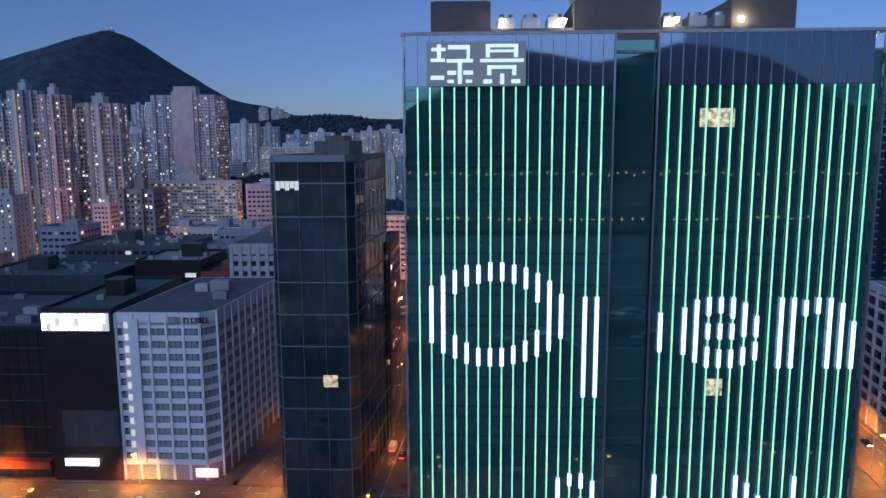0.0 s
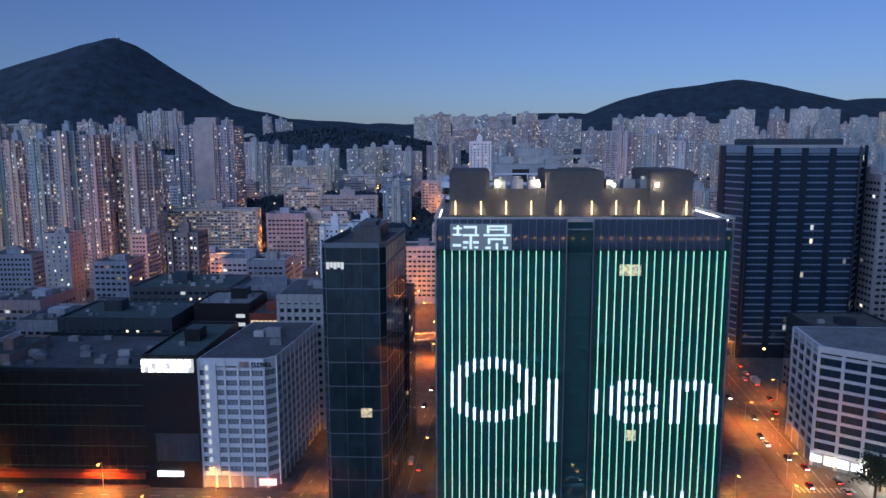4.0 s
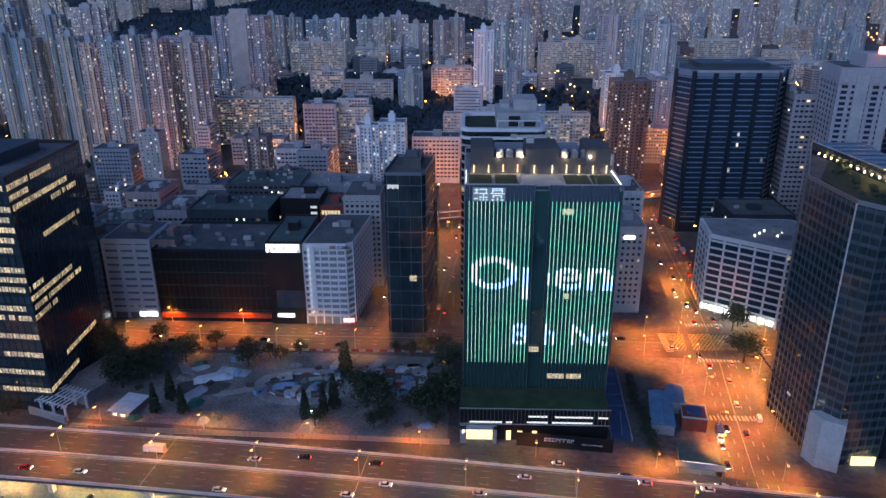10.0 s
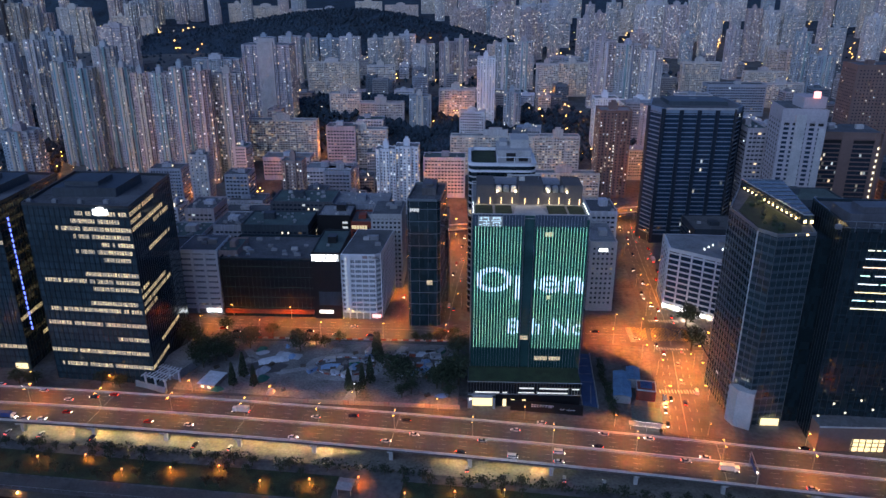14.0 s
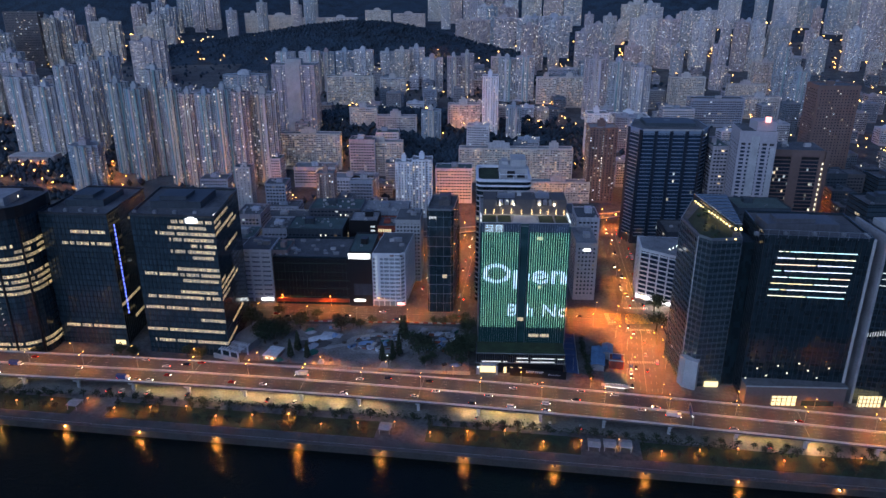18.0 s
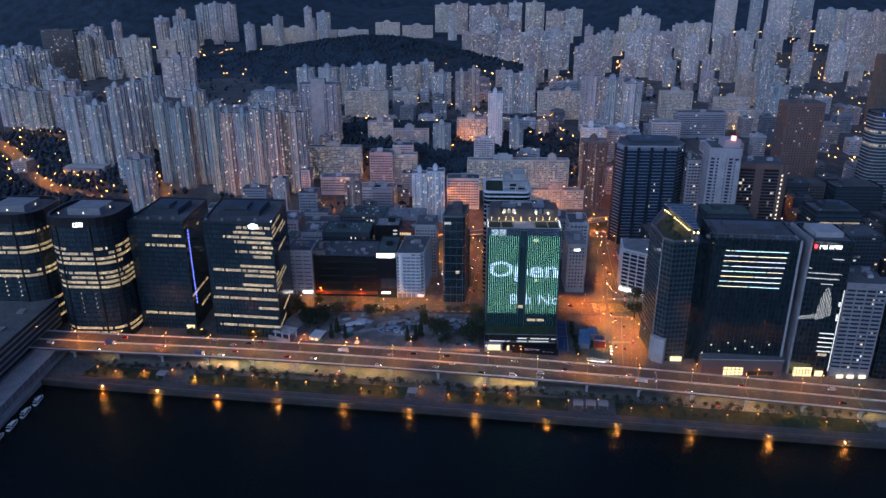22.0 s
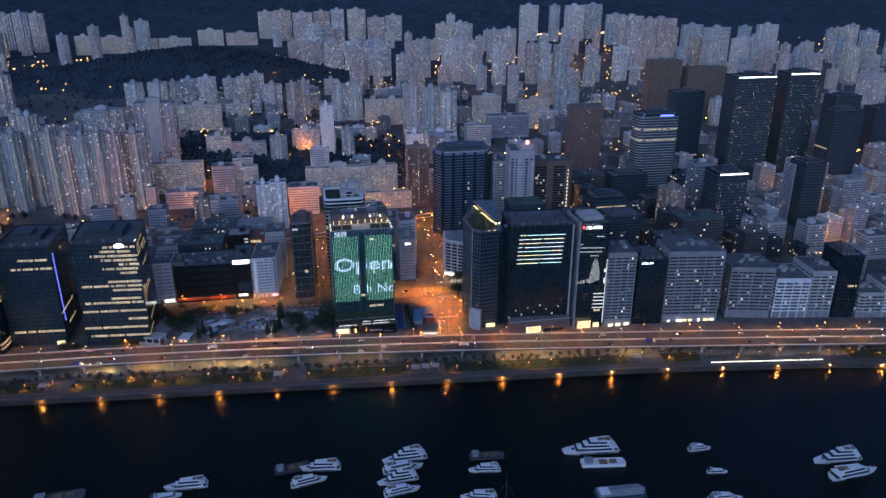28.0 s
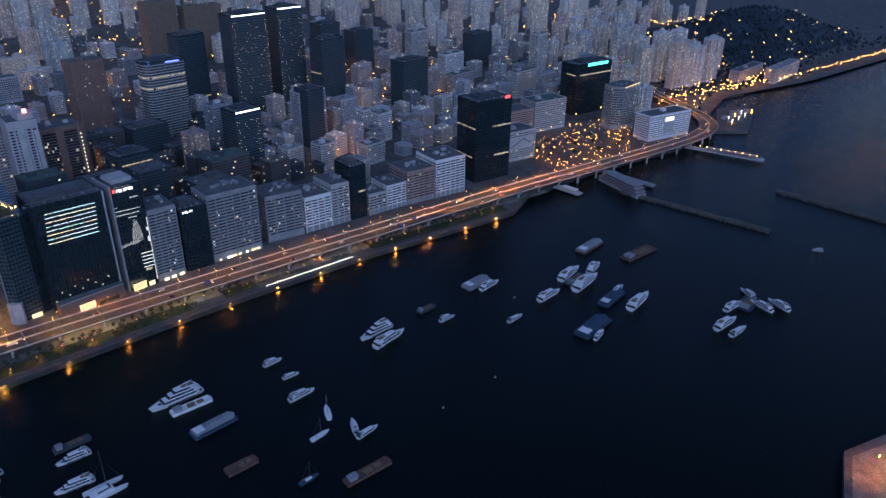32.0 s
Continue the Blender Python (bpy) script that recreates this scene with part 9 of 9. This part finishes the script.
for k in range(3):
    part("deck_house", Geo().prism([(-42 + 3 * k, -8.4 + k * .6), (32 - 4 * k, -8.4 + k * .6), (38 - 4 * k, 0), (32 - 4 * k, 8.4 - k * .6), (-42 + 3 * k, 8.4 - k * .6)], 4 + 4 * k, 7.4 + 4 * k), PINKLIT, rest)
    part("deck_rim", Geo().prism([(-43 + 3 * k, -9), (33 - 4 * k, -9), (39.5 - 4 * k, 0), (33 - 4 * k, 9), (-43 + 3 * k, 9)], 7.4 + 4 * k, 8 + 4 * k), GREY, rest)
    part("window_band", Geo().box(-38 + 3 * k, 28 - 4 * k, -8.7 + k * .6, -8.42 + k * .6, 5 + 4 * k, 6.4 + 4 * k), glow("dim_pink_window", (1, .45, .4), .35), rest)
head = thing("lit_headland", "small dark headland with an orange floodlit court", "headland", 450, -655, 0, kind="structure")
part("land", Geo().prism([(-60, -8), (-2, 8), (40, -10), (140, -60), (60, -160), (-120, -120), (-90, -40)], -7, 1.5), SOIL, head)
part("court", Geo().prism([(-48, -10), (-4, 2), (34, -16), (20, -60), (-50, -50)], 1.5, 1.7), SITE, head, "floodlit sandy court")
for x, y in ((-14, -14), (14, -28)):
    part("mast", Geo().tube(x, y, 1.5, 18, .3, .2, 6), STEEL, head)
    li = new("court_light", lamp_light("court_light", 52000, (1, .26, .06), 1.0))
    li.parent = head
    li.location = (x, y, 18)
    part("lamp_head", Geo().box(x - 1, x + 1, y - .4, y + .4, 18, 18.8), G_ORANGE, head)
plot = thing("open_lot", "orange-lit open parking lot by the highway", "car park", kind="structure")
part("surface", Geo().poly([(800, -104, .05), (892, -190, .05), (1000, -190, .05), (1066, -138, .05), (1000, -60, .05), (850, -40, .05)]), ASPHALT, plot)
low = thing("harbour_yard", "low lit yard on reclaimed ground beyond the curve", "yard", 1300, -330, 0, kind="structure")
part("land", Geo().prism([(-130, 90), (16, 150), (70, 120), (60, 96), (-90, 50)], -6, .6), SOIL, low)
for k in range(7):
    part("shed", Geo().box(-60 + 15 * k, -48 + 15 * k, 92 + (k * 17) % 24, 100 + (k * 17) % 24, .6, 5), GREY, low)
    part("lamp", Geo().tube(-60 + 15 * k, 90 + (k * 13) % 26, .6, 8, .4, .7, 5), G_SIGN if k % 3 else G_ORANGE, low)

# ---------------------------------------------------------------- boats in the typhoon shelter
BOATWHITE = material("boat_gelcoat", (.84, .84, .85), .35, grain=.06, size=2)
BOATGLASS = material("boat_window", (.02, .03, .045), .1, grain=0)
COVER = material("grey_boat_cover", (.30, .31, .33), .85, grain=.15, size=2)
BLUETARP = material("blue_deck_tarpaulin", (.045, .085, .13), .8, grain=.25, size=1.5)
RUST = material("rusty_barge", (.16, .085, .07), .9, grain=.3, size=2)
TEAK = material("teak_deck", (.22, .15, .09), .8, grain=.2, size=1)


def hull(L, W, H, sheer=.35, n=10):
    """A pointed hull with flared sides, bow towards +x."""
    g = Geo()
    rows = []
    for k in range(n + 1):
        u = k / n
        w = W / 2 * (1 if u < .5 else max(.03, 1 - ((u - .5) / .5) ** 2.2))
        w *= .9 + .1 * min(1, u * 6)
        x = -L / 2 + L * u
        top = H * (1 + sheer * u ** 2)
        rows.append([(x - (.06 * L * u), -w * .55, -.6), (x, -w, top), (x, w, top), (x - (.06 * L * u), w * .55, -.6)])
    for r in rows:
        g.v += r
    for k in range(n):
        a, b = 4 * k, 4 * k + 4
        for j in range(3):
            g.f.append((a + j, b + j, b + j + 1, a + j + 1))
    g.f.append((0, 1, 2, 3))
    return g


def shaped(x0, x1, w, z0, z1, rake=.4, taper=.75):
    g = Geo()
    g.v += [(x0, -w / 2, z0), (x1, -w / 2 * taper, z0), (x1, w / 2 * taper, z0), (x0, w / 2, z0), (x0 + .1, -w / 2 * .92, z1), (x1 - rake, -w / 2 * taper * .85, z1), (x1 - rake, w / 2 * taper * .85, z1), (x0 + .1, w / 2 * .92, z1)]
    g.f += [(3, 2, 1, 0), (4, 5, 6, 7), (0, 1, 5, 4), (1, 2, 6, 5), (2, 3, 7, 6), (3, 0, 4, 7)]
    return g


def motor_yacht(L, decks, label):
    root = thing("motor_yacht", label, "yacht")
    W, H = L * .24 + .6, L * .07 + .3
    part("hull", hull(L, W, H), BOATWHITE, root)
    part("hull_window", Geo().box(-L * .3, L * .2, -W / 2 - .03, -W / 2 + .3, H * .55, H * .75).box(-L * .3, L * .2, W / 2 - .3, W / 2 + .03, H * .55, H * .75), BOATGLASS, root)
    z = H + .05
    a, b = -L * .40, L * .26
    dh = max(1.6, min(2.4, L * .075))
    for k in range(decks):
        house = part("deckhouse", shaped(a, b, W * (.86 - .1 * k), z, z + dh, L * .05, .7), BOATWHITE, root)
        part("window_band", shaped(a + L * .03, b + .06, W * (.88 - .1 * k), z + dh * .24, z + dh * .82, L * .022, .72), BOATGLASS, house, "dark window band")
        part("deck_overhang", shaped(a - L * .06, b - L * .03, W * (.92 - .1 * k), z + dh, z + dh + .18, .3, .7), BOATWHITE, root)
        z += dh + .18
        a += L * .05
        b -= L * .11
    part("radar_arch", Geo().beam((a + L * .05, -W * .22, z), (a + L * .02, -W * .2, z + 1.4), .22).beam((a + L * .05, W * .22, z), (a + L * .02, W * .2, z + 1.4), .22).beam((a + L * .02, -W * .22, z + 1.4), (a + L * .02, W * .22, z + 1.4), .25), BOATWHITE, root)
    part("mast", Geo().tube(a + L * .02, 0, z + 1.4, z + 3.2, .1, .04, 6), STEEL, root)
    part("sun_deck", shaped(a - L * .10, a + L * .12, W * (.70 - .1 * decks), z + .01, z + .10, .2, .8), TEAK if L > 24 else COVER, root, "brown deck mat" if L > 24 else "grey deck cover")
    part("canopy", shaped(-L * .47, -L * .36, W * .8, H + 2.0, H + 2.12, .1, .95), COVER if decks > 1 else BLUETARP, root, "cloth awning over the stern")
    part("aft_deck", Geo().box(-L * .48, -L * .38, -W * .42, W * .42, H + .02, H + .1), TEAK, root)
    part("foredeck_hatch", shaped(L * .27, L * .36, W * .3, H * 1.18, H * 1.24, .3, .7), BOATGLASS, root, "dark hatch on the foredeck")
    # Solid dark box takes the place of shade in the open cockpit.
    part("cockpit_shade", Geo().box(-L * .46, -L * .41, -W * .36, W * .36, H + .1, H + 1.0), BOATGLASS, root, "dark box standing for the shade in the cockpit behind the saloon")
    part("bow_rail", Geo().beam((L * .2, -W * .4, H * 1.6), (L * .46, 0, H * 1.9), .06).beam((L * .2, W * .4, H * 1.6), (L * .46, 0, H * 1.9), .06), STEEL, root)
    return root


def sail_boat(L, label, twin=False):
    root = thing("sailing_catamaran" if twin else "sailing_boat", label, "sailing boat")
    W = L * (.5 if twin else .28)
    if twin:
        for s in (-1, 1):
            p = part("hull", hull(L, W * .26, L * .08), BOATWHITE, root)
            p.location.y = s * W * .36
        part("bridge_deck", shaped(-L * .4, L * .18, W * .8, L * .07, L * .11, .5, .9), BOATWHITE, root)
        part("cabin", shaped(-L * .25, L * .1, W * .5, L * .11, L * .19, L * .06, .7), BOATWHITE, root)
        part("cabin_window", shaped(-L * .22, L * .11, W * .52, L * .13, L * .165, L * .04, .72), BOATGLASS, root)
    else:
        part("hull", hull(L, W, L * .09), BLUETARP if L < 17 else BOATWHITE, root)
        part("cabin", shaped(-L * .2, L * .15, W * .5, L * .09, L * .15, L * .06, .6), BOATWHITE, root)
    part("mast", Geo().tube(L * .04, 0, L * .08, L * (1.3 if twin else 1.05), .22 if twin else .16, .1, 6), FRAME, root)
    part("boom", Geo().beam((L * .04, 0, L * .24), (-L * .36, 0, L * .22), .25), COVER, root)
    part("stay", Geo().beam((L * .04, 0, L * 1.03), (L * .47, 0, L * .1), .06).beam((L * .04, 0, L * 1.03), (-L * .45, 0, L * .1), .06), STEEL, root)
    part("spreader", Geo().beam((L * .04, -W * .16, L * .6), (L * .04, W * .16, L * .6), .08), STEEL, root)
    return root


def barge(L, W, mat, label, cover=None, cabin=True):
    root = thing("covered_barge" if cover else "barge", label, "barge")
    part("hull", Geo().prism([(-L / 2, -W / 2 + .5), (-L / 2 + .6, -W / 2), (L / 2 - 1, -W / 2), (L / 2, -W / 4), (L / 2, W / 4), (L / 2 - 1, W / 2), (-L / 2 + .6, W / 2), (-L / 2, W / 2 - .5)], -.6, 1.5), mat, root)
    part("bulwark", Geo().box(-L / 2 + .4, L / 2 - 1.2, -W / 2, -W / 2 + .2, 1.5, 2.2).box(-L / 2 + .4, L / 2 - 1.2, W / 2 - .2, W / 2, 1.5, 2.2), mat, root)
    if cover:
        z = 4.4
        part("cover", Geo().poly([(-L * .46, -W * .5, 3.4), (L * .40, -W * .5, 3.4), (L * .48, 0, z), (-L * .46, 0, z)]).poly([(-L * .46, 0, z), (L * .48, 0, z), (L * .40, W * .5, 3.4), (-L * .46, W * .5, 3.4)]).poly([(-L * .46, -W * .5, 3.4), (-L * .46, 0, z), (-L * .46, W * .5, 3.4), (-L * .46, W * .5, 1.6), (-L * .46, -W * .5, 1.6)]), cover, root)
        for k in range(5):
            x = -L * .44 + L * .2 * k
            part("cover_post", Geo().box(x, x + .15, -W * .48, -W * .48 + .15, 1.5, 3.5).box(x, x + .15, W * .48 - .15, W * .48, 1.5, 3.5), STEEL, root)
    if cabin:
        part("wheelhouse", Geo().box(-L * .42, -L * .26, -W * .3, W * .3, 1.5, 4.4).box(-L * .44, -L * .24, -W * .34, W * .34, 4.4, 4.6), COVER if not cover else BOATWHITE, root)
        part("wheelhouse_window", Geo().box(-L * .262, -L * .255, -W * .26, W * .26, 3.0, 4.0), BOATGLASS, root)
    part("deck_cargo", Geo().box(-L * .1, L * .08, -W * .3, W * .25, 1.5, 2.6).box(L * .14, L * .3, -W * .2, W * .3, 1.5, 2.2), TEAK, root)
    return root


SEA = -4.0


def moor(ob, x, y, ang, z=SEA):
    ob.matrix_basis = pose(x, y, z + .25, 0, 0, ang)
    return ob


moor(motor_yacht(44, 3, "long white three-deck motor yacht at its mooring"), 150, -233, 176)
moor(barge(33, 8, BOATWHITE, "flat blue-white work boat beside the big yacht", cabin=True), 155, -248, -8)
moor(barge(36, 11, BLUETARP, "barge under a pale grey cover with a blue side", COVER), 154, -282, -3)
moor(motor_yacht(24, 2, "white two-deck motor cruiser with dark windows"), 66, -240, 174)
moor(motor_yacht(26, 2, "white motor cruiser moored beside the catamaran"), 55, -268, 170)
moor(sail_boat(27, "large white sailing catamaran with a tall mast", True), 68, -287, -6)
moor(barge(26, 7, DARKWALL, "dark low work barge with a small wheelhouse"), 72, -224, -6)
for x, y, L, d, a in ((234, -246, 18, 2, -5), (233, -273, 15, 1, -12), (223, -301, 24, 2, -6), (226, -361, 19, 2, 60), (229, -373, 20, 1, -2), (327, -277, 38, 3, 178), (329, -294, 38, 2, 2), (392, -308, 18, 2, -10), (471, -297, 28, 2, -2), (437, -356, 20, 1, -5),
                      (496, -355, 33, 2, -5), (550, -344, 40, 2, 4), (545, -368, 46, 3, 2), (580, -356, 30, 3, 8), (548, -428, 42, 2, 3), (556, -400, 22, 2, 6), (467, -431, 20, 2, 10), (604, -502, 28, 2, -10), (640, -502, 22, 2, 60), (624, -522, 26, 2, 75), (638, -534, 26, 2, 70), (567, -510, 34, 2, -9), (562, -524, 26, 1, -9),
                      (-52, -216, 30, 2, 175), (-60, -230, 26, 2, 8), (10, -217, 34, 3, 184), (8, -228, 30, 2, 4), (2, -240, 30, 3, 186), (4, -252, 26, 2, 5), (-146, -219, 30, 2, 180), (22, -273, 8, 1, -5), (-158, -228, 22, 1, 4)):
    moor(motor_yacht(L, d, ("white open motor boat" if d == 1 else "white two-deck motor cruiser with dark windows" if d == 2 else "white three-deck motor yacht with long window bands")), x, y, a)
moor(sail_boat(17.5, "small sailing boat with a yellow-covered boom and tall mast"), 223, -333, 60)
moor(sail_boat(17, "white sailing boat with its sails furled"), 202, -350, -1)
moor(sail_boat(16, "dark-hulled sailing boat with a thin mast"), 168, -380, -5)
moor(barge(24, 9, RUST, "low rusty brown barge at anchor", cabin=False), 144, -334, -6)
moor(barge(38, 8, RUST, "long rusty red barge with a pale deck"), 201, -404, -8)
moor(barge(22, 7, DARKWALL, "dark grey tug-like work boat"), 391, -281, -4)
moor(barge(34, 13, COVER, "wide barge under a pale grey cover", COVER), 466, -283, -2)
moor(barge(40, 12, BLUETARP, "work barge with blue tarpaulins between yachts", BLUETARP), 536, -404, 2)
moor(barge(46, 16, BLUETARP, "broad barge under blue tarpaulins", BLUETARP), 476, -419, 2)
moor(barge(30, 14, DARKWALL, "dark pontoon between moored yachts"), 545, -356, 4)
moor(barge(44, 13, RUST, "rusty work barge with a crane deck", COVER), 625, -323, 0)
moor(barge(52, 14, RUST, "long rusty dredging barge"), 649, -373, -8)
moor(barge(30, 16, DARKWALL, "dark mooring pontoon among cruisers"), 620, -510, 0)
moor(barge(34, 8, DARKWALL, "long low ferry-like boat at anchor"), -231, -214, 4)
moor(barge(26, 8, DARKWALL, "dark work boat beside white cruisers"), -72, -212, 8)
moor(motor_yacht(12, 1, "small motor launch under way"), 800, -522, 120)
for x, y in ((290, -395), (350, -400), (470, -330)):
    b = thing("mooring_buoy", "small pale mooring buoy on the dark water", "buoy", x, y, SEA)
    part("float", Geo().tube(0, 0, -.4, .6, 1.0, .9, 10).tube(0, 0, .6, 1.1, .9, .3, 10), LIGHTGREY, b)
    part("post", Geo().tube(0, 0, 1.1, 2.2, .08, .08, 6), STEEL, b)
for k in range(12):
    moor(motor_yacht(13, 1, "small white launch tied up at the cargo quay"), -366 - .08 * k, -100 - 16 * k, 94)
